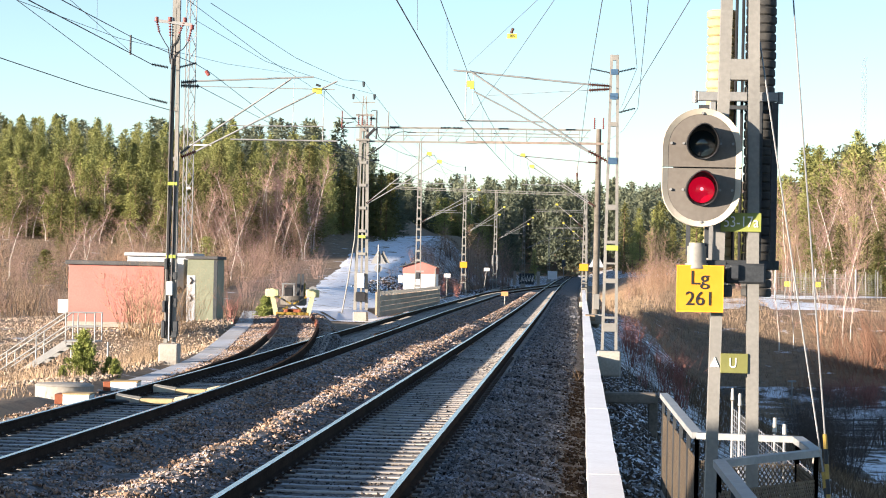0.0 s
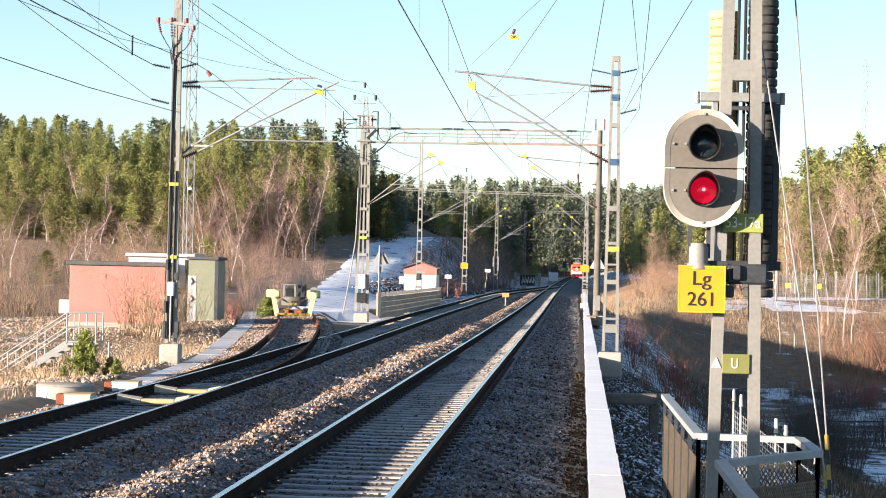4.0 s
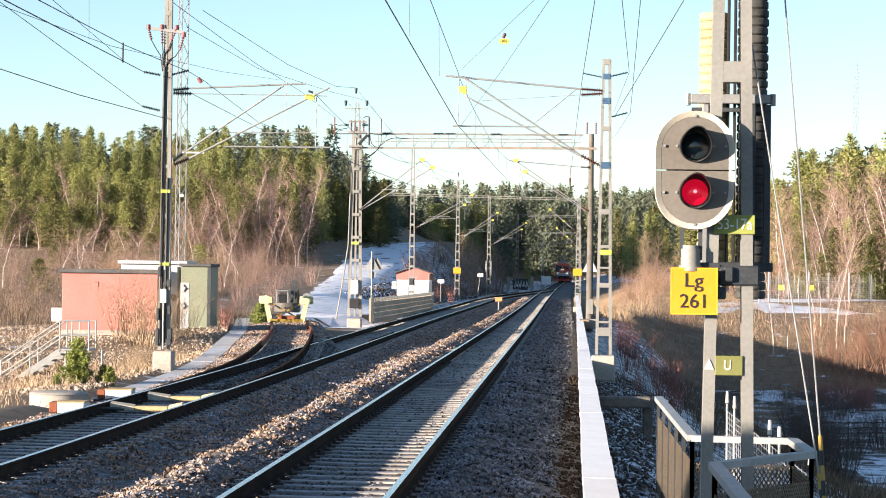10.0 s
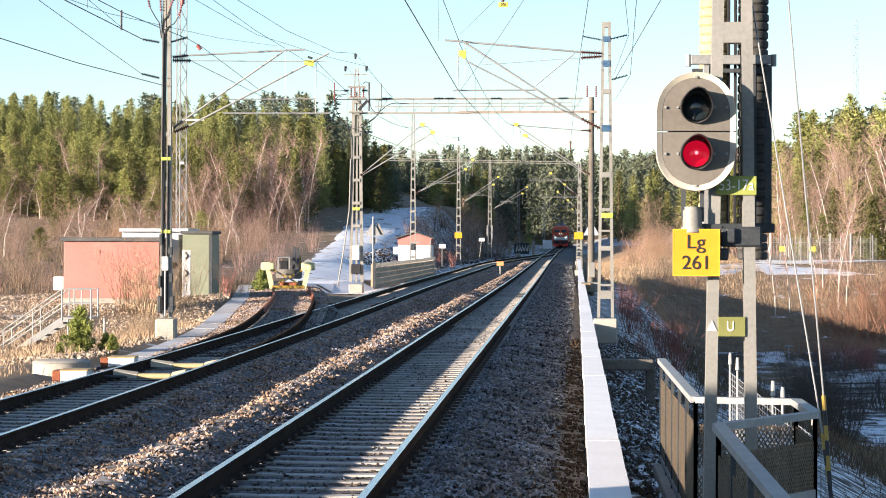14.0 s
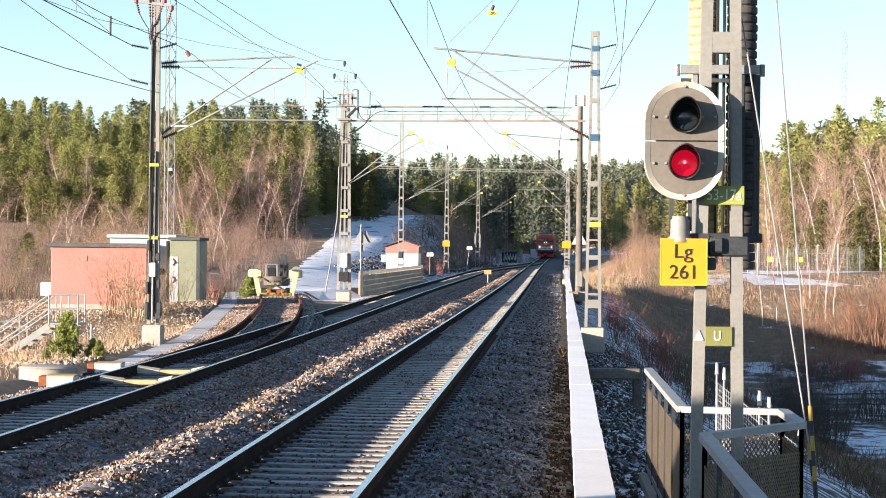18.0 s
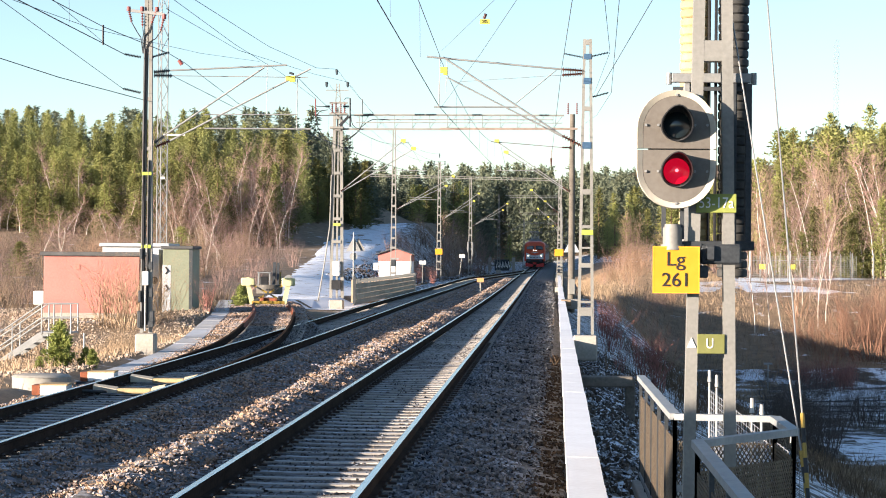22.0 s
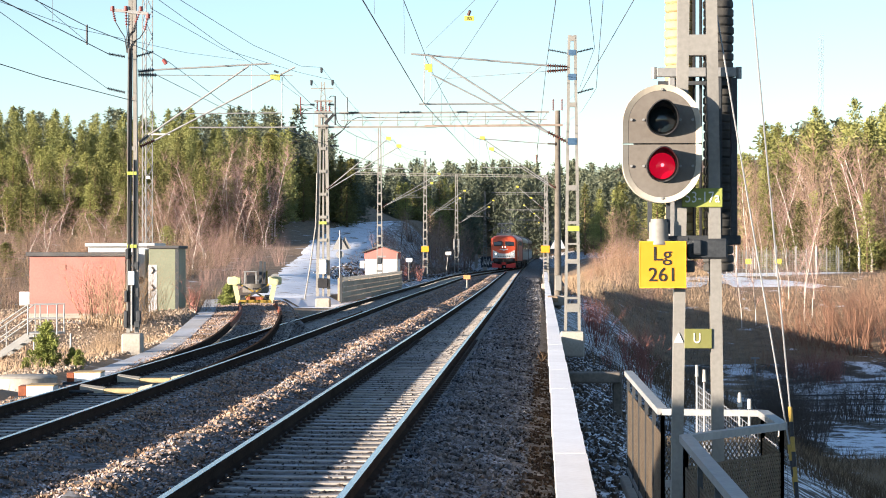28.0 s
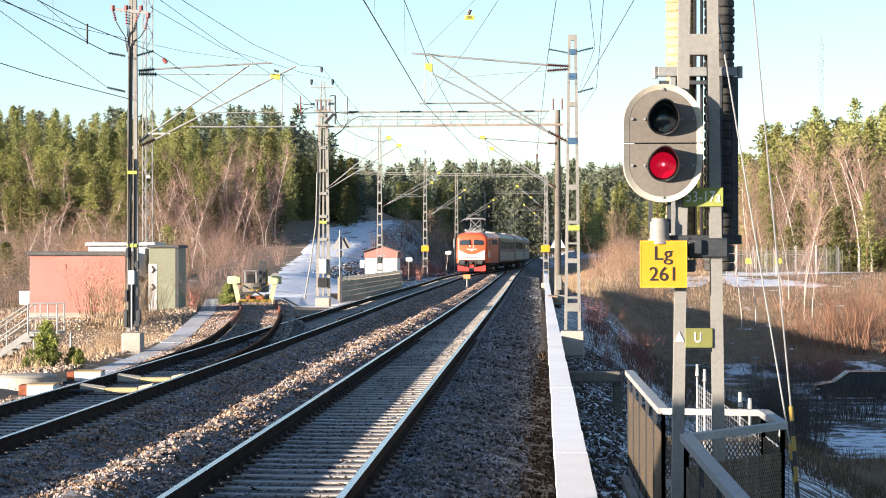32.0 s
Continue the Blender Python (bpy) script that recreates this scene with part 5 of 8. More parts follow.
cab2 = thing("equipment_cabin", "blue-grey sheet-metal cabinet beside the mast", "cabin", pose(-15.22, 89.6, -0.1))
part("body", Shape().box(0, 0, 1.25, 0.55, 1.2, 2.5, bev=0.02), M_GREYSHEET, cab2)
part("vent_fan", Shape().tube([(0.1, -0.60, 1.3), (0.1, -0.64, 1.3)], 0.14, 14), M_BLACK, cab2)
cab3 = thing("equipment_cabin", "low pale-roofed cabin behind the pink hut", "cabin", pose(-16.4, 93.0, -0.1))
part("body", Shape().box(0, 0, 1.3, 2.6, 2.4, 2.6, bev=0.02), M_GREYSHEET, cab3)
part("roof", Shape().box(0, 0, 2.68, 2.8, 2.7, 0.14, bev=0.02), M_GREYSHEET, cab3, "frosted pale roof")

# lattice radio masts
def radio_mast(x, y, z, h, w, label, seg=0.55):
    t = thing("radio_mast", label, "radio mast", pose(x, y, z))
    c = [(0, -w / 2), (w / 2, w / 3), (-w / 2, w / 3)]
    for i in range(3):
        part("upright", Shape().tube([(*c[i], -0.3), (*c[i], h)], 0.024, 6), M_STEEL, t)
        g = Shape()
        (xa, ya), (xb, yb) = c[i], c[(i + 1) % 3]
        k = 0
        while k * seg < h:
            u, v = ((xa, ya), (xb, yb)) if k % 2 else ((xb, yb), (xa, ya))
            if y < 200:
                part("lacing_bar", Shape().bar((*u, k * seg), (*v, (k + 1) * seg), 0.022), M_STEEL, t)
            else:
                g.bar((*u, k * seg), (*v, (k + 1) * seg), 0.05)
            k += 1
        if y > 200:
            tagged(part("lacing", g, M_STEEL, t), kind="stuff")
    return t


rm = radio_mast(-16.05, 96, 0.3, 17, 0.42, "slender white lattice radio mast behind the huts")
part("white_panel", Shape().box(0.1, -0.25, 5.1, 0.16, 0.1, 0.1, bev=0.01), M_WHITE, rm)
part("antenna_arm", Shape().box(0.55, -0.2, 6.9, 0.9, 0.05, 0.06, bev=0.008), M_WHITE, rm)
radio_mast(62.0, 500, 12, 37, 1.1, "distant lattice radio mast over the woods", 1.6)

# steel stairs going down the embankment
stairs = thing("steel_stairs", "galvanised steel stairs with handrails down the embankment", "stairs", pose(-14.0, 66, -0.10))
part("landing", Shape().box(0.05, 0, 0, 0.9, 1.0, 0.05, bev=0.005), M_STEEL, stairs)
RUN, RISE = 0.255, 0.175
for i in range(10):
    part("step", Shape().box(-0.52 - i * RUN, 0, -RISE * (i + 1) + 0.02, 0.25, 0.95, 0.035, bev=0.004), M_PALE, stairs)
for s in (-0.5, 0.5):
    part("stringer", Shape().bar((-0.36, s, -0.06), (-0.36 - 10 * RUN, s, -0.06 - 10 * RISE), 0.04, 0.18), M_STEEL, stairs)
    for dz in (0.82, 0.42):
        part("handrail", Shape().tube([(0.5, s, dz), (-0.36, s, dz), (-0.36 - 10 * RUN, s, dz - 10 * RISE)], 0.022, 8), M_STEEL, stairs)
    for x, z in ((0.48, 0), (0.0, 0), (-0.36, 0), (-0.36 - 3.3 * RUN, -3.3 * RISE), (-0.36 - 6.6 * RUN, -6.6 * RISE), (-0.36 - 10 * RUN, -10 * RISE)):
        part("post", Shape().tube([(x, s, z - 0.05), (x, s, z + 0.82)], 0.02, 8), M_STEEL, stairs)
for x in (-0.2, 0.85):
    part("support_leg", Shape().tube([(x, -0.4, 0), (x, -0.4, -1.1)], 0.03, 8), M_STEEL, stairs)

# concrete ring and point machines
ring = thing("manhole_ring", "pale concrete ring with a frosted cover", "manhole ring", pose(-9.75, 44.5, -0.74))
part("ring", Shape().tube([(0, 0, 0), (0, 0, 0.44), (0, 0, 0.47)], 0.56, 28), M_CONC, ring, shade=True)
part("cover", Shape().tube([(0, 0, 0.47), (0, 0, 0.50), (0, 0, 0.515)], 0.58, 28, 0.50), M_CONC, ring, "frosted lid", True)


def point_machine(x, y, z, w, label):
    t = thing("point_machine", label, "point machine", pose(x, y, z, 0, 0, 4))
    part("case", Shape().box(0.06, 0, 0.12, w * 0.8, 0.62, 0.20, bev=0.02), M_WHITE, t, "pale grey case")
    part("lid", Shape().box(0.06, 0, 0.215, w * 0.84, 0.62, 0.03, bev=0.012), mat("rusty_lid", (0.30, 0.20, 0.09), (0.46, 0.33, 0.17), 3, 0.8, 0, 0.1), t, "ochre rusted lid")
    part("end_block", Shape().box(-w * 0.44, 0, 0.12, 0.14, 0.5, 0.18, bev=0.01), M_RUST, t)
    part("base_plate", Shape().box(0, 0, 0.0, w * 1.25, 0.8, 0.06), M_DARKSTEEL, t)
    part("drive_rod", Shape().tube([(w * 0.3, -0.1, 0.1), (w * 0.3 + 0.8, -0.1, 0.1)], 0.03, 8), M_DARKSTEEL, t)
    return t


point_machine(-8.78, 41.0, -0.44, 0.60, "pale point machine with an ochre lid by the track")
point_machine(-8.82, 45.6, -0.43, 0.66, "point machine with a pale frosted lid by the track")

M_CANVAS = mat("tan_canvas", (0.46, 0.37, 0.22), (0.66, 0.55, 0.37), 4, 0.85, 0, 0.2, fine=30)
M_CANVASGREY = mat("grey_canvas", (0.36, 0.32, 0.25), (0.52, 0.47, 0.38), 4, 0.85, 0, 0.2, fine=30)
for y, off in ((41.6, 0.0), (45.2, 0.1)):
    b = thing("stretcher_cover", "sunlit ochre cover over the switch stretcher bars", "switch cover", pose(-7.52 + off * 0.3, y, -0.39))
    mid = Shape().box(0.12, 0, 0.03, 0.62, 0.30, 0.09, bev=0.02)
    part("middle", mid, mat("ochre_cover", (0.30, 0.22, 0.11), (0.46, 0.35, 0.19), 3, 0.7, 0, 0.1), b)
    for s in (-1, 1):
        e = Shape()
        o = [(-0.15, 0), (0.15, 0), (0.15, 0.06), (0, 0.10), (-0.15, 0.06)]
        o2 = [(-0.15, 0), (0.15, 0), (0.16, 0.13), (0, 0.155), (-0.16, 0.13)]
        a, c = (-0.19, -0.62) if s < 0 else (0.43, 0.68)
        e.add([(a, p, q) for p, q in o] + [(c, p, q) for p, q in o2], [(0, 1, 2, 3, 4), (9, 8, 7, 6, 5)] + [(k, 5 + k, 5 + (k + 1) % 5, (k + 1) % 5) for k in range(5)])
        part("end_cover", e, M_CANVAS if s > 0 else M_CANVASGREY, b)

# cable trough lids along the siding
M_LID = frosted(mat("trough_concrete", (0.36, 0.34, 0.32), (0.50, 0.48, 0.46), 2, 0.85, 0, 0.2, fine=20, vary=0.06), 0.4, 0.5)
trough = thing("cable_trough", "line of frosted concrete trough lids along the siding", "cable trough", kind="structure")
lid = Shape().box(0, 0, 0, 0.62, 0.985, 0.10, bev=0.006).mesh("trough_lid", M_LID)
y = 47.5
rq = random.Random(9)
while y < 112:
    x = -9.05 if y < 50 else siding_x(y) - 1.72 - 0.35 * smooth(50, 80, y)
    x = min(-9.05, x)
    dx = (siding_x(y + 1) - siding_x(y))
    part("trough_lid", lid, M_COPING, trough, at=Matrix.Translation((x, y, siding_z(y) - 0.24 + rq.uniform(-0.004, 0.004))) @ Matrix.Rotation(math.atan(siding_z(y + 0.5) - siding_z(y - 0.5)), 4, "X") @ Matrix.Rotation(-dx + rq.uniform(-0.01, 0.01), 4, "Z"))
    y += 1.0

# buffer stop
bs = thing("buffer_stop", "yellow buffer stop with crossed striped braces at the siding end", "buffer stop", pose(-11.93, 99.2, 0.13, 0, 0, 7))
for s in (-1, 1):
    part("upright", Shape().bar((s * 0.68, 0, 0.0), (s * 0.86, 0, 0.85), 0.13, 0.2), M_PALEYELLOW, bs)
    part("buffer_head", Shape().tube([(s * 0.87, -0.1, 0.95), (s * 0.87, -0.22, 0.95)], 0.19, 18).box(s * 0.87, -0.16, 0.95, 0.58, 0.1, 0.34, bev=0.07), M_PALEYELLOW, bs, "pale yellow buffer head", True)
    part("back_brace", Shape().bar((s * 0.85, 0.05, 0.8), (s * 0.72, 1.5, 0.05), 0.1, 0.12), M_DARKSTEEL, bs)
    for i in range(6):
        a, b = Vector((s * 0.72, -0.08, 0.85)), Vector((-s * 0.62, -0.05, 0.12))
        part("striped_brace", Shape().bar(a.lerp(b, i / 6), a.lerp(b, (i + 1) / 6), 0.06, 0.07), M_DARKSTEEL if i % 2 else M_YB, bs)
part("cross_beam", Shape().box(0, -0.02, 0.06, 1.4, 0.14, 0.13, bev=0.015), M_YB, bs)

# wheeled excavator parked behind the buffer stop
ex = thing("wheeled_excavator", "small grey wheeled loader parked behind the buffer stop", "loader", pose(-12.75, 106.5, ground_z(-12.75, 106.5) + 0.05, 0, 0, 6))
M_EXC = mat("machine_grey", (0.055, 0.05, 0.045), (0.15, 0.135, 0.115), 2.5, 0.6, 0.1, 0.1, fine=18)
part("chassis", Shape().box(0, 0.2, 0.62, 0.85, 2.3, 0.3, bev=0.05).box(-0.3, -0.95, 0.55, 0.16, 0.3, 0.5, bev=0.03).box(0.3, -0.95, 0.55, 0.16, 0.3, 0.5, bev=0.03), M_RUST, ex)
for sx in (-0.56, 0.56):
    for sy2 in (-0.55, 1.1):
        w = part("wheel", Shape().tube([(sx - 0.15, sy2, 0.42), (sx - 0.11, sy2, 0.42), (sx + 0.11, sy2, 0.42), (sx + 0.15, sy2, 0.42)], 0.42, 18), M_TYRE, ex, shade=True)
        part("rim", Shape().tube([(sx - 0.16, sy2, 0.42), (sx + 0.16, sy2, 0.42)], 0.22, 14), M_EXC, w)
part("counterweight", Shape().tube([(0, -0.55, 0.98), (0, -0.55, 1.05), (0, -0.55, 1.32), (0, -0.55, 1.38)], 0.60, 22).box(0, 0.3, 1.15, 1.2, 1.4, 0.42, bev=0.08), M_EXC, ex, "rounded grey counterweight", True)
bars = Shape()
for i in range(5):
    bars.box(-0.1 + i * 0.1, -1.155, 1.16, 0.05, 0.02, 0.07)
part("lettering_bars", bars, M_BLACK, ex)
cabx = part("cab_frame", Shape().bar((-0.52, -0.15, 1.35), (-0.50, -0.15, 1.92), 0.06).bar((0.02, -0.15, 1.35), (0.0, -0.15, 1.92), 0.06).bar((-0.52, 0.6, 1.35), (-0.50, 0.6, 1.92), 0.06).bar((0.02, 0.6, 1.35), (0.0, 0.6, 1.92), 0.06).box(-0.25, 0.22, 1.93, 0.62, 0.9, 0.05, bev=0.015), M_STEEL, ex, "pale open cab frame")
part("seat", Shape().box(-0.25, 0.35, 1.5, 0.4, 0.12, 0.5, bev=0.04), M_BLACK, cabx)
part("boom", Shape().bar((0.2, 0.3, 1.3), (0.22, 0.75, 2.35), 0.13, 0.2).bar((0.38, 0.3, 1.3), (0.40, 0.75, 2.35), 0.10, 0.2).bar((0.22, 0.75, 2.35), (0.24, 1.6, 1.7), 0.12, 0.16), M_DARKSTEEL, ex)
part("bucket_arm", Shape().bar((0.48, 0.5, 1.25), (0.50, 0.7, 1.95), 0.07, 0.1), M_YB, ex)
part("lamp_disc", Shape().tube([(0.88, 0.1, 1.62), (0.88, 0.02, 1.62)], 0.22, 18), M_STEEL, ex, "round grey disc", True)
part("disc_arm", Shape().bar((0.5, 0.1, 1.35), (0.86, 0.1, 1.58), 0.06), M_RUST, ex)

# road sign seen from behind
sg = thing("road_sign", "triangular road sign over a round one, seen from behind", "road sign", pose(-10.45, 125.5, -0.2))
part("pole", Shape().tube([(0, 0, 0), (0, 0, 3.75)], 0.035, 8), M_STEEL, sg)
part("triangle", Shape().prism([(-0.42, 2.72), (0.42, 2.72), (0.0, 3.5)], Matrix.Translation((0, 0.05, 0)), 0.02), M_STEEL, sg, "bare metal back")
part("triangle", Shape().prism([(-0.05, 2.72), (0.62, 2.78), (0.25, 3.45)], Matrix.Translation((0, 0.15, 0)), 0.02), M_PALE, sg)
part("disc", Shape().tube([(0, 0.05, 2.45), (0, 0.07, 2.45)], 0.21, 20), M_STEEL, sg)
wt = thing("warning_triangle", "white triangular warning board behind the concrete pole", "warning board", pose(1.36, 123, 0.0))
part("board", Shape().prism([(-0.42, 2.55), (0.42, 2.55), (0.0, 3.35)], Matrix.Identity(4), 0.03), M_GREYSHEET, wt)
part("post", Shape().tube([(0, 0.06, -0.6), (0, 0.06, 3.0)], 0.03, 8), M_STEEL, wt)

# board fence beside the left track
fence = thing("board_fence", "brown board fence with a pale slatted top", "fence", pose(-9.75, 118, 0.0, 0, 0, -0.55))
n = 24
for i in range(n):
    y = i * 2.0
    zb = rail_z(118 + y) * 0.9 - 0.10
    part("post", Shape().box(-0.13, y, zb + 0.5, 0.10, 0.10, 1.2), M_WOOD, fence)
    for k in range(4):
        part("board", Shape().box(-0.06, y + 1.0, zb - 0.075 + k * 0.275, 0.04, 1.99, 0.262, bev=0.006), M_WOOD, fence)
    for k in range(9):
        part("top_slat", Shape().box(-0.06, y + 0.11 + k * 0.22, zb + 1.02, 0.03, 0.10, 0.2), M_PALE, fence)
part("end_post", Shape().box(0, -0.1, 0.5, 0.14, 0.16, 1.4), M_DARKSTEEL, fence)

# gabled shed
sh = thing("gabled_shed", "small shed with a pink gable over white walls", "shed", pose(-12.35, 191, 0.60))
part("wall", Shape().box(0, 0, 0.75, 2.7, 3.2, 1.5), M_WHITE, sh)
part("gable", Shape().prism([(-1.4, 1.4), (1.4, 1.4), (1.4, 1.95), (0, 2.42), (-1.4, 1.95)], Matrix.Translation((0, -1.65, 0)), 3.3), M_PINK, sh, "pink upper wall")
for s in (-1, 1):
    part("roof_slope", Shape().bar((0, -1.85, 2.47), (0, 1.85, 2.47), 0.01).add([(0, -1.85, 2.52), (s * 1.62, -1.85, 1.98), (s * 1.62, 1.85, 1.98), (0, 1.85, 2.52), (0, -1.85, 2.44), (s * 1.62, -1.85, 1.90), (s * 1.62, 1.85, 1.90), (0, 1.85, 2.44)], [(0, 1, 2, 3), (7, 6, 5, 4), (0, 4, 5, 1), (1, 5, 6, 2), (2, 6, 7, 3)]), M_ROOFDARK, sh)
part("side_box", Shape().box(-1.6, -1.2, 0.95, 0.36, 0.4, 0.6, bev=0.02), M_WHITE, sh)
part("door_line", Shape().box(0.0, -1.66, 1.6, 0.7, 0.02, 0.14), M_STEEL, sh)
part("downpipe", Shape().tube([(1.3, -1.7, 0), (1.3, -1.7, 1.9)], 0.05, 6), M_PALE, sh)
for px2, d, zt, tilt in ((-8.35, 230, 2.55, 0.28), (-10.45, 196, 1.9, 0.0)):
    s2 = thing("marker_sign", "small white plate on a leaning post beside the track", "marker sign", pose(px2, d, rail_z(d) - 0.3))
    part("post", Shape().tube([(-tilt, 0, 0), (0, 0, zt - rail_z(d) + 0.2)], 0.035, 6), M_PALE, s2)
    part("plate", Shape().box(0.02, -0.05, zt - rail_z(d) + 0.3, 0.55, 0.03, 0.32, bev=0.01), M_WHITE, s2)
stub = thing("clearance_marker", "orange-topped clearance post between the tracks", "marker post", pose(-4.65, 165, rail_z(165) - 0.3))
part("post", Shape().tube([(0, 0, 0), (0, 0, 0.7)], 0.05, 8), M_CONC, stub)
part("board", Shape().box(0, -0.06, 0.85, 0.50, 0.05, 0.30, bev=0.01), mat("faded_orange", (0.50, 0.20, 0.08), (0.62, 0.28, 0.12), 3, 0.6, 0, 0.03), stub)
part("foot", Shape().tube([(0, 0, -0.05), (0, 0, 0.12)], 0.13, 10), M_CONC, stub)
gb = thing("relay_cabinet", "grey relay cabinet painted with pale shapes", "cabinet", pose(-6.3, 332, rail_z(332) - 0.3))
part("body", Shape().box(0, 0, 0.8, 2.1, 0.7, 1.6, bev=0.02), M_DARKSTEEL, gb)
for i in range(5):
    part("pale_shape", Shape().tube([(-0.8 + i * 0.4, -0.37, 0.35 + 0.1 * (i % 2)), (-0.65 + i * 0.4, -0.37, 1.3), (-0.5 + i * 0.4, -0.37, 0.5)], 0.07, 5), M_WHITE, gb)
for x in (-8.0, -4.6):
    post = thing("concrete_post", "short grey concrete post by the cabinet", "post", pose(x, 330, rail_z(330) - 0.4))
    part("shaft", Shape().box(0, 0, 1.0, 0.45, 0.45, 2.0, bev=0.03), M_CONC, post)
wb = thing("relay_cabinet", "white relay cabinet beyond the junction", "cabinet", pose(-3.3, 420, rail_z(420) - 0.2))
part("body", Shape().box(0, 0, 0.8, 1.7, 0.7, 1.5, bev=0.02), M_WHITE, wb)
for x, y in ((-0.2, 445), (2.9, 452)):
    ds = thing("block_signal", "small dark railway signal beyond the junction", "railway signal", pose(x - 1.2 if x < 0 else x + 0.6, y, rail_z(y) - 0.3))
    part("post", Shape().tube([(0, 0, 0), (0, 0, 2.6)], 0.07, 8), M_STEEL, ds)
    part("head", Shape().box(0, -0.1, 3.1, 0.62, 0.2, 1.3, bev=0.1), M_DARKSTEEL, ds)
    part("rim", Shape().box(0, 0.02, 3.1, 0.72, 0.1, 1.4, bev=0.1), M_PALE, ds)

# ---- yard and road below the embankment ----
strip("access_road", [(-12.4, 118), (-13.2, 138), (-17.0, 190), (-20.5, 250), (-22.6, 325)], 8.0, M_SNOWROAD, "snow-dusted gravel road climbing into the woods")
strip("lower_road", [(12.5, 131.5), (40, 131.5), (120, 131.5), (240, 131.5)], 14.5, M_LANE, "gritted road with thin snow at the foot of the embankment")
strip("yard", [(9.5, 191.5), (15, 191.5), (20.5, 195)], 16.0, M_YARD, "thinly snow-covered yard before the fenced compound")
strip("yard", [(16, 207), (24, 207.5), (33, 208)], 13.0, M_SNOWROAD, "snow-covered ground inside the fenced compound")
comp = thing("compound_fence", "grey mesh compound fence with pale posts and a gate", "fence", pose(0, 199, ground_z(20, 199)))
for i in range(12):
    x = 16.6 + i * 0.85
    part("post", Shape().tube([(x, 0, -0.3), (x, 0, 2.7 if i % 2 else 2.5)], 0.035 if i not in (1, 5, 9) else 0.07, 8), M_GREYSHEET if i in (1, 5, 9) else M_STEEL, comp)
g = Shape()
for i in range(80):
    g.bar((16.6 + i * 0.125, 0.02, 0), (16.6 + i * 0.125, 0.02, 2.3), 0.018)
for i in range(14):
    g.bar((16.6, 0.02, 0.1 + i * 0.165), (26.5, 0.02, 0.1 + i * 0.165), 0.014)
part("mesh", g, M_STEEL, comp)
for z in (0.1, 1.9):
    part("gate_rail", Shape().bar((17.4, -0.05, z), (24.2, -0.05, z), 0.05), M_STEEL, comp)
for x in (18.5, 21.0):
    part("yellow_notice", Shape().box(x, -0.08, 1.35, 0.55, 0.03, 0.42), mat("notice_yellow", (0.60, 0.55, 0.05), (0.75, 0.70, 0.10), 2, 0.6, 0, 0), comp, "faded yellow notice")
for i in range(9):
    part("back_post", Shape().tube([(14 + i * 1.9, 9, -0.3), (14 + i * 1.9, 9, 2.6)], 0.05, 6), M_STEEL, comp)
road_rail = thing("road_railing", "dark steel railing along the lower road", "railing")
for i in range(15):
    x = 13.6 + i * 1.5
    part("post", Shape().box(x, 123.6, ground_z(x, 123.6) + 0.5, 0.07, 0.07, 1.16), M_DARKSTEEL, road_rail)
    if i < 14:
        for z in (0.45, 0.72, 1.0):
            part("rail", Shape().bar((x, 123.6, ground_z(x, 123.6) + z), (x + 1.5, 123.6, ground_z(x + 1.5, 123.6) + z), 0.045, 0.06), M_DARKSTEEL, road_rail)
M_TAILLIGHT = glow("tail_light", (1.0, 0.05, 0.06), 0.22)
M_REDGLASS = mat("red_lamp_glass", (0.12, 0.008, 0.008), (0.2, 0.015, 0.015), 4, 0.2, 0, 0)
M_HEADLAMP = mat("lamp_glass", (0.45, 0.46, 0.48), (0.6, 0.61, 0.63), 4, 0.15, 0.2, 0)


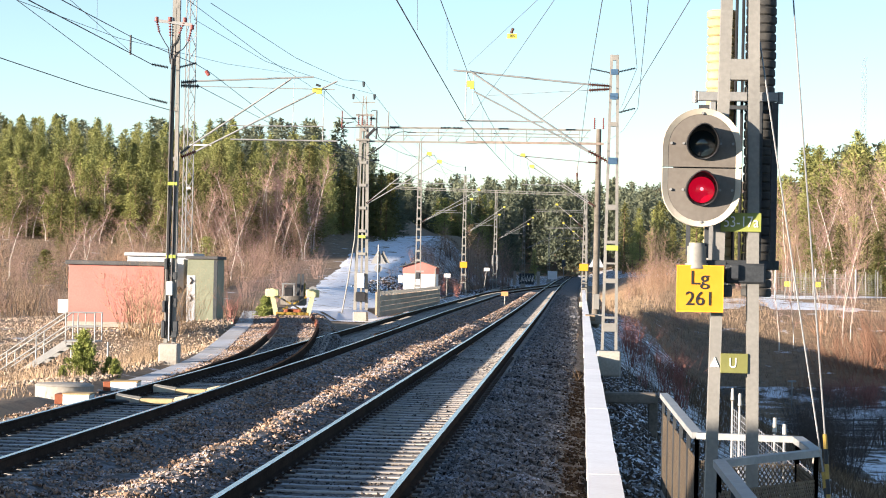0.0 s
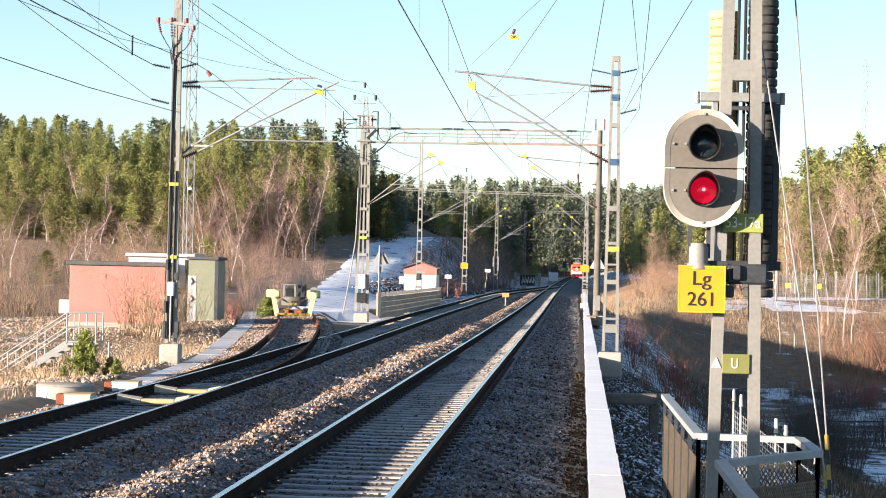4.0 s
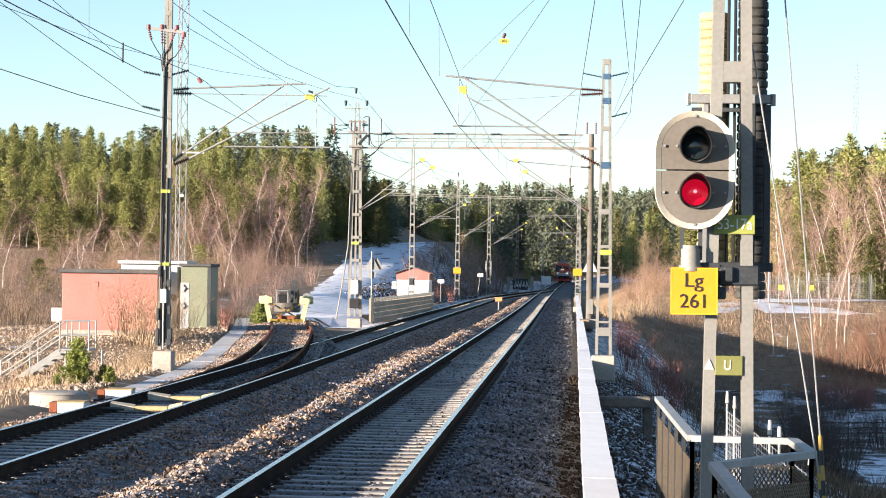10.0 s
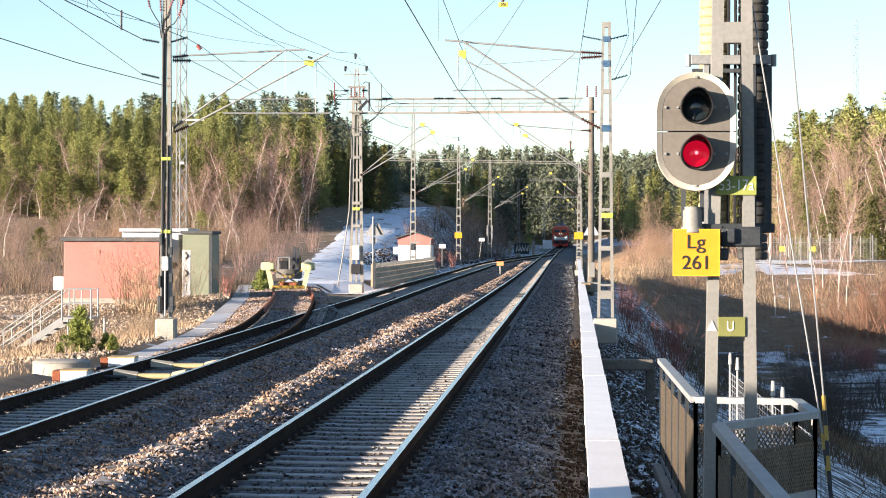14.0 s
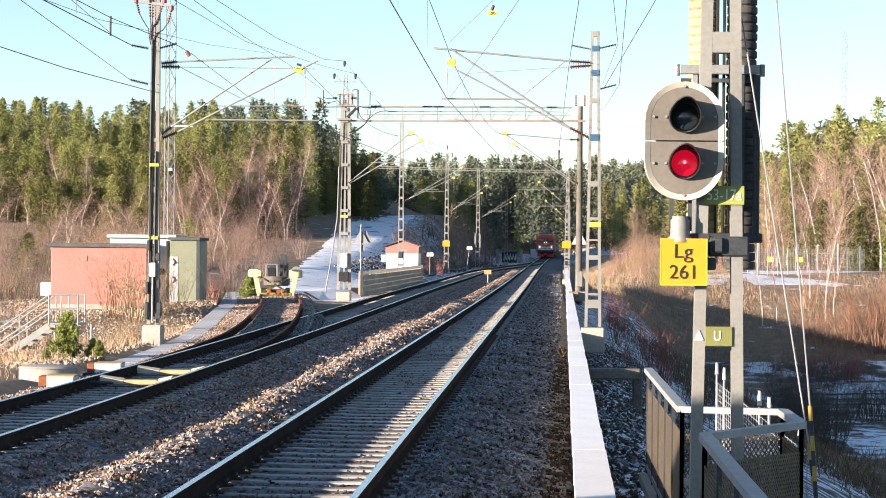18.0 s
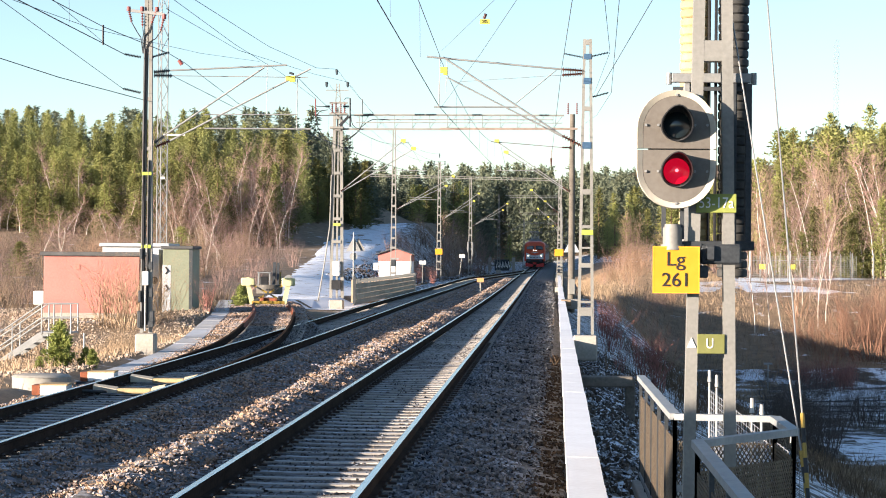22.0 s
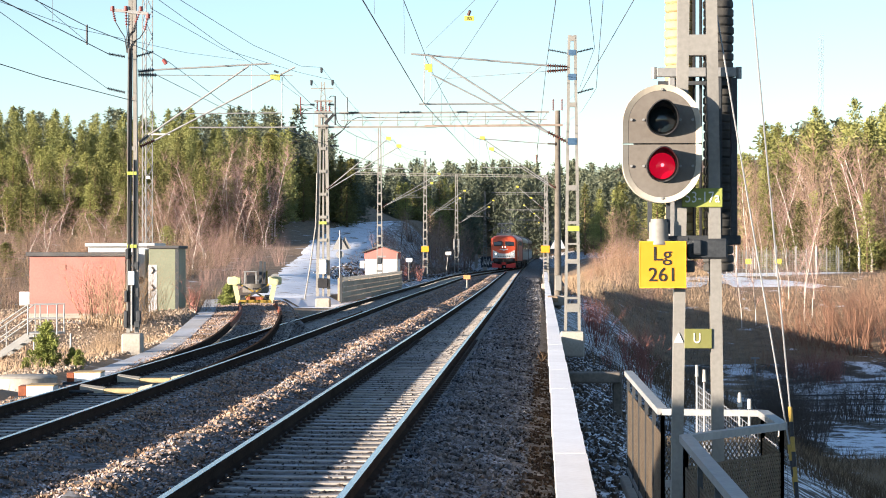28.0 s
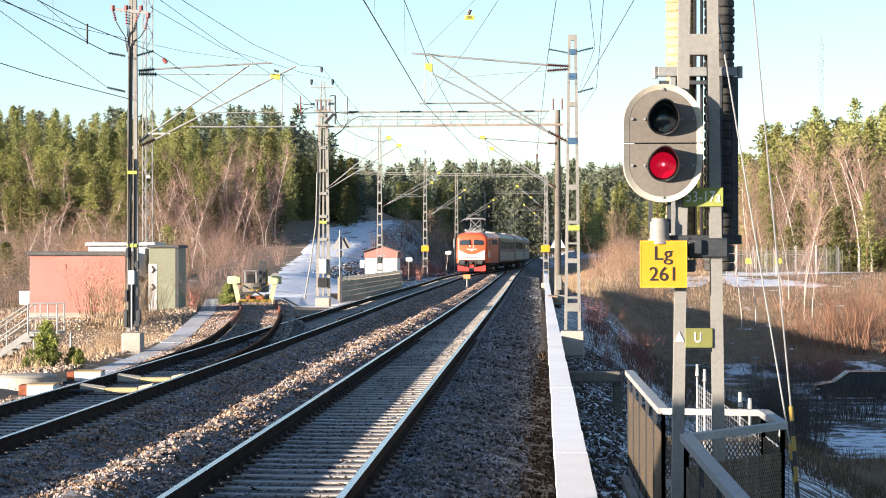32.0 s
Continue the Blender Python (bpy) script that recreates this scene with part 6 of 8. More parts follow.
def motor_car(label, paint, lit=False, van=False):
    """A car with its nose towards +x, standing on z = 0, rear bumper at x = 0."""
    t = thing("van" if van else "car", label, "van" if van else "car")
    L, W = (4.9, 1.9) if van else (4.3, 1.75)
    if van:
        hull = [(0.02, 0.34), (0.0, 0.95), (0.16, 1.62), (0.45, 1.70), (2.9, 1.70), (3.75, 1.10), (4.75, 0.92), (4.9, 0.62), (4.86, 0.32)]
        panes = [[(0.34, 1.08), (0.44, 1.54), (1.50, 1.58), (1.50, 1.08)], [(1.62, 1.08), (1.62, 1.58), (2.75, 1.56), (3.45, 1.08)]]
    else:
        hull = [(0.03, 0.32), (0.0, 0.75), (0.16, 0.98), (0.62, 1.42), (1.1, 1.50), (2.05, 1.47), (2.95, 1.00), (3.95, 0.84), (4.25, 0.66), (4.3, 0.36)]
        panes = [[(0.45, 1.00), (0.78, 1.36), (1.45, 1.42), (1.45, 1.00)], [(1.54, 1.00), (1.54, 1.42), (2.02, 1.39), (2.68, 1.00)]]
    part("body", Shape().prism(hull, Matrix.Translation((0, -W / 2, 0)), W), paint, t)
    for o in panes:
        for y in (-W / 2 - 0.012, W / 2 - 0.008):
            part("side_window", Shape().prism(o, Matrix.Translation((0, y, 0)), 0.02), M_WINDOW, t)
    part("sill", Shape().box(L / 2, 0, 0.30, L - 1.9, W + 0.03, 0.14, bev=0.03), M_BLACK, t, "black sill")
    for x in (0.82, L - 0.88):
        for y in (-W / 2 + 0.08, W / 2 - 0.08):
            wheel = part("wheel", Shape().tube([(x, y - 0.11, 0.31), (x, y + 0.11, 0.31)], 0.31, 18), M_TYRE, t, shade=True)
            part("rim", Shape().tube([(x, y - 0.118, 0.31), (x, y + 0.118, 0.31)], 0.19, 14), M_PALE, wheel, "pale wheel rim")
    for y in (-W / 2 + 0.14, W / 2 - 0.14):
        part("tail_light", Shape().box(0.05, y, 0.86, 0.16, 0.30, 0.17, bev=0.02), M_TAILLIGHT if lit else M_REDGLASS, t)
        part("headlight", Shape().box(L - 0.18, y, 0.70, 0.22, 0.30, 0.13, bev=0.02), M_HEADLAMP, t)
    part("bumper", Shape().box(0.0, 0, 0.46, 0.12, W - 0.1, 0.2, bev=0.03), M_BLACK, t)
    part("bumper", Shape().box(L - 0.02, 0, 0.42, 0.12, W - 0.1, 0.2, bev=0.03), M_BLACK, t)
    return t


M_DARKCAR = mat("dark_car_paint", (0.012, 0.013, 0.016), (0.03, 0.03, 0.035), 2, 0.25, 0.2, 0.0)
M_BLUECAR = mat("blue_car_paint", (0.012, 0.016, 0.075), (0.025, 0.03, 0.12), 2, 0.25, 0.2, 0.0)
M_REDCAR = mat("red_car_paint", (0.30, 0.015, 0.016), (0.40, 0.03, 0.03), 2, 0.25, 0.1, 0.0)
# each with the time at which its rear is at a place, its speed, and where it waits under the line
TRAFFIC = [
    (motor_car("dark car with a red tail light driving on the lower road", M_DARKCAR, True), 125.8, 16.8, 12.4, 8.8, 2.0),
    (motor_car("dark blue car driving on the lower road", M_BLUECAR), 125.8, 18.6, 12.1, 9.5, -4.0),
    (motor_car("red car driving on the lower road", M_REDCAR), 125.8, 29.8, 17.6, 8.8, -10.0),
    (motor_car("dark car driving along the gritted road", M_DARKCAR, True), 125.8, 30.6, 12.2, 9.3, -16.0),
    (motor_car("white car driving on the far lane", M_WHITE), 135.5, 30.0, 24.4, -12.2, 2.0),
    (motor_car("dark box-shaped van driving on the far lane", M_DARKCAR, van=True), 135.5, 32.0, 21.2, -11.4, -4.0),
]
lp = thing("lamp_post", "thin lamp post with a flat head by the lower road", "lamp post", pose(14.35, 150, ground_z(14.35, 150) - 0.1))
part("pole", Shape().tube([(0, 0, 0), (0, 0, 1.9)], 0.045, 8), M_STEEL, lp)
part("lamp_head", Shape().box(0, 0, 1.93, 0.55, 0.2, 0.12, bev=0.03), M_STEEL, lp)


# ---- train ----
M_ORANGE = mat("orange_paint", (0.56, 0.078, 0.032), (0.66, 0.11, 0.048), 1.2, 0.35, 0, 0.02, fine=12)
M_BAND = mat("pale_band", (0.55, 0.54, 0.52), (0.66, 0.65, 0.63), 1.2, 0.4, 0, 0.02)
M_PLOUGH = mat("red_plough", (0.48, 0.035, 0.03), (0.60, 0.06, 0.05), 2, 0.5, 0, 0.03)
M_ROOF = mat("train_roof", (0.24, 0.24, 0.24), (0.38, 0.38, 0.37), 1.5, 0.6, 0.1, 0.05)
M_COACH = mat("coach_brown", (0.13, 0.075, 0.06), (0.20, 0.12, 0.10), 1.0, 0.4, 0, 0.03)
M_COACHGREY = mat("coach_grey", (0.32, 0.30, 0.28), (0.42, 0.40, 0.37), 1.0, 0.45, 0, 0.03)
M_UNDER = mat("underframe", (0.02, 0.018, 0.016), (0.06, 0.05, 0.042), 3, 0.8, 0, 0.1)
M_HEADLIGHT = glow("headlight", (1.0, 0.93, 0.78), 2.2)
CARS = []


def section(w, h0, h1, r, n=6):
    """Outline of a car body: straight sides and a rounded roof."""
    pts = [(-w / 2, h0), (w / 2, h0), (w / 2, h1 - r * 0.62)]
    for i in range(1, n + 1):
        a = math.pi / 2 * i / n
        pts.append((w / 2 - r + r * math.cos(a), h1 - r * 0.62 + r * 0.62 * math.sin(a)))
    for i in range(n):
        a = math.pi / 2 * (1 - i / n)
        pts.append((-w / 2 + r - r * math.cos(a), h1 - r * 0.62 + r * 0.62 * math.sin(a)))
    pts.append((-w / 2, h1 - r * 0.62))
    return pts


def loft(sections):
    """Joins outlines (lists of (x, z)) set at y into one skin with end caps."""
    s, n = Shape(), len(sections[0][1])
    pts = [(x, y, z) for y, o in sections for x, z in o]
    f = [(i * n + k, i * n + (k + 1) % n, (i + 1) * n + (k + 1) % n, (i + 1) * n + k) for i in range(len(sections) - 1) for k in range(n)]
    f += [tuple(range(n)), tuple((len(sections) - 1) * n + k for k in range(n))]
    return s.add(pts, f)


def bogie(parent, y, wheels=2):
    b = part("bogie", Shape().box(-1.0, y, 0.55, 0.16, 3.0, 0.34, bev=0.04).box(1.0, y, 0.55, 0.16, 3.0, 0.34, bev=0.04).box(0, y, 0.6, 2.0, 0.5, 0.3, bev=0.03), M_UNDER, parent)
    for k in range(wheels):
        yy = y + (k - (wheels - 1) / 2) * 1.9
        for sx in (-0.75, 0.75):
            part("wheel", Shape().tube([(sx - 0.065, yy, 0.47), (sx + 0.065, yy, 0.47)], 0.47, 20), M_UNDER, b, shade=True)


def locomotive():
    """The nose points to -y; the origin lies under the middle of the body."""
    L = 15.2
    t = thing("locomotive", "orange-red electric locomotive with a pale chevron band", "locomotive")
    y0 = -L / 2
    full = section(3.16, 0.95, 3.98, 0.95)

    def shrink(k, lift, drop=0.0, low=0.0):
        return [(x * k, lift + (z - lift) * (1 - drop) if z > lift else z + low) for x, z in full]
    secs = [(y0, shrink(0.80, 2.0, 0.19)), (y0 + 0.05, shrink(0.88, 2.0, 0.145)), (y0 + 0.18, shrink(0.945, 2.0, 0.09)), (y0 + 0.5, shrink(0.98, 2.0, 0.04)), (y0 + 1.0, shrink(0.99, 2.0, 0.012)), (y0 + 1.6, full), (-y0 - 1.1, full), (-y0 - 0.3, shrink(0.95, 2.0, 0.05)), (-y0, shrink(0.84, 2.0, 0.12))]
    part("body", loft(secs), M_ORANGE, t, shade=True)
    part("roof_cover", loft([(y0 + 1.5, section(2.3, 3.62, 4.02, 0.7)), (-y0 - 1.5, section(2.3, 3.62, 4.02, 0.7))]), M_ROOF, t, "light grey roof", True)
    # front windows, band, lights
    for s in (-1, 1):
        m = Matrix.Translation((s * 0.70, y0 - 0.01, 2.97)) @ Matrix.Rotation(radians(s * 9), 4, "Z") @ Matrix.Rotation(radians(s * 2), 4, "Y") @ Matrix.Rotation(radians(-6), 4, "X")
        w = part("front_window", Shape().box(0, 0, 0, 1.0, 0.20, 0.44, bev=0.05, m=m), M_WINDOW, t, "dark front window")
        part("window_frame", Shape().box(0, 0, 0, 1.10, 0.19, 0.54, bev=0.06, m=m @ Matrix.Translation((0, 0.01, 0))), M_DARKSTEEL, t)
        chev = Shape()
        chev.prism([(s * 0.01, 1.80), (s * 0.5, 1.84), (s * 1.0, 2.10), (s * 1.30, 2.22), (s * 1.30, 1.9), (s * 1.30, 1.30), (s * 0.01, 1.28)][::s], Matrix.Translation((0, y0 - 0.035, 0)), 0.05)
        part("pale_band", chev, M_BAND, t, "pale chevron band")
        part("side_band", Shape().box(s * 1.582, y0 + 2.4, 1.78, 0.012, 3.2, 0.62), M_BAND, t, "pale band")
        lamp = part("lower_lamp", Shape().tube([(s * 0.98, y0 + 0.02, 1.78), (s * 0.98, y0 - 0.07, 1.78)], 0.13, 16), M_BLACK, t)
        part("lamp_glass", Shape().tube([(s * 0.98, y0 - 0.07, 1.78), (s * 0.98, y0 - 0.085, 1.78)], 0.085, 16), M_HEADLIGHT, lamp, "lit headlight")
        lamp = part("upper_lamp", Shape().tube([(s * 0.17, y0 + 0.06, 2.58), (s * 0.17, y0 - 0.06, 2.58)], 0.10, 16), M_ORANGE, t)
        part("lamp_glass", Shape().tube([(s * 0.17, y0 - 0.06, 2.58), (s * 0.17, y0 - 0.075, 2.58)], 0.055, 16), M_HEADLIGHT, lamp, "lit headlight")
        buf = part("buffer", Shape().tube([(s * 0.875, y0 + 0.1, 1.06), (s * 0.875, y0 - 0.38, 1.06)], 0.11, 14), M_UNDER, t, shade=True)
        part("buffer_plate", Shape().tube([(s * 0.875, y0 - 0.38, 1.06), (s * 0.875, y0 - 0.44, 1.06)], 0.24, 18), M_DARKSTEEL, buf)
        part("plough", Shape().prism([(s * 0.25, 0.14), (s * 1.38, 0.14), (s * 1.40, 0.72), (s * 0.28, 0.50)][::s], Matrix.Translation((0, y0 - 0.22, 0)), 0.12), M_PLOUGH, t, "red plough blade")
        part("side_grille", Shape().box(s * 1.585, 1.0, 3.05, 0.02, 7.0, 0.5), M_DARKSTEEL, t)
        part("cab_window", Shape().box(s * 1.58, y0 + 2.0, 2.95, 0.03, 0.8, 0.62, bev=0.01), M_WINDOW, t)
        part("cab_door", Shape().box(s * 1.584, y0 + 3.2, 2.2, 0.02, 0.72, 2.0), M_COACH, t)
        part("skirt", Shape().box(s * 1.36, 0, 0.82, 0.1, 9.0, 0.3, bev=0.02), M_UNDER, t)
    part("nose_emblem", Shape().prism([(-0.50, 2.31), (-0.12, 2.20), (0, 2.12), (0.12, 2.20), (0.50, 2.31), (0.50, 2.35), (0, 2.33), (-0.50, 2.35)], Matrix.Translation((0, y0 - 0.03, 0)), 0.04), M_BAND, t, "pale winged shape")
    marks = Shape()
    for i in range(7):
        marks.box(-0.66 + i * 0.22, y0 - 0.05, 1.50, 0.12, 0.02, 0.12)
    part("lettering_bars", marks, M_DARKSTEEL, t)
    part("front_beam", Shape().box(0, y0 - 0.02, 1.02, 2.6, 0.3, 0.42, bev=0.03).box(0, y0 - 0.2, 0.95, 0.2, 0.4, 0.25, bev=0.03).tube([(-0.4, y0 - 0.2, 1.0), (-0.38, y0 - 0.3, 0.55)], 0.04, 6).tube([(0.4, y0 - 0.2, 1.0), (0.38, y0 - 0.3, 0.55)], 0.04, 6), M_UNDER, t)
    part("number_box", Shape().box(0, y0 - 0.12, 0.62, 0.5, 0.1, 0.3, bev=0.02), M_PLOUGH, t)
    part("underframe", Shape().box(0, 0, 0.85, 2.5, 13.6, 0.3, bev=0.03).box(0, 0, 0.55, 2.2, 3.0, 0.5, bev=0.04), M_UNDER, t)
    bogie(t, -4.2)
    bogie(t, 4.2)
    pan = part("pantograph", Shape().tube([(-0.55, -3.6, 4.2), (-0.5, -2.7, 4.75), (-0.5, -3.2, 5.35)], 0.07, 6).tube([(0.55, -3.6, 4.2), (0.5, -2.7, 4.75), (0.5, -3.2, 5.35)], 0.07, 6).tube([(-0.55, -1.8, 4.2), (0.5, -2.7, 4.75)], 0.06, 6).tube([(0.55, -1.8, 4.2), (-0.5, -2.7, 4.75)], 0.045, 6).tube([(-0.5, -3.4, 4.3), (0.5, -3.2, 5.3)], 0.04, 6).tube([(0.5, -3.4, 4.3), (-0.5, -3.2, 5.3)], 0.04, 6), M_STEEL, t)
    part("contact_bow", Shape().tube([(-1.0, -3.2, 5.26), (-0.7, -3.2, 5.40), (0.7, -3.2, 5.40), (1.0, -3.2, 5.26)], 0.085, 6), M_STEEL, pan)
    gear = Shape()
    for i in range(7):
        gear.tube([(-0.9 + 0.3 * i, -4.4 + (i % 3) * 1.1, 4.0), (-0.9 + 0.3 * i, -4.4 + (i % 3) * 1.1, 4.32)], 0.07, 8)
    gear.box(0, -4.9, 4.15, 1.6, 0.6, 0.22, bev=0.03).tube([(-1.0, -5.3, 4.1), (-1.0, -1.0, 4.25)], 0.03, 6).tube([(1.0, -5.3, 4.1), (1.0, -1.0, 4.25)], 0.03, 6).tube([(-1, -5.3, 4.22), (1, -5.3, 4.22)], 0.03, 6)
    part("roof_gear", gear, M_STEEL, t)
    return t, L


def coach(L=23.6):
    t = thing("railway_coach", "brown and grey passenger coach with a row of dark windows", "railway coach", group="coaches of the train")
    o = section(3.0, 0.95, 3.95, 0.9)
    part("body", loft([(-L / 2, o), (L / 2, o)]), M_COACH, t, shade=True)
    part("roof_cover", loft([(-L / 2 + 0.02, section(2.86, 3.55, 4.0, 1.0)), (L / 2 - 0.02, section(2.86, 3.55, 4.0, 1.0))]), M_ROOF, t, "grey roof", True)
    for s in (-1, 1):
        part("lower_panel", Shape().box(s * 1.503, 0, 1.55, 0.02, L - 0.4, 0.95), M_COACHGREY, t, "grey lower panel")
        for i in range(9):
            w = part("window", Shape().box(s * 1.508, -L / 2 + 2.6 + i * (L - 5.2) / 8, 2.72, 0.03, 1.35, 0.8, bev=0.01), M_WINDOW, t)
        for yy in (-L / 2 + 0.8, L / 2 - 0.8):
            part("door", Shape().box(s * 1.506, yy, 2.15, 0.03, 0.8, 2.1, bev=0.01), M_COACH, t)
    part("underframe", Shape().box(0, 0, 0.85, 2.4, L - 0.6, 0.25).box(0, 1.0, 0.6, 2.2, 5.0, 0.4, bev=0.03), M_UNDER, t)
    part("gangway", Shape().box(0, -L / 2 - 0.3, 2.2, 1.3, 0.6, 2.3, bev=0.05), M_BLACK, t)
    vents = Shape()
    for i in range(5):
        vents.box(0, -L / 2 + 3 + i * 4, 4.08, 0.5, 0.5, 0.16, bev=0.03)
    part("roof_vents", vents, M_ROOF, t)
    bogie(t, -L / 2 + 3.2)
    bogie(t, L / 2 - 3.2)
    return t, L


loco, LL = locomotive()
CARS.append((loco, LL / 2, 4.2))
first, CL = coach()
CARS.append((first, LL + 0.9 + CL / 2, 7.5))
for i in (1, 2):
    c = copy_thing(first, Matrix.Identity(4))
    CARS.append((c, LL + 0.9 + CL / 2 + i * (CL + 0.7), 7.5))


# ---- sleepers and fastenings ----
SL = [(-1.25, -0.02), (-1.22, 0.0), (-0.5, 0.0), (-0.3, -0.006), (0.3, -0.006), (0.5, 0.0), (1.22, 0.0), (1.25, -0.02)]
sl = Shape()
for x, z in SL:
    sl.add([(x, -0.13, z - 0.18), (x, -0.085, z), (x, 0.085, z), (x, 0.13, z - 0.18)], [])
sl.f = [(i * 4 + k, i * 4 + (k + 1) % 4, (i + 1) * 4 + (k + 1) % 4, (i + 1) * 4 + k) for i in range(len(SL) - 1) for k in range(4)] + [(0, 1, 2, 3), (31, 30, 29, 28)]
SLEEPER = sl.mesh("sleeper", M_SLEEPER)
M_CLIP = mat("clip_steel", (0.03, 0.024, 0.02), (0.07, 0.05, 0.04), 6, 0.7, 0.3, 0.1)
cl = Shape().tube([(0.0, -0.05, 0.01), (0.03, -0.05, 0.05), (0.035, 0.0, 0.065), (0.03, 0.05, 0.05), (0.0, 0.05, 0.01)], 0.014, 5).box(0.05, 0, 0.012, 0.09, 0.12, 0.03)
CLIP = cl.mesh("rail_clip", M_CLIP)
PITCH = 0.62


def lay(track, fx, fz, ya, yb, clips_to, joined_to):
    y = ya
    n = 0
    rr = random.Random(3)
    verts, faces = [], []
    while y < joined_to:
        dx = fx(y + 0.5) - fx(y - 0.5)
        m = Matrix.Translation((fx(y), y + rr.uniform(-0.012, 0.012), fz(y) - 0.185)) @ Matrix.Rotation(-math.atan(dx), 4, "Z")
        if 16 <= y < yb:
            s = part("sleeper", SLEEPER, M_SLEEPER, track, at=m)
            if y < clips_to:
                for o in (-GAUGE / 2, GAUGE / 2):
                    for q in (-1, 1):
                        part("rail_clip", CLIP, M_CLIP, s, at=Matrix.Translation((o + q * 0.07, 0, 0.0)) @ Matrix.Rotation(0 if q > 0 else math.pi, 4, "Z"))
        else:
            k = len(verts)
            verts += [tuple(m @ Vector(v)) for v in sl.v]
            faces += [tuple(i + k for i in f) for f in sl.f]
        y += PITCH
    tagged(part("sleeper_rest", quads("sleeper_rest", verts, faces, M_SLEEPER), M_SLEEPER, track), kind="stuff")


lay(track_main, main_x, rail_z, -23.68, 150, 62, 330)
lay(track_left, left_x, left_z, -23.88, 130, 62, 318)
lay(track_siding, siding_x, lambda y: siding_z(y) - 0.004, 66.0, 98, 60, 98.5)
part("check_rail", Shape().sweep(RAIL, [(-6.90, 82, left_z(82)), (-6.83, 84, left_z(84)), (-6.83, 92, left_z(92)), (-6.90, 94, left_z(94))]), M_RAIL, track_left)

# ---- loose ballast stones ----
# warm base colour carries some of the sunlight on the middle heap
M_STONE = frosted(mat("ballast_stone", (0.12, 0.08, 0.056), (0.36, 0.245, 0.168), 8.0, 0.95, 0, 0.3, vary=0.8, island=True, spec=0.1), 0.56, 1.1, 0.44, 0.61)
# same ballast on the right, frosted, and greyed and darkened for shade
M_STONEFROST = frosted(mat("shaded_frosty_stone", (0.032, 0.030, 0.029), (0.155, 0.143, 0.134), 8.0, 0.95, 0, 0.3, vary=0.85, island=True, spec=0.05), 0.43, 1.3, 0.38, 0.64)
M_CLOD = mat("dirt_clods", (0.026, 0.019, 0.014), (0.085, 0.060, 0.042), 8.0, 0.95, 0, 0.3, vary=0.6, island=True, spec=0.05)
# stones in the track, darkened to match its shaded bed
M_DARKSTONE = frosted(mat("shaded_stone", (0.022, 0.017, 0.014), (0.10, 0.076, 0.057), 8.0, 0.95, 0, 0.3, vary=0.8, island=True), 0.35, 1.5, 0.46, 0.62)


def stones(seed, n, xs, ys, size, zfun, name="ballast_stones", material=None):
    g = np.random.default_rng(seed)
    ny = g.uniform(0, 1, n) ** 1.25
    y = ys[0] + (ys[1] - ys[0]) * ny
    x = np.array([xs[0](v) + (xs[1](v) - xs[0](v)) * u for v, u in zip(y, g.uniform(0, 1, n))])
    z = np.array([zfun(a, b) for a, b in zip(x, y)])
    r = g.uniform(size[0], size[1], n)
    base = np.array([(1, 0, 0), (-1, 0, 0), (0, 1, 0), (0, -1, 0), (0, 0, 1), (0, 0, -1)], dtype=float)
    tri = np.array([(0, 2, 4), (2, 1, 4), (1, 3, 4), (3, 0, 4), (2, 0, 5), (1, 2, 5), (3, 1, 5), (0, 3, 5)])
    q = g.normal(0, 1, (n, 4))
    q /= np.linalg.norm(q, axis=1, keepdims=True)
    w, a, b, c = q.T
    rot = np.stack([np.stack([1 - 2 * (b * b + c * c), 2 * (a * b - c * w), 2 * (a * c + b * w)], -1), np.stack([2 * (a * b + c * w), 1 - 2 * (a * a + c * c), 2 * (b * c - a * w)], -1), np.stack([2 * (a * c - b * w), 2 * (b * c + a * w), 1 - 2 * (a * a + b * b)], -1)], 1)
    shape = base[None] * (g.uniform(0.55, 1.15, (n, 6, 1))) * np.stack([np.ones(n), g.uniform(0.6, 1, n), g.uniform(0.5, 0.85, n)], -1)[:, None, :]
    v = np.einsum("nij,nkj->nki", rot, shape) * r[:, None, None]
    v += np.stack([x, y, z + r * 0.15], -1)[:, None, :]
    f = (tri[None] + (np.arange(n) * 6)[:, None, None]).reshape(-1, 3)
    ob = new(name, quads(name, v.reshape(-1, 3), f, material or M_STONE))
    return tagged(ob, "loose grey-brown ballast stones around the tracks", "ballast", kind="stuff")


def heap(x, y):
    k = 0.008 if abs(x - main_x(y)) < 1.3 or abs(x - left_x(y)) < 1.3 else 0.055
    return bed_z(x, y) + k * (noise.noise((x * 3, y * 3, 0)) + noise.noise((x * 0.9, y * 0.5, 7)))


stones(1, 19000, (lambda y: left_x(y) + 1.0, lambda y: main_x(y) - 1.15), (18, 48), (0.020, 0.046), heap)
stones(2, 14000, (lambda y: left_x(y) + 1.0, lambda y: main_x(y) - 1.15), (48, 150), (0.035, 0.06), heap)
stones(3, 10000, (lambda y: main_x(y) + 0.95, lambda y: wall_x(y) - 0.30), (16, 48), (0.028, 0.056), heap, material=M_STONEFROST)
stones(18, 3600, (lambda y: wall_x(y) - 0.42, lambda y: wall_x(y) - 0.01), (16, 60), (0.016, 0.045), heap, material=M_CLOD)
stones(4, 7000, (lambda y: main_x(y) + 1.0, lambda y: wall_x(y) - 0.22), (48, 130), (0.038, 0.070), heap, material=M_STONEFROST)
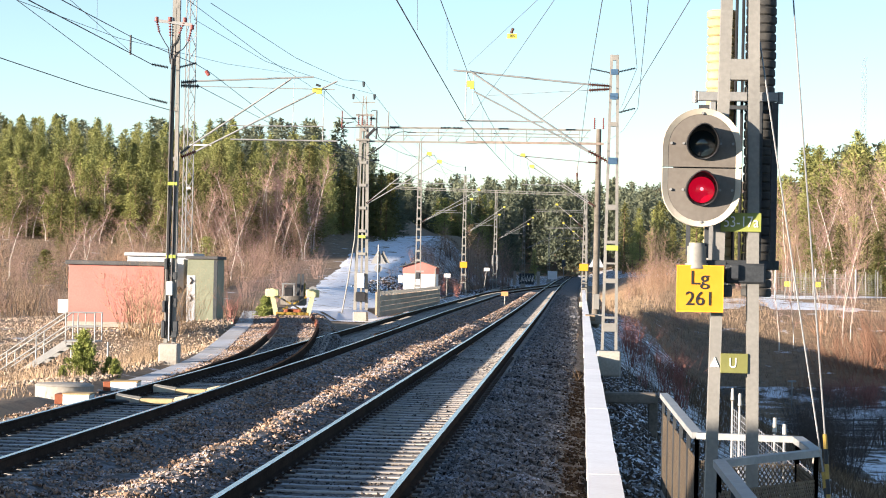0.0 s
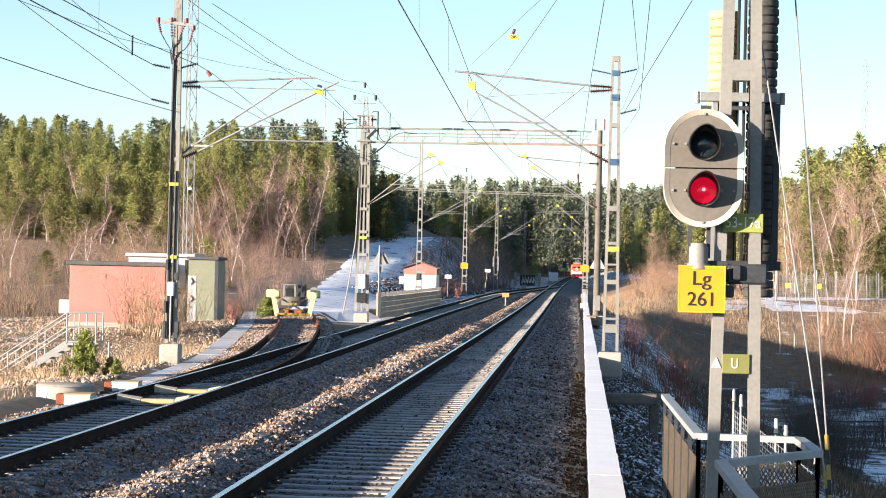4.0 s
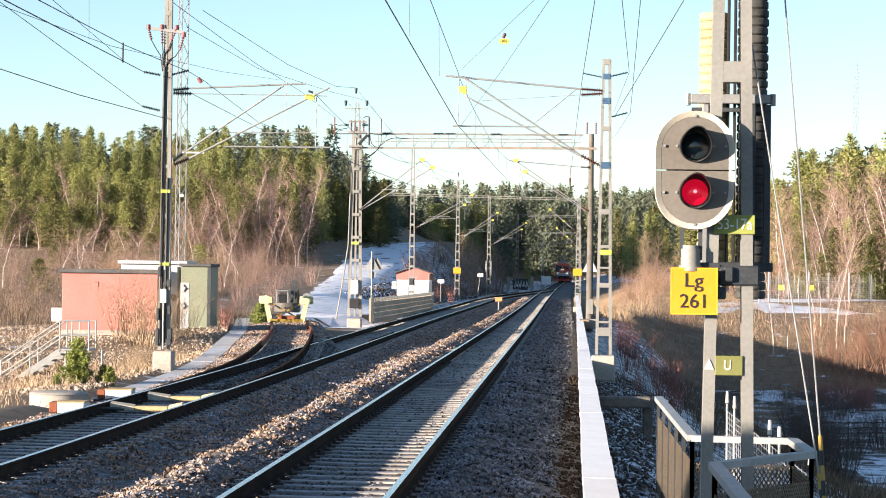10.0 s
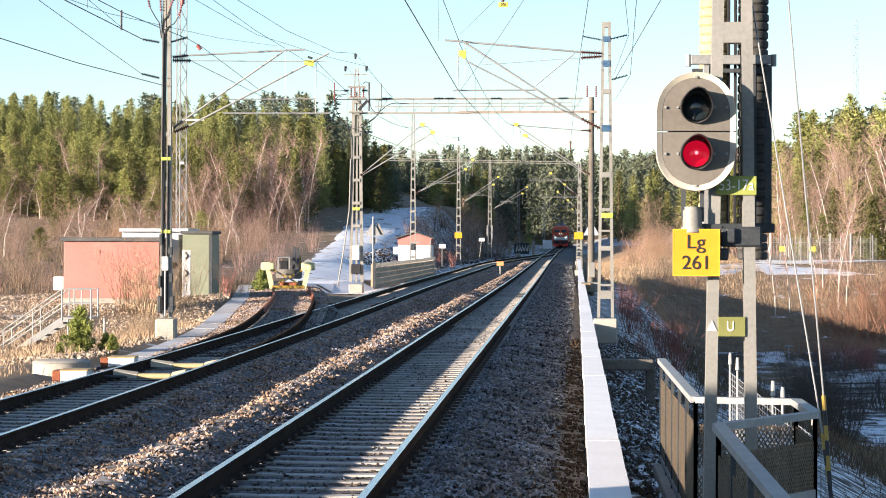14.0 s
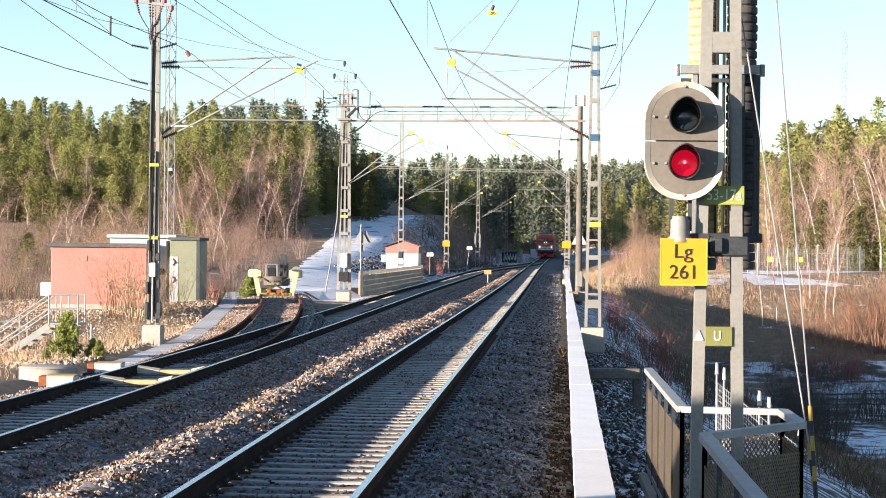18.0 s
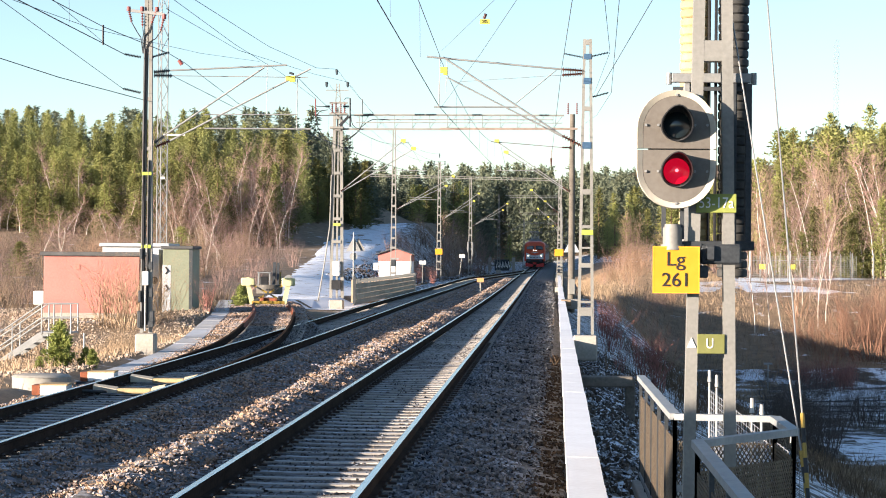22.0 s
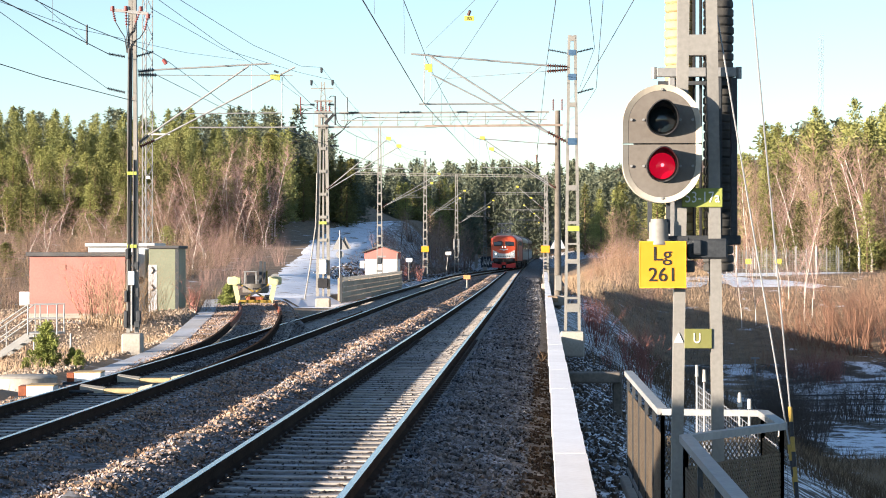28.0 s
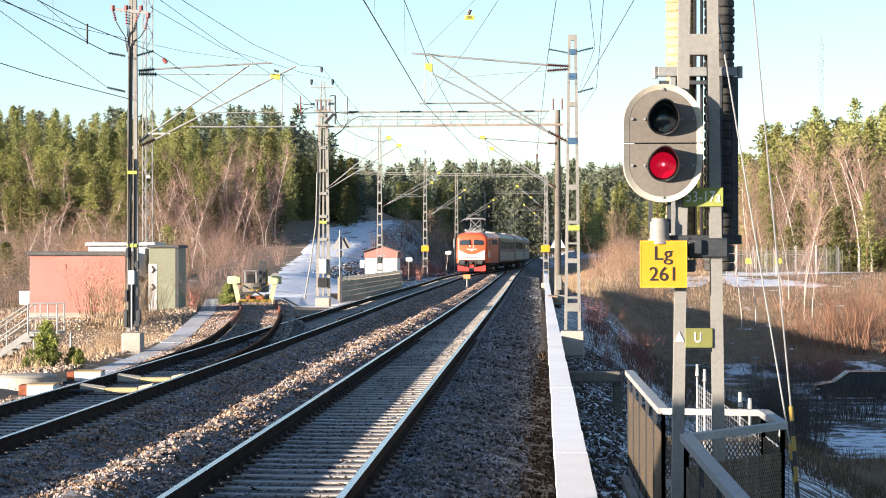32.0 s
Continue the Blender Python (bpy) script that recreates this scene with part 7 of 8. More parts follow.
stones(12, 6000, (lambda y: main_x(y) - 0.68, lambda y: main_x(y) + 0.68), (50, 170), (0.025, 0.05), lambda x, y: heap(x, y) - 0.01, material=M_DARKSTONE)
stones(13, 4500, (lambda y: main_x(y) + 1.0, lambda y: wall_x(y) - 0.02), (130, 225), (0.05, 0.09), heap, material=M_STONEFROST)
stones(14, 5000, (lambda y: left_x(y) + 1.0, lambda y: main_x(y) - 1.15), (150, 235), (0.05, 0.085), heap)
stones(15, 3000, (lambda y: left_x(y) - 0.68, lambda y: left_x(y) + 0.68), (62, 170), (0.025, 0.05), lambda x, y: heap(x, y) - 0.01, material=M_DARKSTONE)
stones(5, 9500, (lambda y: main_x(y) - 1.2, lambda y: main_x(y) + 0.95), (16, 50), (0.020, 0.042), lambda x, y: heap(x, y) - 0.012, material=M_DARKSTONE)
stones(6, 8000, (lambda y: left_x(y) - 0.95, lambda y: left_x(y) + 0.95), (22, 62), (0.02, 0.042), lambda x, y: heap(x, y) - 0.012, material=M_DARKSTONE)
stones(7, 3500, (lambda y: left_x(y) - 2.0, lambda y: left_x(y) - 0.95), (24, 50), (0.022, 0.05), heap)


def siding_heap(x, y):
    p = sorted(siding_bed(y))
    return float(np.interp(x, [q[0] for q in p], [q[1] for q in p]))


stones(8, 9000, (lambda y: siding_x(y) - 2.3, lambda y: siding_x(y) - 0.82), (50, 106), (0.03, 0.055), siding_heap)
stones(9, 5500, (lambda y: siding_x(y) - 0.65, lambda y: min(siding_x(y) + 1.9, left_x(y) - 1.0)), (76, 110), (0.03, 0.055), siding_heap)
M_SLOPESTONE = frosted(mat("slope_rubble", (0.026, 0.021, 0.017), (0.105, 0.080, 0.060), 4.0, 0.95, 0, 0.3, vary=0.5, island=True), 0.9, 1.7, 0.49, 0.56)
banks = stones(16, 5200, (lambda y: left_x(y) - 9.5, lambda y: left_x(y) - 3.2), (176, 330), (0.07, 0.22), ground_z, "bank_rocks", M_SLOPESTONE)
tagged(banks, "frosty broken rock on the bank beside the line", "rock")
stones(17, 5000, (lambda y: siding_x(y) - 0.6, lambda y: left_x(y) + 0.6), (50, 80), (0.025, 0.048), lambda x, y: max(heap(x, y), siding_heap(x, y)) - 0.005, material=M_DARKSTONE)
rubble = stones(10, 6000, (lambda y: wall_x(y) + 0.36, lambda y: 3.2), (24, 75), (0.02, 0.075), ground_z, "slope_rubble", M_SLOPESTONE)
tagged(rubble, "dark rubble and clods on the embankment slope", "rubble")
M_PALESTONE = mat("pale_rubble", (0.20, 0.150, 0.110), (0.44, 0.355, 0.275), 6.0, 0.95, 0, 0.3, vary=0.5, island=True)
pale = stones(11, 17000, (lambda y: siding_x(y) - 15.0, lambda y: siding_x(y) - 2.4), (48, 104), (0.03, 0.075), ground_z, "bank_rubble", M_PALESTONE)
tagged(pale, "pale rubble on the bank beside the siding", "rubble")


# ---- trees ----
def blades(tri):
    tri = np.asarray(tri, dtype=float)
    return tri.reshape(-1, 3), np.arange(len(tri) * 3).reshape(-1, 3)


def conifer_crown(seed, h, r, start, kind, material, dense=9, clump=(0.14, 0.36)):
    """A crown of many small needle clumps on whorled boughs."""
    g = np.random.default_rng(seed)
    tri = []
    z = start * h
    while z < h * 0.985:
        u = (z / h - start) / (1 - start)
        if kind == "pine":
            rad = r * min(1.0, 0.55 + u * 1.8) * (1 - u) ** 0.62 * g.uniform(0.75, 1.2) + 0.12
        else:
            rad = r * (1 - u) ** 0.85 + 0.12
        nb = int(g.integers(5, 8))
        a0 = g.uniform(0, 6.28)
        for b in range(nb):
            if g.random() < (0.18 if kind == "pine" else 0.08):
                continue
            a = a0 + 6.283 * b / nb + g.normal(0, 0.25)
            L = rad * g.uniform(0.55, 1.15)
            drop = g.uniform(-0.05, 0.30) if kind == "pine" else g.uniform(-0.35, -0.05)
            m = max(3, int(L / (clump[1] * 0.75)))
            for i in range(m):
                f = (i + 0.6) / m
                for _ in range(dense):
                    c = np.array([math.cos(a) * L * f, math.sin(a) * L * f, z + drop * L * f + (0.25 * f * f * L if kind == "spruce" else 0)])
                    c += g.normal(0, clump[1] * 0.42, 3)
                    d = np.array([math.cos(a + g.normal(0, 0.9)), math.sin(a + g.normal(0, 0.9)), g.normal(0.25 if kind == "pine" else -0.15, 0.5)])
                    d /= np.linalg.norm(d)
                    s = np.cross(d, g.normal(0, 1, 3))
                    s /= np.linalg.norm(s) + 1e-6
                    q = g.uniform(*clump)
                    tri.append([c - s * q * 0.27, c + s * q * 0.27, c + d * q])
        z += g.uniform(0.28, 0.42) * clump[1] / 0.32
    for _ in range(12):
        c = np.array([g.normal(0, 0.06), g.normal(0, 0.06), h * g.uniform(0.93, 1.0)])
        tri.append([c, c + g.normal(0, clump[1] * 0.25, 3), c + np.array([0, 0, clump[1]])])
    v, f = blades(tri)
    return quads("crown", v, f, material)


def sticks(segs, material, name, n=3, thin=0.021):
    """Joins tapered twigs: rows of two ends and two radii."""
    vs, fs = [], []
    for a, b, ra, rb in segs:
        d = b - a
        d = d / (np.linalg.norm(d) + 1e-9)
        s = np.cross(d, [0.3, 0.5, 0.81])
        s /= np.linalg.norm(s) + 1e-9
        t = np.cross(d, s)
        k = len(vs)
        if ra < thin:
            vs += [a - s * ra * 1.3, a + s * ra * 1.3, b + t * rb * 1.3, b - t * rb * 1.3]
            fs.append((k, k + 1, k + 2, k + 3))
            continue
        for p, r in ((a, ra), (b, rb)):
            for i in range(n):
                q = 2 * math.pi * i / n
                vs.append(p + r * (math.cos(q) * s + math.sin(q) * t))
        fs += [(k + i, k + (i + 1) % n, k + n + (i + 1) % n, k + n + i) for i in range(n)]
    return quads(name, np.array(vs), fs, material)


def branching(g, p, d, L, r, depth, out, spread=0.5, kids=3):
    segs = 3
    for i in range(segs):
        q = p + d * L / segs
        r2 = r * (1 - 0.22)
        out.append((p, q, r, r2))
        p, r = q, r2
        d = d + g.normal(0, 0.10, 3) + np.array([0, 0, 0.05])
        d /= np.linalg.norm(d)
        if depth > 0:
            for _ in range(kids if i < segs - 1 else kids + 1):
                if g.random() < 0.72:
                    e = d + g.normal(0, spread, 3) + np.array([0, 0, 0.12])
                    e /= np.linalg.norm(e)
                    branching(g, p, e, L * g.uniform(0.45, 0.7), r * 0.5, depth - 1, out, spread, kids)


def bare_tree(seed, h, label, bark, twig, group, thin=1.0):
    g = np.random.default_rng(seed)
    t = thing("bare_tree", label, "tree", group=group)
    trunk, twigs = [], []
    p, d = np.zeros(3), np.array([0, 0, 1.0])
    n, r = 8, 0.0085 * h * thin
    for i in range(n):
        q = p + d * h / n
        r2 = r * 0.84
        trunk.append((p, q, r, r2))
        p, r = q, r2
        d = d + g.normal(0, 0.05, 3)
        d[2] = 1.0
        d /= np.linalg.norm(d)
        if i >= 1:
            for _ in range(8):
                e = np.array([g.normal(0, 1), g.normal(0, 1), g.uniform(0.8, 2.4)])
                e /= np.linalg.norm(e)
                branching(g, p, e, h * g.uniform(0.12, 0.24) * (1.25 - i / n * 0.6), max(0.020, r * 0.26), 2, twigs, 0.45, 1)
    part("trunk", sticks(trunk, bark, "trunk", 7), bark, t)
    part("crown", sticks(twigs, twig, "crown"), twig, t)
    return t


def conifer(seed, h, r, start, kind, label, group, dense=5, clump=(0.16, 0.34)):
    t = thing("pine_tree" if kind == "pine" else "spruce_tree", label, "tree", group=group)
    part("trunk", Shape().tube([(0, 0, -0.4), (0, 0, h * 0.5), (0, 0, h * 0.97)], 0.012 * h + 0.05, 7, 0.02), M_BARK, t, shade=True)
    mt = M_PINE if kind == "pine" else M_SPRUCE
    part("crown", conifer_crown(seed, h, r, start, kind, mt, dense, clump), mt, t)
    return t


def bush(seed, h, w, stems, material, label, category="bush", kids=2, r=0.018):
    g = np.random.default_rng(seed)
    t = thing("bare_bush", label, category, group="bare bushes")
    out = []
    for _ in range(stems):
        a, s = g.uniform(0, 6.28), g.uniform(0, 1)
        p = np.array([math.cos(a), math.sin(a), 0]) * s * w * 0.22
        e = np.array([math.cos(a) * s * w * 0.5 / h, math.sin(a) * s * w * 0.5 / h, 1.0]) + g.normal(0, 0.12, 3)
        e /= np.linalg.norm(e)
        branching(g, p, e, h * g.uniform(0.42, 0.75), r, 2, out, 0.42, kids)
    part("crown", sticks(out, material, "crown"), material, t)
    return t


def place(proto, x, y, s=1.0, rz=None, sink=0.12, rr=random.Random(11), wide=None):
    z = ground_z(x, y) - sink
    c = copy_thing(proto, Matrix.Identity(4))
    c.scale = (1, 1, 1)
    k, tall = s * rr.uniform(0.9, 1.1), rr.uniform(0.92, 1.08)
    kx = k
    if wide is not None:
        k, tall, kx = s, 1.0, wide * rr.uniform(0.85, 1.15)
    c.matrix_basis = Matrix.Translation((x, y, z)) @ Matrix.Rotation(rr.uniform(0, 6.28) if rz is None else rz, 4, "Z") @ Matrix.Diagonal((kx, kx, k * tall, 1))
    return c


PINES = [conifer(20 + i, h, r, st, "pine", "sunlit green pine with a ragged open crown", "pines of the forest") for i, (h, r, st) in enumerate(((11, 1.7, 0.06), (12.5, 1.8, 0.12), (10, 1.6, 0.04), (13, 1.8, 0.30)))]
SPRUCES = [conifer(40 + i, h, r, st, "spruce", "dark green spruce with drooping boughs", "spruces of the forest") for i, (h, r, st) in enumerate(((12, 1.9, 0.06), (10, 1.7, 0.04), (8, 1.5, 0.03)))]
BIRCHES = [bare_tree(60 + i, h, "leafless birch with a pale trunk and reddish-brown twigs", M_BIRCH, M_TWIG, "leafless birches") for i, h in enumerate((9.0, 10.5, 8.0))]
GREYS = [bare_tree(66 + i, h, "leafless grey-brown tree with a fine twiggy crown", M_BARK, M_TANTWIG, "leafless trees") for i, h in enumerate((8.0, 6.5))]
SHRUBS = [bush(70, 2.6, 3.0, 12, M_TANTWIG, "tan leafless bush on the bank"), bush(71, 1.9, 1.1, 12, M_REDTWIG, "red-stemmed leafless bush on the slope", kids=1), bush(72, 3.4, 3.4, 11, M_TWIG, "brown leafless thicket among the trees"), bush(73, 3.0, 3.6, 18, M_ORANGETWIG, "orange-brown leafless bush with dense twigs", r=0.032), bush(74, 3.2, 4.0, 13, M_DARKTWIG, "dark leafless bush on the frosty ground", r=0.024), bush(75, 2.6, 2.6, 26, M_STRAW, "pale straw-coloured leafless bush before the pink hut", r=0.014), bush(76, 4.9, 8.4, 30, M_RUSSET, "large russet leafless bush with dense twigs", kids=2, r=0.05)]
HEIGHT = {}
for group, hs in ((PINES, (11, 12.5, 10, 13)), (SPRUCES, (12, 10, 8)), (BIRCHES, (9.6, 11.2, 8.6)), (GREYS, (8.8, 7.2)), (SHRUBS, (2.9, 2.2, 3.8, 3.3, 3.5, 2.9, 5.8))):
    for p, h in zip(group, hs):
        HEIGHT[p] = h
rt = random.Random(5)


def scatter(protos, n, spread, depth, rise=None, s=(0.85, 1.15), keep=None, near=0.8):
    """Copies over a wedge: spread is x over distance; rise sets how high the tops stand, as a slope from 2 m up."""
    made = 0
    for _ in range(n * 8):
        if made >= n:
            break
        d = depth[0] + (depth[1] - depth[0]) * rt.random() ** near
        x = rt.uniform(*spread) * d
        if keep and not keep(x, d):
            continue
        p = rt.choice(protos)
        k = rt.uniform(*s)
        if rise:
            k = (2.0 + rt.uniform(*rise) * d - ground_z(x, d)) / HEIGHT[p]
            if k < 0.3:
                continue
        place(p, x, d, k, wide=max(k, 0.8) * 1.12 if rise else None)
        made += 1


def left_of_road(x, y):
    return x < -17.0 - 0.048 * (y - 120) - 4.5


FARTREES = [(11.0, conifer_crown(101, 11, 2.0, 0.2, "pine", M_PINE, 3, (0.35, 0.75))), (12.5, conifer_crown(102, 12.5, 2.1, 0.3, "pine", M_PINE, 3, (0.35, 0.75))), (12.0, conifer_crown(103, 12, 1.9, 0.06, "spruce", M_SPRUCE, 3, (0.35, 0.75)))]
FARDATA = []
for h, me in FARTREES:
    a = np.empty(len(me.vertices) * 3)
    me.vertices.foreach_get("co", a)
    FARDATA.append((h, a.reshape(-1, 3), np.arange(len(me.vertices)).reshape(-1, 3)))
HILLDATA = []
for t, h in zip(PINES + SPRUCES[:1], (11, 12.5, 10, 13, 12)):
    me = [c for c in t.children if c.name.startswith("crown")][0].data
    a = np.empty(len(me.vertices) * 3)
    me.vertices.foreach_get("co", a)
    HILLDATA.append((h, a.reshape(-1, 3), np.arange(len(me.vertices)).reshape(-1, 3)))
M_HILLPINE = leafy(mat("hill_needles", (0.125, 0.145, 0.048), (0.35, 0.35, 0.130), 0.22, 0.75, 0, 0, fine=3.0), 0.22)
# bluer than the near needles: distance haze mixed into the base colour
M_FARWOOD = mat("hazed_far_needles", (0.066, 0.086, 0.062), (0.19, 0.205, 0.130), 0.12, 0.8, 0, 0, fine=1.2)
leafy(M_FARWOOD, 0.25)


def far_wood(label, n, spread, depth, rise, keep=None, data=None, material=None):
    """Woods too far off to tell tree from tree, joined in one mesh."""
    vs, fs, k0 = [], [], 0
    made = 0
    for _ in range(n * 8):
        if made >= n:
            break
        d = rt.uniform(*depth)
        x = rt.uniform(*spread) * d
        if keep and not keep(x, d):
            continue
        h, v, f = rt.choice(data or FARDATA)
        z = ground_z(x, d) - 0.3
        k = (2.0 + rt.uniform(*rise) * d - z) / h
        if k < 0.3:
            continue
        a = rt.uniform(0, 6.28)
        c, s = math.cos(a), math.sin(a)
        w = np.stack([(v[:, 0] * c - v[:, 1] * s) * min(max(k, 0.8), 1.4), (v[:, 0] * s + v[:, 1] * c) * min(max(k, 0.8), 1.4), v[:, 2] * k], -1) + np.array([x, d, z])
        vs.append(w)
        fs.append(f + k0)
        k0 += len(v)
        made += 1
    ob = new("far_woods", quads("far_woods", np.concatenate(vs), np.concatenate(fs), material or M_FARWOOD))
    return tagged(ob, label, "forest", kind="stuff")


def thicket(label, proto, n, spread, depth, size, keep):
    """Brushwood that nobody could count, joined in one mesh."""
    me = [c for c in proto.children if c.name.startswith("crown")][0].data
    a = np.empty(len(me.vertices) * 3)
    me.vertices.foreach_get("co", a)
    v, f = a.reshape(-1, 3), np.array([tuple(q.vertices) for q in me.polygons])
    vs, fs = [], []
    while len(vs) < n:
        d = rt.uniform(*depth)
        x = rt.uniform(*spread) * d
        if not keep(x, d):
            continue
        t, k = rt.uniform(0, 6.28), rt.uniform(*size)
        c, q = math.cos(t) * k, math.sin(t) * k
        fs.append(f + len(vs) * len(v))
        vs.append(np.stack([v[:, 0] * c - v[:, 1] * q, v[:, 0] * q + v[:, 1] * c, v[:, 2] * k], -1) + np.array([x, d, ground_z(x, d) - 0.1]))
    ob = new("brushwood", quads("brushwood", np.concatenate(vs), np.concatenate(fs), me.materials[0]))
    return tagged(ob, label, "brushwood", kind="stuff")


def bare_wood(label, protos, n, spread, depth, rise, keep):
    """Leafless trees deep in the forest that nobody could count, joined in one mesh."""
    made, vs, fs, ms, k0 = 0, [], [], [], 0
    while made < n:
        d = rt.uniform(*depth)
        x = rt.uniform(*spread) * d
        if not keep(x, d):
            continue
        p = rt.choice(protos)
        z0 = ground_z(x, d) - 0.12
        k = (2.0 + rt.uniform(*rise) * d - z0) / HEIGHT[p]
        made += 1
        if k < 0.3:
            continue
        w, t = max(k, 0.8) * rt.uniform(0.95, 1.28), rt.uniform(0, 6.28)
        c, q = math.cos(t) * w, math.sin(t) * w
        for i, child in enumerate(p.children):
            me = child.data
            a = np.empty(len(me.vertices) * 3)
            me.vertices.foreach_get("co", a)
            v = a.reshape(-1, 3)
            f = [tuple(j + k0 for j in o.vertices) for o in me.polygons]
            vs.append(np.stack([v[:, 0] * c - v[:, 1] * q, v[:, 0] * q + v[:, 1] * c, v[:, 2] * k], -1) + np.array([x, d, z0]))
            fs += f
            ms += [0 if child.name.startswith("trunk") else 1] * len(f)
            k0 += len(v)
    ob = new("bare_wood", quads("bare_wood", np.concatenate(vs).tolist(), fs, M_BIRCH))
    ob.data.materials.append(M_TWIG)
    ob.data.polygons.foreach_set("material_index", ms)
    return tagged(ob, label, "forest", kind="stuff")


# forest on the hill beside the siding
def deep(x, y):
    """Behind the line that keeps the railway in the sun."""
    return left_of_road(x, y) and y - 0.728 * (x + 5) > 256


scatter(PINES + SPRUCES[:1], 62, (-0.26, -0.150), (239, 252), (0.014, 0.034), keep=deep)
scatter(SPRUCES + PINES[:1], 46, (-0.26, -0.135), (232, 246), (0.000, 0.020), keep=deep)
scatter(PINES, 96, (-0.26, -0.146), (254, 276), (0.028, 0.050), keep=deep)
far_wood("sunlit young pine forest on top of the hill", 120, (-0.26, -0.146), (276, 312), (0.046, 0.066), deep, HILLDATA, M_HILLPINE)
far_wood("pine forest on the shoulder of the hill", 50, (-0.155, -0.096), (274, 312), (0.046, 0.061), deep, HILLDATA, M_HILLPINE)
scatter(SPRUCES, 26, (-0.26, -0.150), (240, 270), (0.020, 0.044), keep=deep)
scatter(SPRUCES + PINES[:1], 26, (-0.165, -0.116), (226, 254), (0.024, 0.046), keep=lambda x, y: deep(x, y) and y - 0.728 * (x + 5) < 272)
scatter(BIRCHES + GREYS[:1], 44, (-0.168, -0.108), (225, 242), (0.008, 0.034), keep=lambda x, y: left_of_road(x, y) and y - 0.728 * (x + 5) > 250)
scatter(BIRCHES, 26, (-0.135, -0.098), (250, 272), (0.018, 0.046), keep=deep)
scatter(SPRUCES, 26, (-0.27, -0.224), (335, 352), (0.058, 0.067))
scatter([SHRUBS[4]], 30, (-0.062, -0.026), (205, 300), s=(0.3, 0.6), keep=lambda x, y: x < left_x(y) - 5.0 and x > -17 - 0.05 * (y - 120) + 5.0)
scatter(SPRUCES[:2], 14, (-0.155, -0.112), (244, 268), (0.042, 0.057), keep=deep)
bare_wood("leafless birches along the forest edge", BIRCHES, 34, (-0.25, -0.150), (237, 246), (0.014, 0.034), deep)
bare_wood("leafless birches on the shoulder of the hill", BIRCHES, 44, (-0.160, -0.088), (237, 262), (0.012, 0.050), deep)
bare_wood("leafless birches among the pines", BIRCHES, 16, (-0.25, -0.150), (246, 270), (0.03, 0.055), deep)
bare_wood("leafless birches near the snowy road", BIRCHES[:1], 36, (-0.158, -0.088), (237, 280), (0.008, 0.042), deep)
# trees hidden by the front forest, added to shade the woods farther down
far_wood("hidden forest behind the hill, added to shade the far woods", 170, (-0.25, -0.085), (372, 475), (0.046, 0.057), lambda x, y: left_of_road(x, y) and y < 505 + 0.728 * x)
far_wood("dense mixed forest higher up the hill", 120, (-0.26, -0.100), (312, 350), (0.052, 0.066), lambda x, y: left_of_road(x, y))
# forest closing the snowy road
scatter(SPRUCES, 26, (-0.106, -0.078), (285, 320), (0.030, 0.047))
far_wood("dark spruce wood at the top of the snowy road", 60, (-0.115, -0.074), (320, 375), (0.028, 0.043))
# bank left of the line
scatter(GREYS + [SHRUBS[2]], 40, (-0.062, -0.020), (268, 340), (0.004, 0.022), keep=lambda x, y: x < left_x(y) - 5.5)
scatter([SHRUBS[2], SHRUBS[0]], 46, (-0.070, -0.030), (190, 268), s=(0.35, 0.7), keep=lambda x, y: x < left_x(y) - 5.0 and x > -17 - 0.05 * (y - 120) + 4.5)
scatter(PINES + SPRUCES[:1], 22, (-0.060, -0.006), (345, 420), (0.018, 0.036), keep=lambda x, y: x < main_x(y) - 12)
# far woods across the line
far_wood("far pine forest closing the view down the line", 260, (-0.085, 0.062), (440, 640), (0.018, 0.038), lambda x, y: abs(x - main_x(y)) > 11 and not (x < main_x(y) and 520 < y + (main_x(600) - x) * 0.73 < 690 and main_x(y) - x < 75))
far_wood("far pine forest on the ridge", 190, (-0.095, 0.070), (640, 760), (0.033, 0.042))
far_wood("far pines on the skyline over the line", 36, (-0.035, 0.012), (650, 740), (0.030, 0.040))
scatter(SPRUCES + PINES, 20, (0.014, 0.050), (360, 460), (0.012, 0.034), keep=lambda x, y: x > main_x(y) + 10)
# woods beyond the fenced yard
scatter(PINES, 16, (0.086, 0.102), (245, 300), (0.030, 0.046))
scatter(PINES, 26, (0.100, 0.128), (250, 300), (0.046, 0.060))
scatter(PINES, 34, (0.122, 0.205), (245, 275), (0.046, 0.064))
far_wood("pine wood on the rise beyond the compound", 34, (0.110, 0.21), (275, 310), (0.055, 0.072), None, HILLDATA, M_HILLPINE)
scatter(SPRUCES, 12, (0.13, 0.205), (225, 262), (0.020, 0.050))
scatter(SPRUCES[1:] + PINES[2:3], 14, (0.088, 0.19), (215, 232), (0.010, 0.030))
scatter(BIRCHES + GREYS[:1], 34, (0.082, 0.125), (222, 262), (0.022, 0.046))
scatter(BIRCHES + GREYS[:1], 66, (0.110, 0.205), (216, 262), (0.028, 0.054))
far_wood("pine wood behind the fenced compound", 60, (0.104, 0.215), (300, 350), (0.046, 0.060))
scatter(PINES[:3], 18, (0.05, 0.090), (275, 330), (0.024, 0.040))
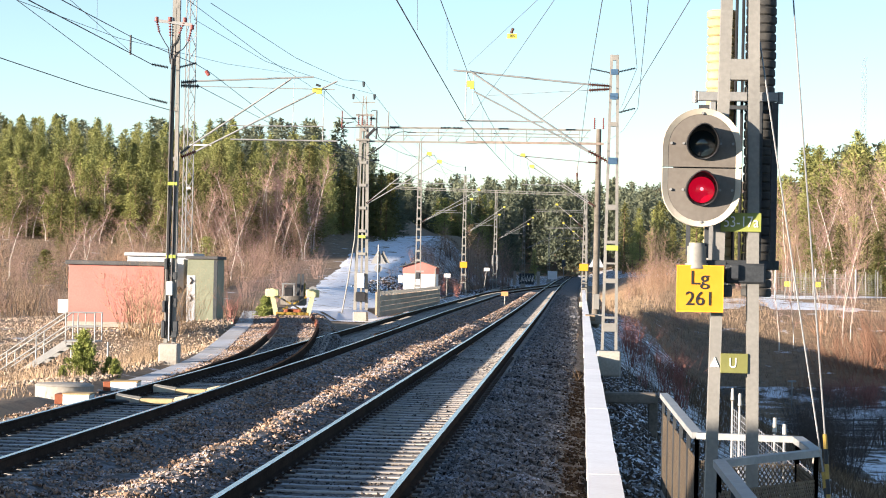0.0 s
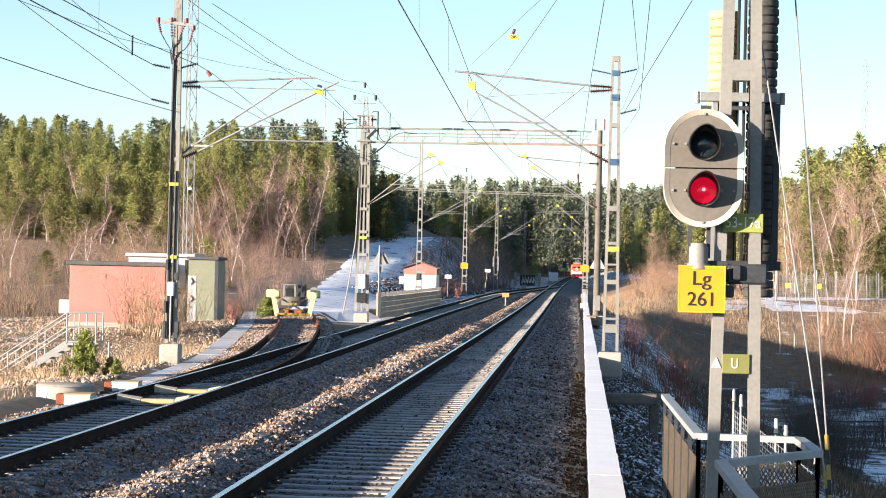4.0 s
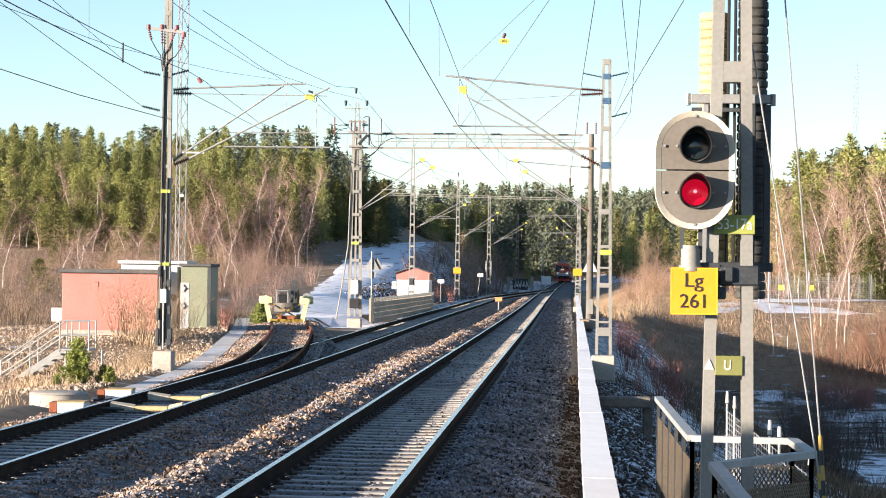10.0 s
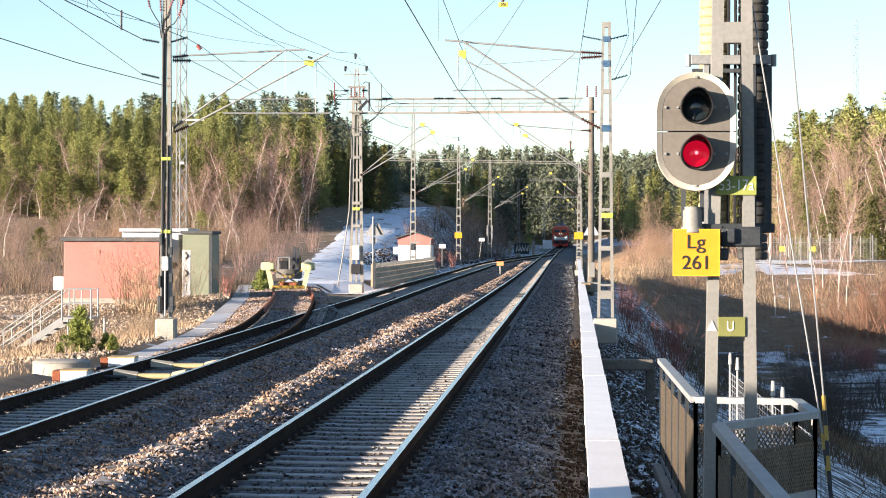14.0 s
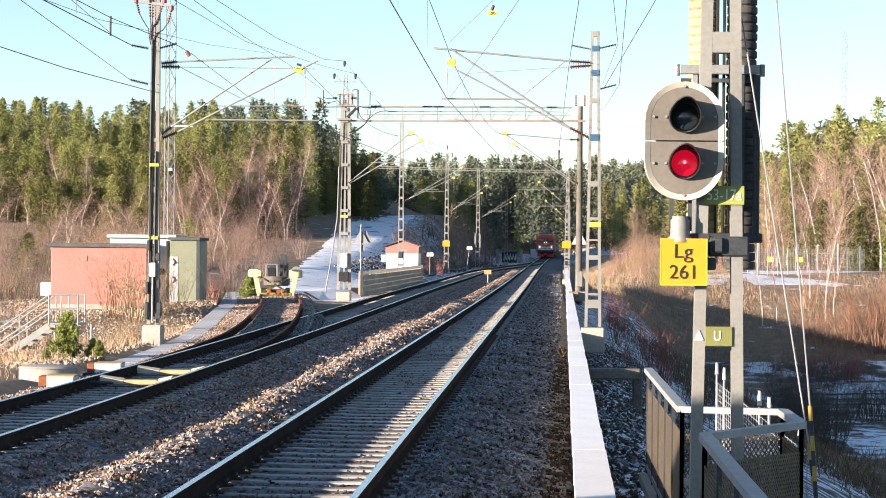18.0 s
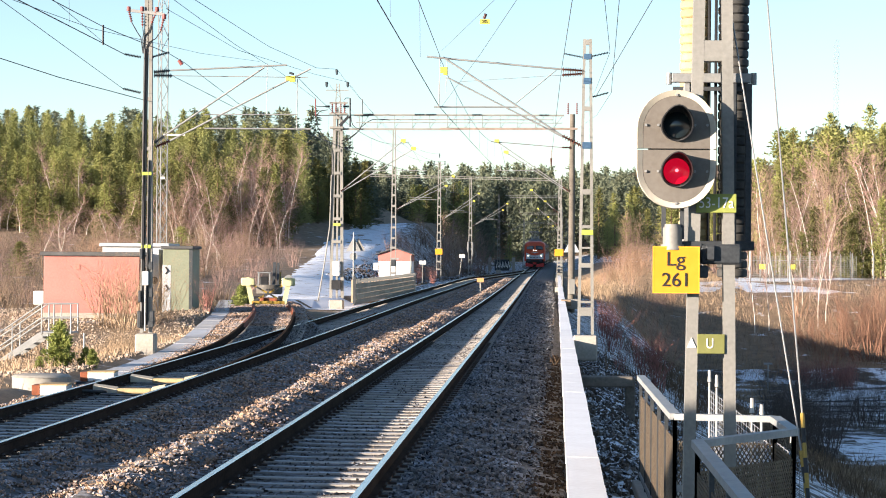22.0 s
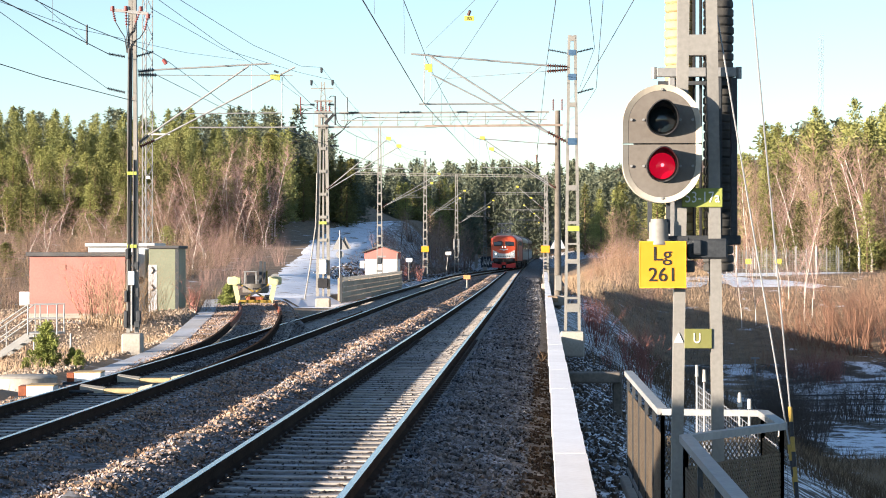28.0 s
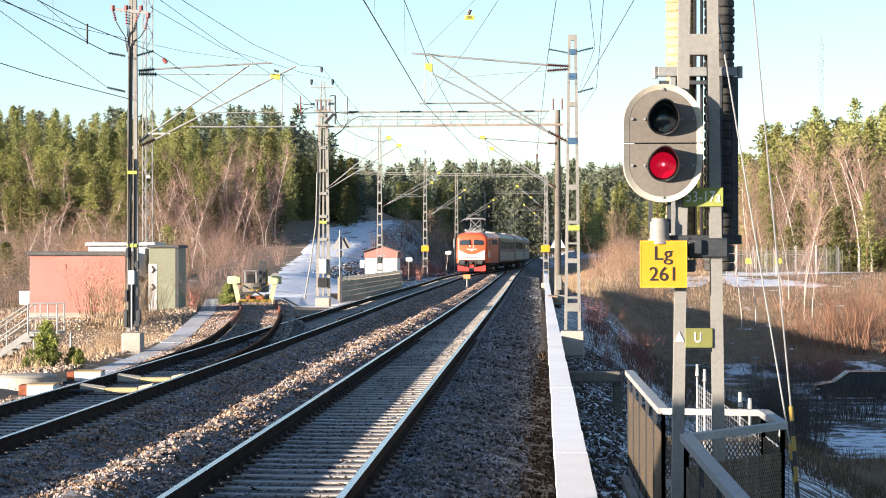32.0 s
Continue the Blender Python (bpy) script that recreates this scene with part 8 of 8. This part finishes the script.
# bushes on the banks
for x, y, k in ((19.4, 166.5, 0.62), (20.9, 164.8, 0.86), (22.9, 163.2, 0.98), (25.2, 162.4, 1.0), (23.6, 168.5, 0.9)):
    place(SHRUBS[6], x, y, k)
scatter([SHRUBS[0], SHRUBS[0], SHRUBS[3], SHRUBS[2]], 50, (0.024, 0.058), (172, 225), s=(0.4, 0.9), keep=lambda x, y: 3.0 < x < 11)
scatter([SHRUBS[2], GREYS[1]], 24, (0.030, 0.075), (205, 250), (0.006, 0.022), keep=lambda x, y: x > 6)
scatter([SHRUBS[1]], 16, (0.024, 0.052), (62, 120), s=(0.6, 1.0), keep=lambda x, y: x > 2.0)
scatter([SHRUBS[3], SHRUBS[0]], 14, (0.10, 0.17), (158, 178), s=(0.7, 1.2))
scatter([SHRUBS[4]], 46, (0.096, 0.16), (98, 123), s=(0.45, 0.85), keep=lambda x, y: x > 9.5 and not (x > 0.128 * y and 92 < y < 115))
scatter([SHRUBS[4]], 9, (0.106, 0.125), (141, 150), s=(0.4, 0.7))
scatter([SHRUBS[4]], 7, (0.10, 0.128), (84, 96), s=(0.4, 0.7))
scatter([SHRUBS[1]], 26, (0.106, 0.132), (151, 158), s=(0.75, 1.15))
scatter(BIRCHES, 9, (0.088, 0.122), (170, 182), s=(0.5, 0.72))
scatter(SPRUCES + PINES[:3], 46, (-0.26, -0.150), (200, 232), (-0.010, 0.016), keep=left_of_road)
scatter(BIRCHES + GREYS, 18, (-0.26, -0.115), (205, 234), (-0.010, 0.014), keep=left_of_road)
scatter(BIRCHES[:2] + GREYS, 40, (-0.26, -0.122), (140, 205), (0.002, 0.022), keep=left_of_road)
scatter(SPRUCES[1:], 9, (-0.25, -0.13), (150, 200), (-0.006, 0.010), keep=left_of_road)
scatter([SHRUBS[2]], 16, (-0.17, -0.085), (232, 250), s=(0.7, 1.4), keep=left_of_road)
thicket("brown leafless thicket before the forest", SHRUBS[2], 66, (-0.26, -0.115), (104, 236), (0.4, 0.9), left_of_road)
thicket("tan leafless brushwood before the forest", SHRUBS[0], 40, (-0.26, -0.115), (104, 232), (0.5, 1.0), left_of_road)
thicket("brown brushwood along the snowy road", SHRUBS[2], 34, (-0.150, -0.098), (128, 240), (0.45, 0.85), lambda x, y: x < -17.0 - 0.065 * (y - 135))
thicket("orange-brown brushwood near the huts", SHRUBS[3], 16, (-0.20, -0.140), (104, 200), (0.4, 0.8), left_of_road)
for x, y, k in ((-11.3, 60, 0.30), (-11.05, 60.8, 0.36), (-11.5, 61.5, 0.34), (-10.9, 61.2, 0.28), (-15.2, 81, 1.1), (-14.5, 80, 1.0), (-14.0, 81.5, 0.85), (-14.8, 82, 0.9), (-15.7, 82, 0.8), (-13.7, 83, 0.7)):
    place(SHRUBS[5], x, y, k)
place(SHRUBS[2], -13.0, 92, 0.55)
place(SHRUBS[0], -12.6, 90, 0.6)
place(SHRUBS[1], -13.4, 91, 0.8)
place(SHRUBS[1], -12.9, 88, 0.7)
place(SHRUBS[1], -12.2, 168, 0.9)
for x, y in ((-11.2, 205), (-12.8, 200), (-9.7, 199), (-14.5, 208)):
    place(SHRUBS[1], x, y, 1.0)
for k, p in enumerate(PINES + SPRUCES + BIRCHES + GREYS):
    x, y = -58 - 3.0 * k, 285 + 7 * (k % 4)
    p.matrix_basis = Matrix.Translation((x, y, ground_z(x, y) - 0.2)) @ Matrix.Scale(0.6, 4)
for k, p in enumerate(SHRUBS):
    p.matrix_basis = Matrix.Translation((-32 - k * 3, 126, ground_z(-32 - k * 3, 126) - 0.1))
# small pines
little = conifer(90, 1.22, 0.42, 0.02, "pine", "small bright green pine by the stairs", "young pines", 26, (0.045, 0.095))
little.matrix_basis = pose(-10.98, 52, ground_z(-10.98, 52) - 0.05) @ Matrix.Diagonal((0.76, 0.76, 0.86, 1))
for x, y, k in ((-10.45, 52.3, 0.34), (-10.22, 51.9, 0.30), (-11.35, 51.6, 0.28), (-13.4, 101, 0.8), (-12.9, 103, 0.6), (-13.7, 104, 1.1)):
    place(little, x, y, k, sink=0.05)
for c in little.children:
    if c.name.startswith("crown"):
        c.data.materials[0] = M_YOUNG
for p, x, y, top in ((PINES[3], -14.6, 330, 12.0), (PINES[1], -10.9, 336, 11.0), (BIRCHES[0], -13.4, 322, 8.2), (BIRCHES[2], -10.6, 326, 8.0)):
    place(p, x, y, (top - ground_z(x, y)) / HEIGHT[p])
lone = place(PINES[2], -6.66, 420, (6.8 - ground_z(-6.66, 420)) / 10)
tagged(lone, "lone bright green pine beside the junction", "tree")


# ---- dry grass ----
def grass(name, label, n, xs, ys, h, zfun, material, seed, keep=None, lean=0.35):
    g = np.random.default_rng(seed)
    x, y = g.uniform(*xs, n), g.uniform(*ys, n)
    if keep:
        ok = np.array([keep(a, b) for a, b in zip(x, y)])
        x, y = x[ok], y[ok]
    n = len(x)
    z = np.array([zfun(a, b) for a, b in zip(x, y)]) - 0.03
    base = np.stack([x, y, z], -1)
    L = g.uniform(*h, n)
    a = g.uniform(0, 6.28, n)
    side = np.stack([np.cos(a), np.sin(a), np.zeros(n)], -1) * (0.008 + 0.012 * L)[:, None]
    tip = np.stack([g.normal(0, lean, n) * L, g.normal(0, lean, n) * L, L], -1)
    v = np.stack([base - side, base + side, base + tip], 1).reshape(-1, 3)
    ob = new(name, quads(name, v, np.arange(n * 3).reshape(-1, 3), material))
    return tagged(ob, label, "grass", kind="stuff")


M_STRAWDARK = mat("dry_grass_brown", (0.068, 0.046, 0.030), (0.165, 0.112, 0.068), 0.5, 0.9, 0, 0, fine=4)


def beside_siding(x, y):
    return x < min(-9.4, siding_x(min(y, 106)) - 2.6) and noise.noise((x * 0.35, y * 0.2, 2)) > -0.35


grass("dry_grass", "pale dry grass along the embankment top", 24000, (-22, -9.2), (36, 112), (0.05, 0.20), ground_z, M_STRAW, 1, beside_siding)
grass("dry_grass", "tall straw-coloured grass on the embankment slope", 4200, (-17, -10), (50, 72), (0.12, 0.36), ground_z, M_STRAW, 2, beside_siding)
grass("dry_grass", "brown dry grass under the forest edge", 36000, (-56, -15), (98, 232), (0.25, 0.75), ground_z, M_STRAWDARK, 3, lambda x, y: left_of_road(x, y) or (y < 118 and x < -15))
grass("dry_grass", "tawny grass covering the cutting bank", 30000, (2.6, 16), (135, 225), (0.15, 0.5), ground_z, M_STRAW, 4, lambda x, y: x > 2.6 + max(0, (150 - y)) * 0.12)
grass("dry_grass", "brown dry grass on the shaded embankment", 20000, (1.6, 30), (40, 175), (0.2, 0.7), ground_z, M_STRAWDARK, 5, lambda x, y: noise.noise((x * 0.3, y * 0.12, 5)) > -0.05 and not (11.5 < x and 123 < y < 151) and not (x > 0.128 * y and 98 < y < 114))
grass("dry_grass", "pale matted grass below the walkway", 9000, (8, 15), (80, 98), (0.15, 0.45), ground_z, M_STRAW, 10)
grass("dry_grass", "tawny grass on the bank below the yard", 17000, (10, 40), (160, 197), (0.15, 0.45), ground_z, M_STRAW, 6, lambda x, y: y < 181 or x > 19.5 + 0.3 * (y - 181))
grass("dry_grass", "thin dead grass along the edge wall", 1500, (-0.25, 0.3), (30, 250), (0.08, 0.3), lambda x, y: rail_z(y) - 0.3, M_STRAWDARK, 7, lambda x, y: wall_x(y) - 0.25 < x < wall_x(y) - 0.02 and noise.noise((0, y * 0.12, 3)) > 0.15)
grass("dry_grass", "dark dead grass on the bank left of the line", 9000, (-17, -8.5), (172, 330), (0.2, 0.6), ground_z, M_STRAWDARK, 8, lambda x, y: x < left_x(y) - 4.2 and x > -17 - 0.05 * (y - 120) + 4.6 and noise.noise((x * 0.3, y * 0.1, 9)) > -0.1)
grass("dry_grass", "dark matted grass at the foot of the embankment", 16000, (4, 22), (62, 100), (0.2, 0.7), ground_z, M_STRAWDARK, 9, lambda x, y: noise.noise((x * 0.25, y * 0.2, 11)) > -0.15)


# ---- motion ----
TRAIN_T = [0, 3, 6, 9, 12, 14, 17, 19, 21, 23, 25, 27.5, 30, 32]
TRAIN_Y = [770, 645, 555, 490, 455, 437, 408, 380, 355, 332, 310, 282, 250, 227]


def on_track(y):
    return Vector((left_x(y), y, left_z(y)))


def motions():
    times = [i * 0.5 for i in range(65)]
    for car, back, half in CARS:
        rows = []
        for t in times:
            y = float(np.interp(t, FRONT_T, FRONT_Y)) + back
            a, b = on_track(y - half), on_track(y + half)
            rows.append((t, pose(*((a + b) / 2)) @ Matrix.Rotation(math.atan2(-(b.x - a.x), b.y - a.y), 4, "Z")))
        walk(car, rows)
    for car, y, t0, x0, v, wait in TRAFFIC:
        rows = []
        for t in times:
            x = min(220.0, max(wait, x0 + v * (t - t0)))
            z = ground_z(max(x + (2.2 if v > 0 else -2.2), 13.5), y) + 0.045
            rows.append((t, pose(x, y, z, 0, 0, 0 if v > 0 else 180)))
        walk(car, rows)


_c = np.polyfit(TRAIN_T, TRAIN_Y, 4)
FRONT_T = [i * 0.5 for i in range(65)]
FRONT_Y = [float(np.polyval(_c, t)) for t in FRONT_T]
motions()
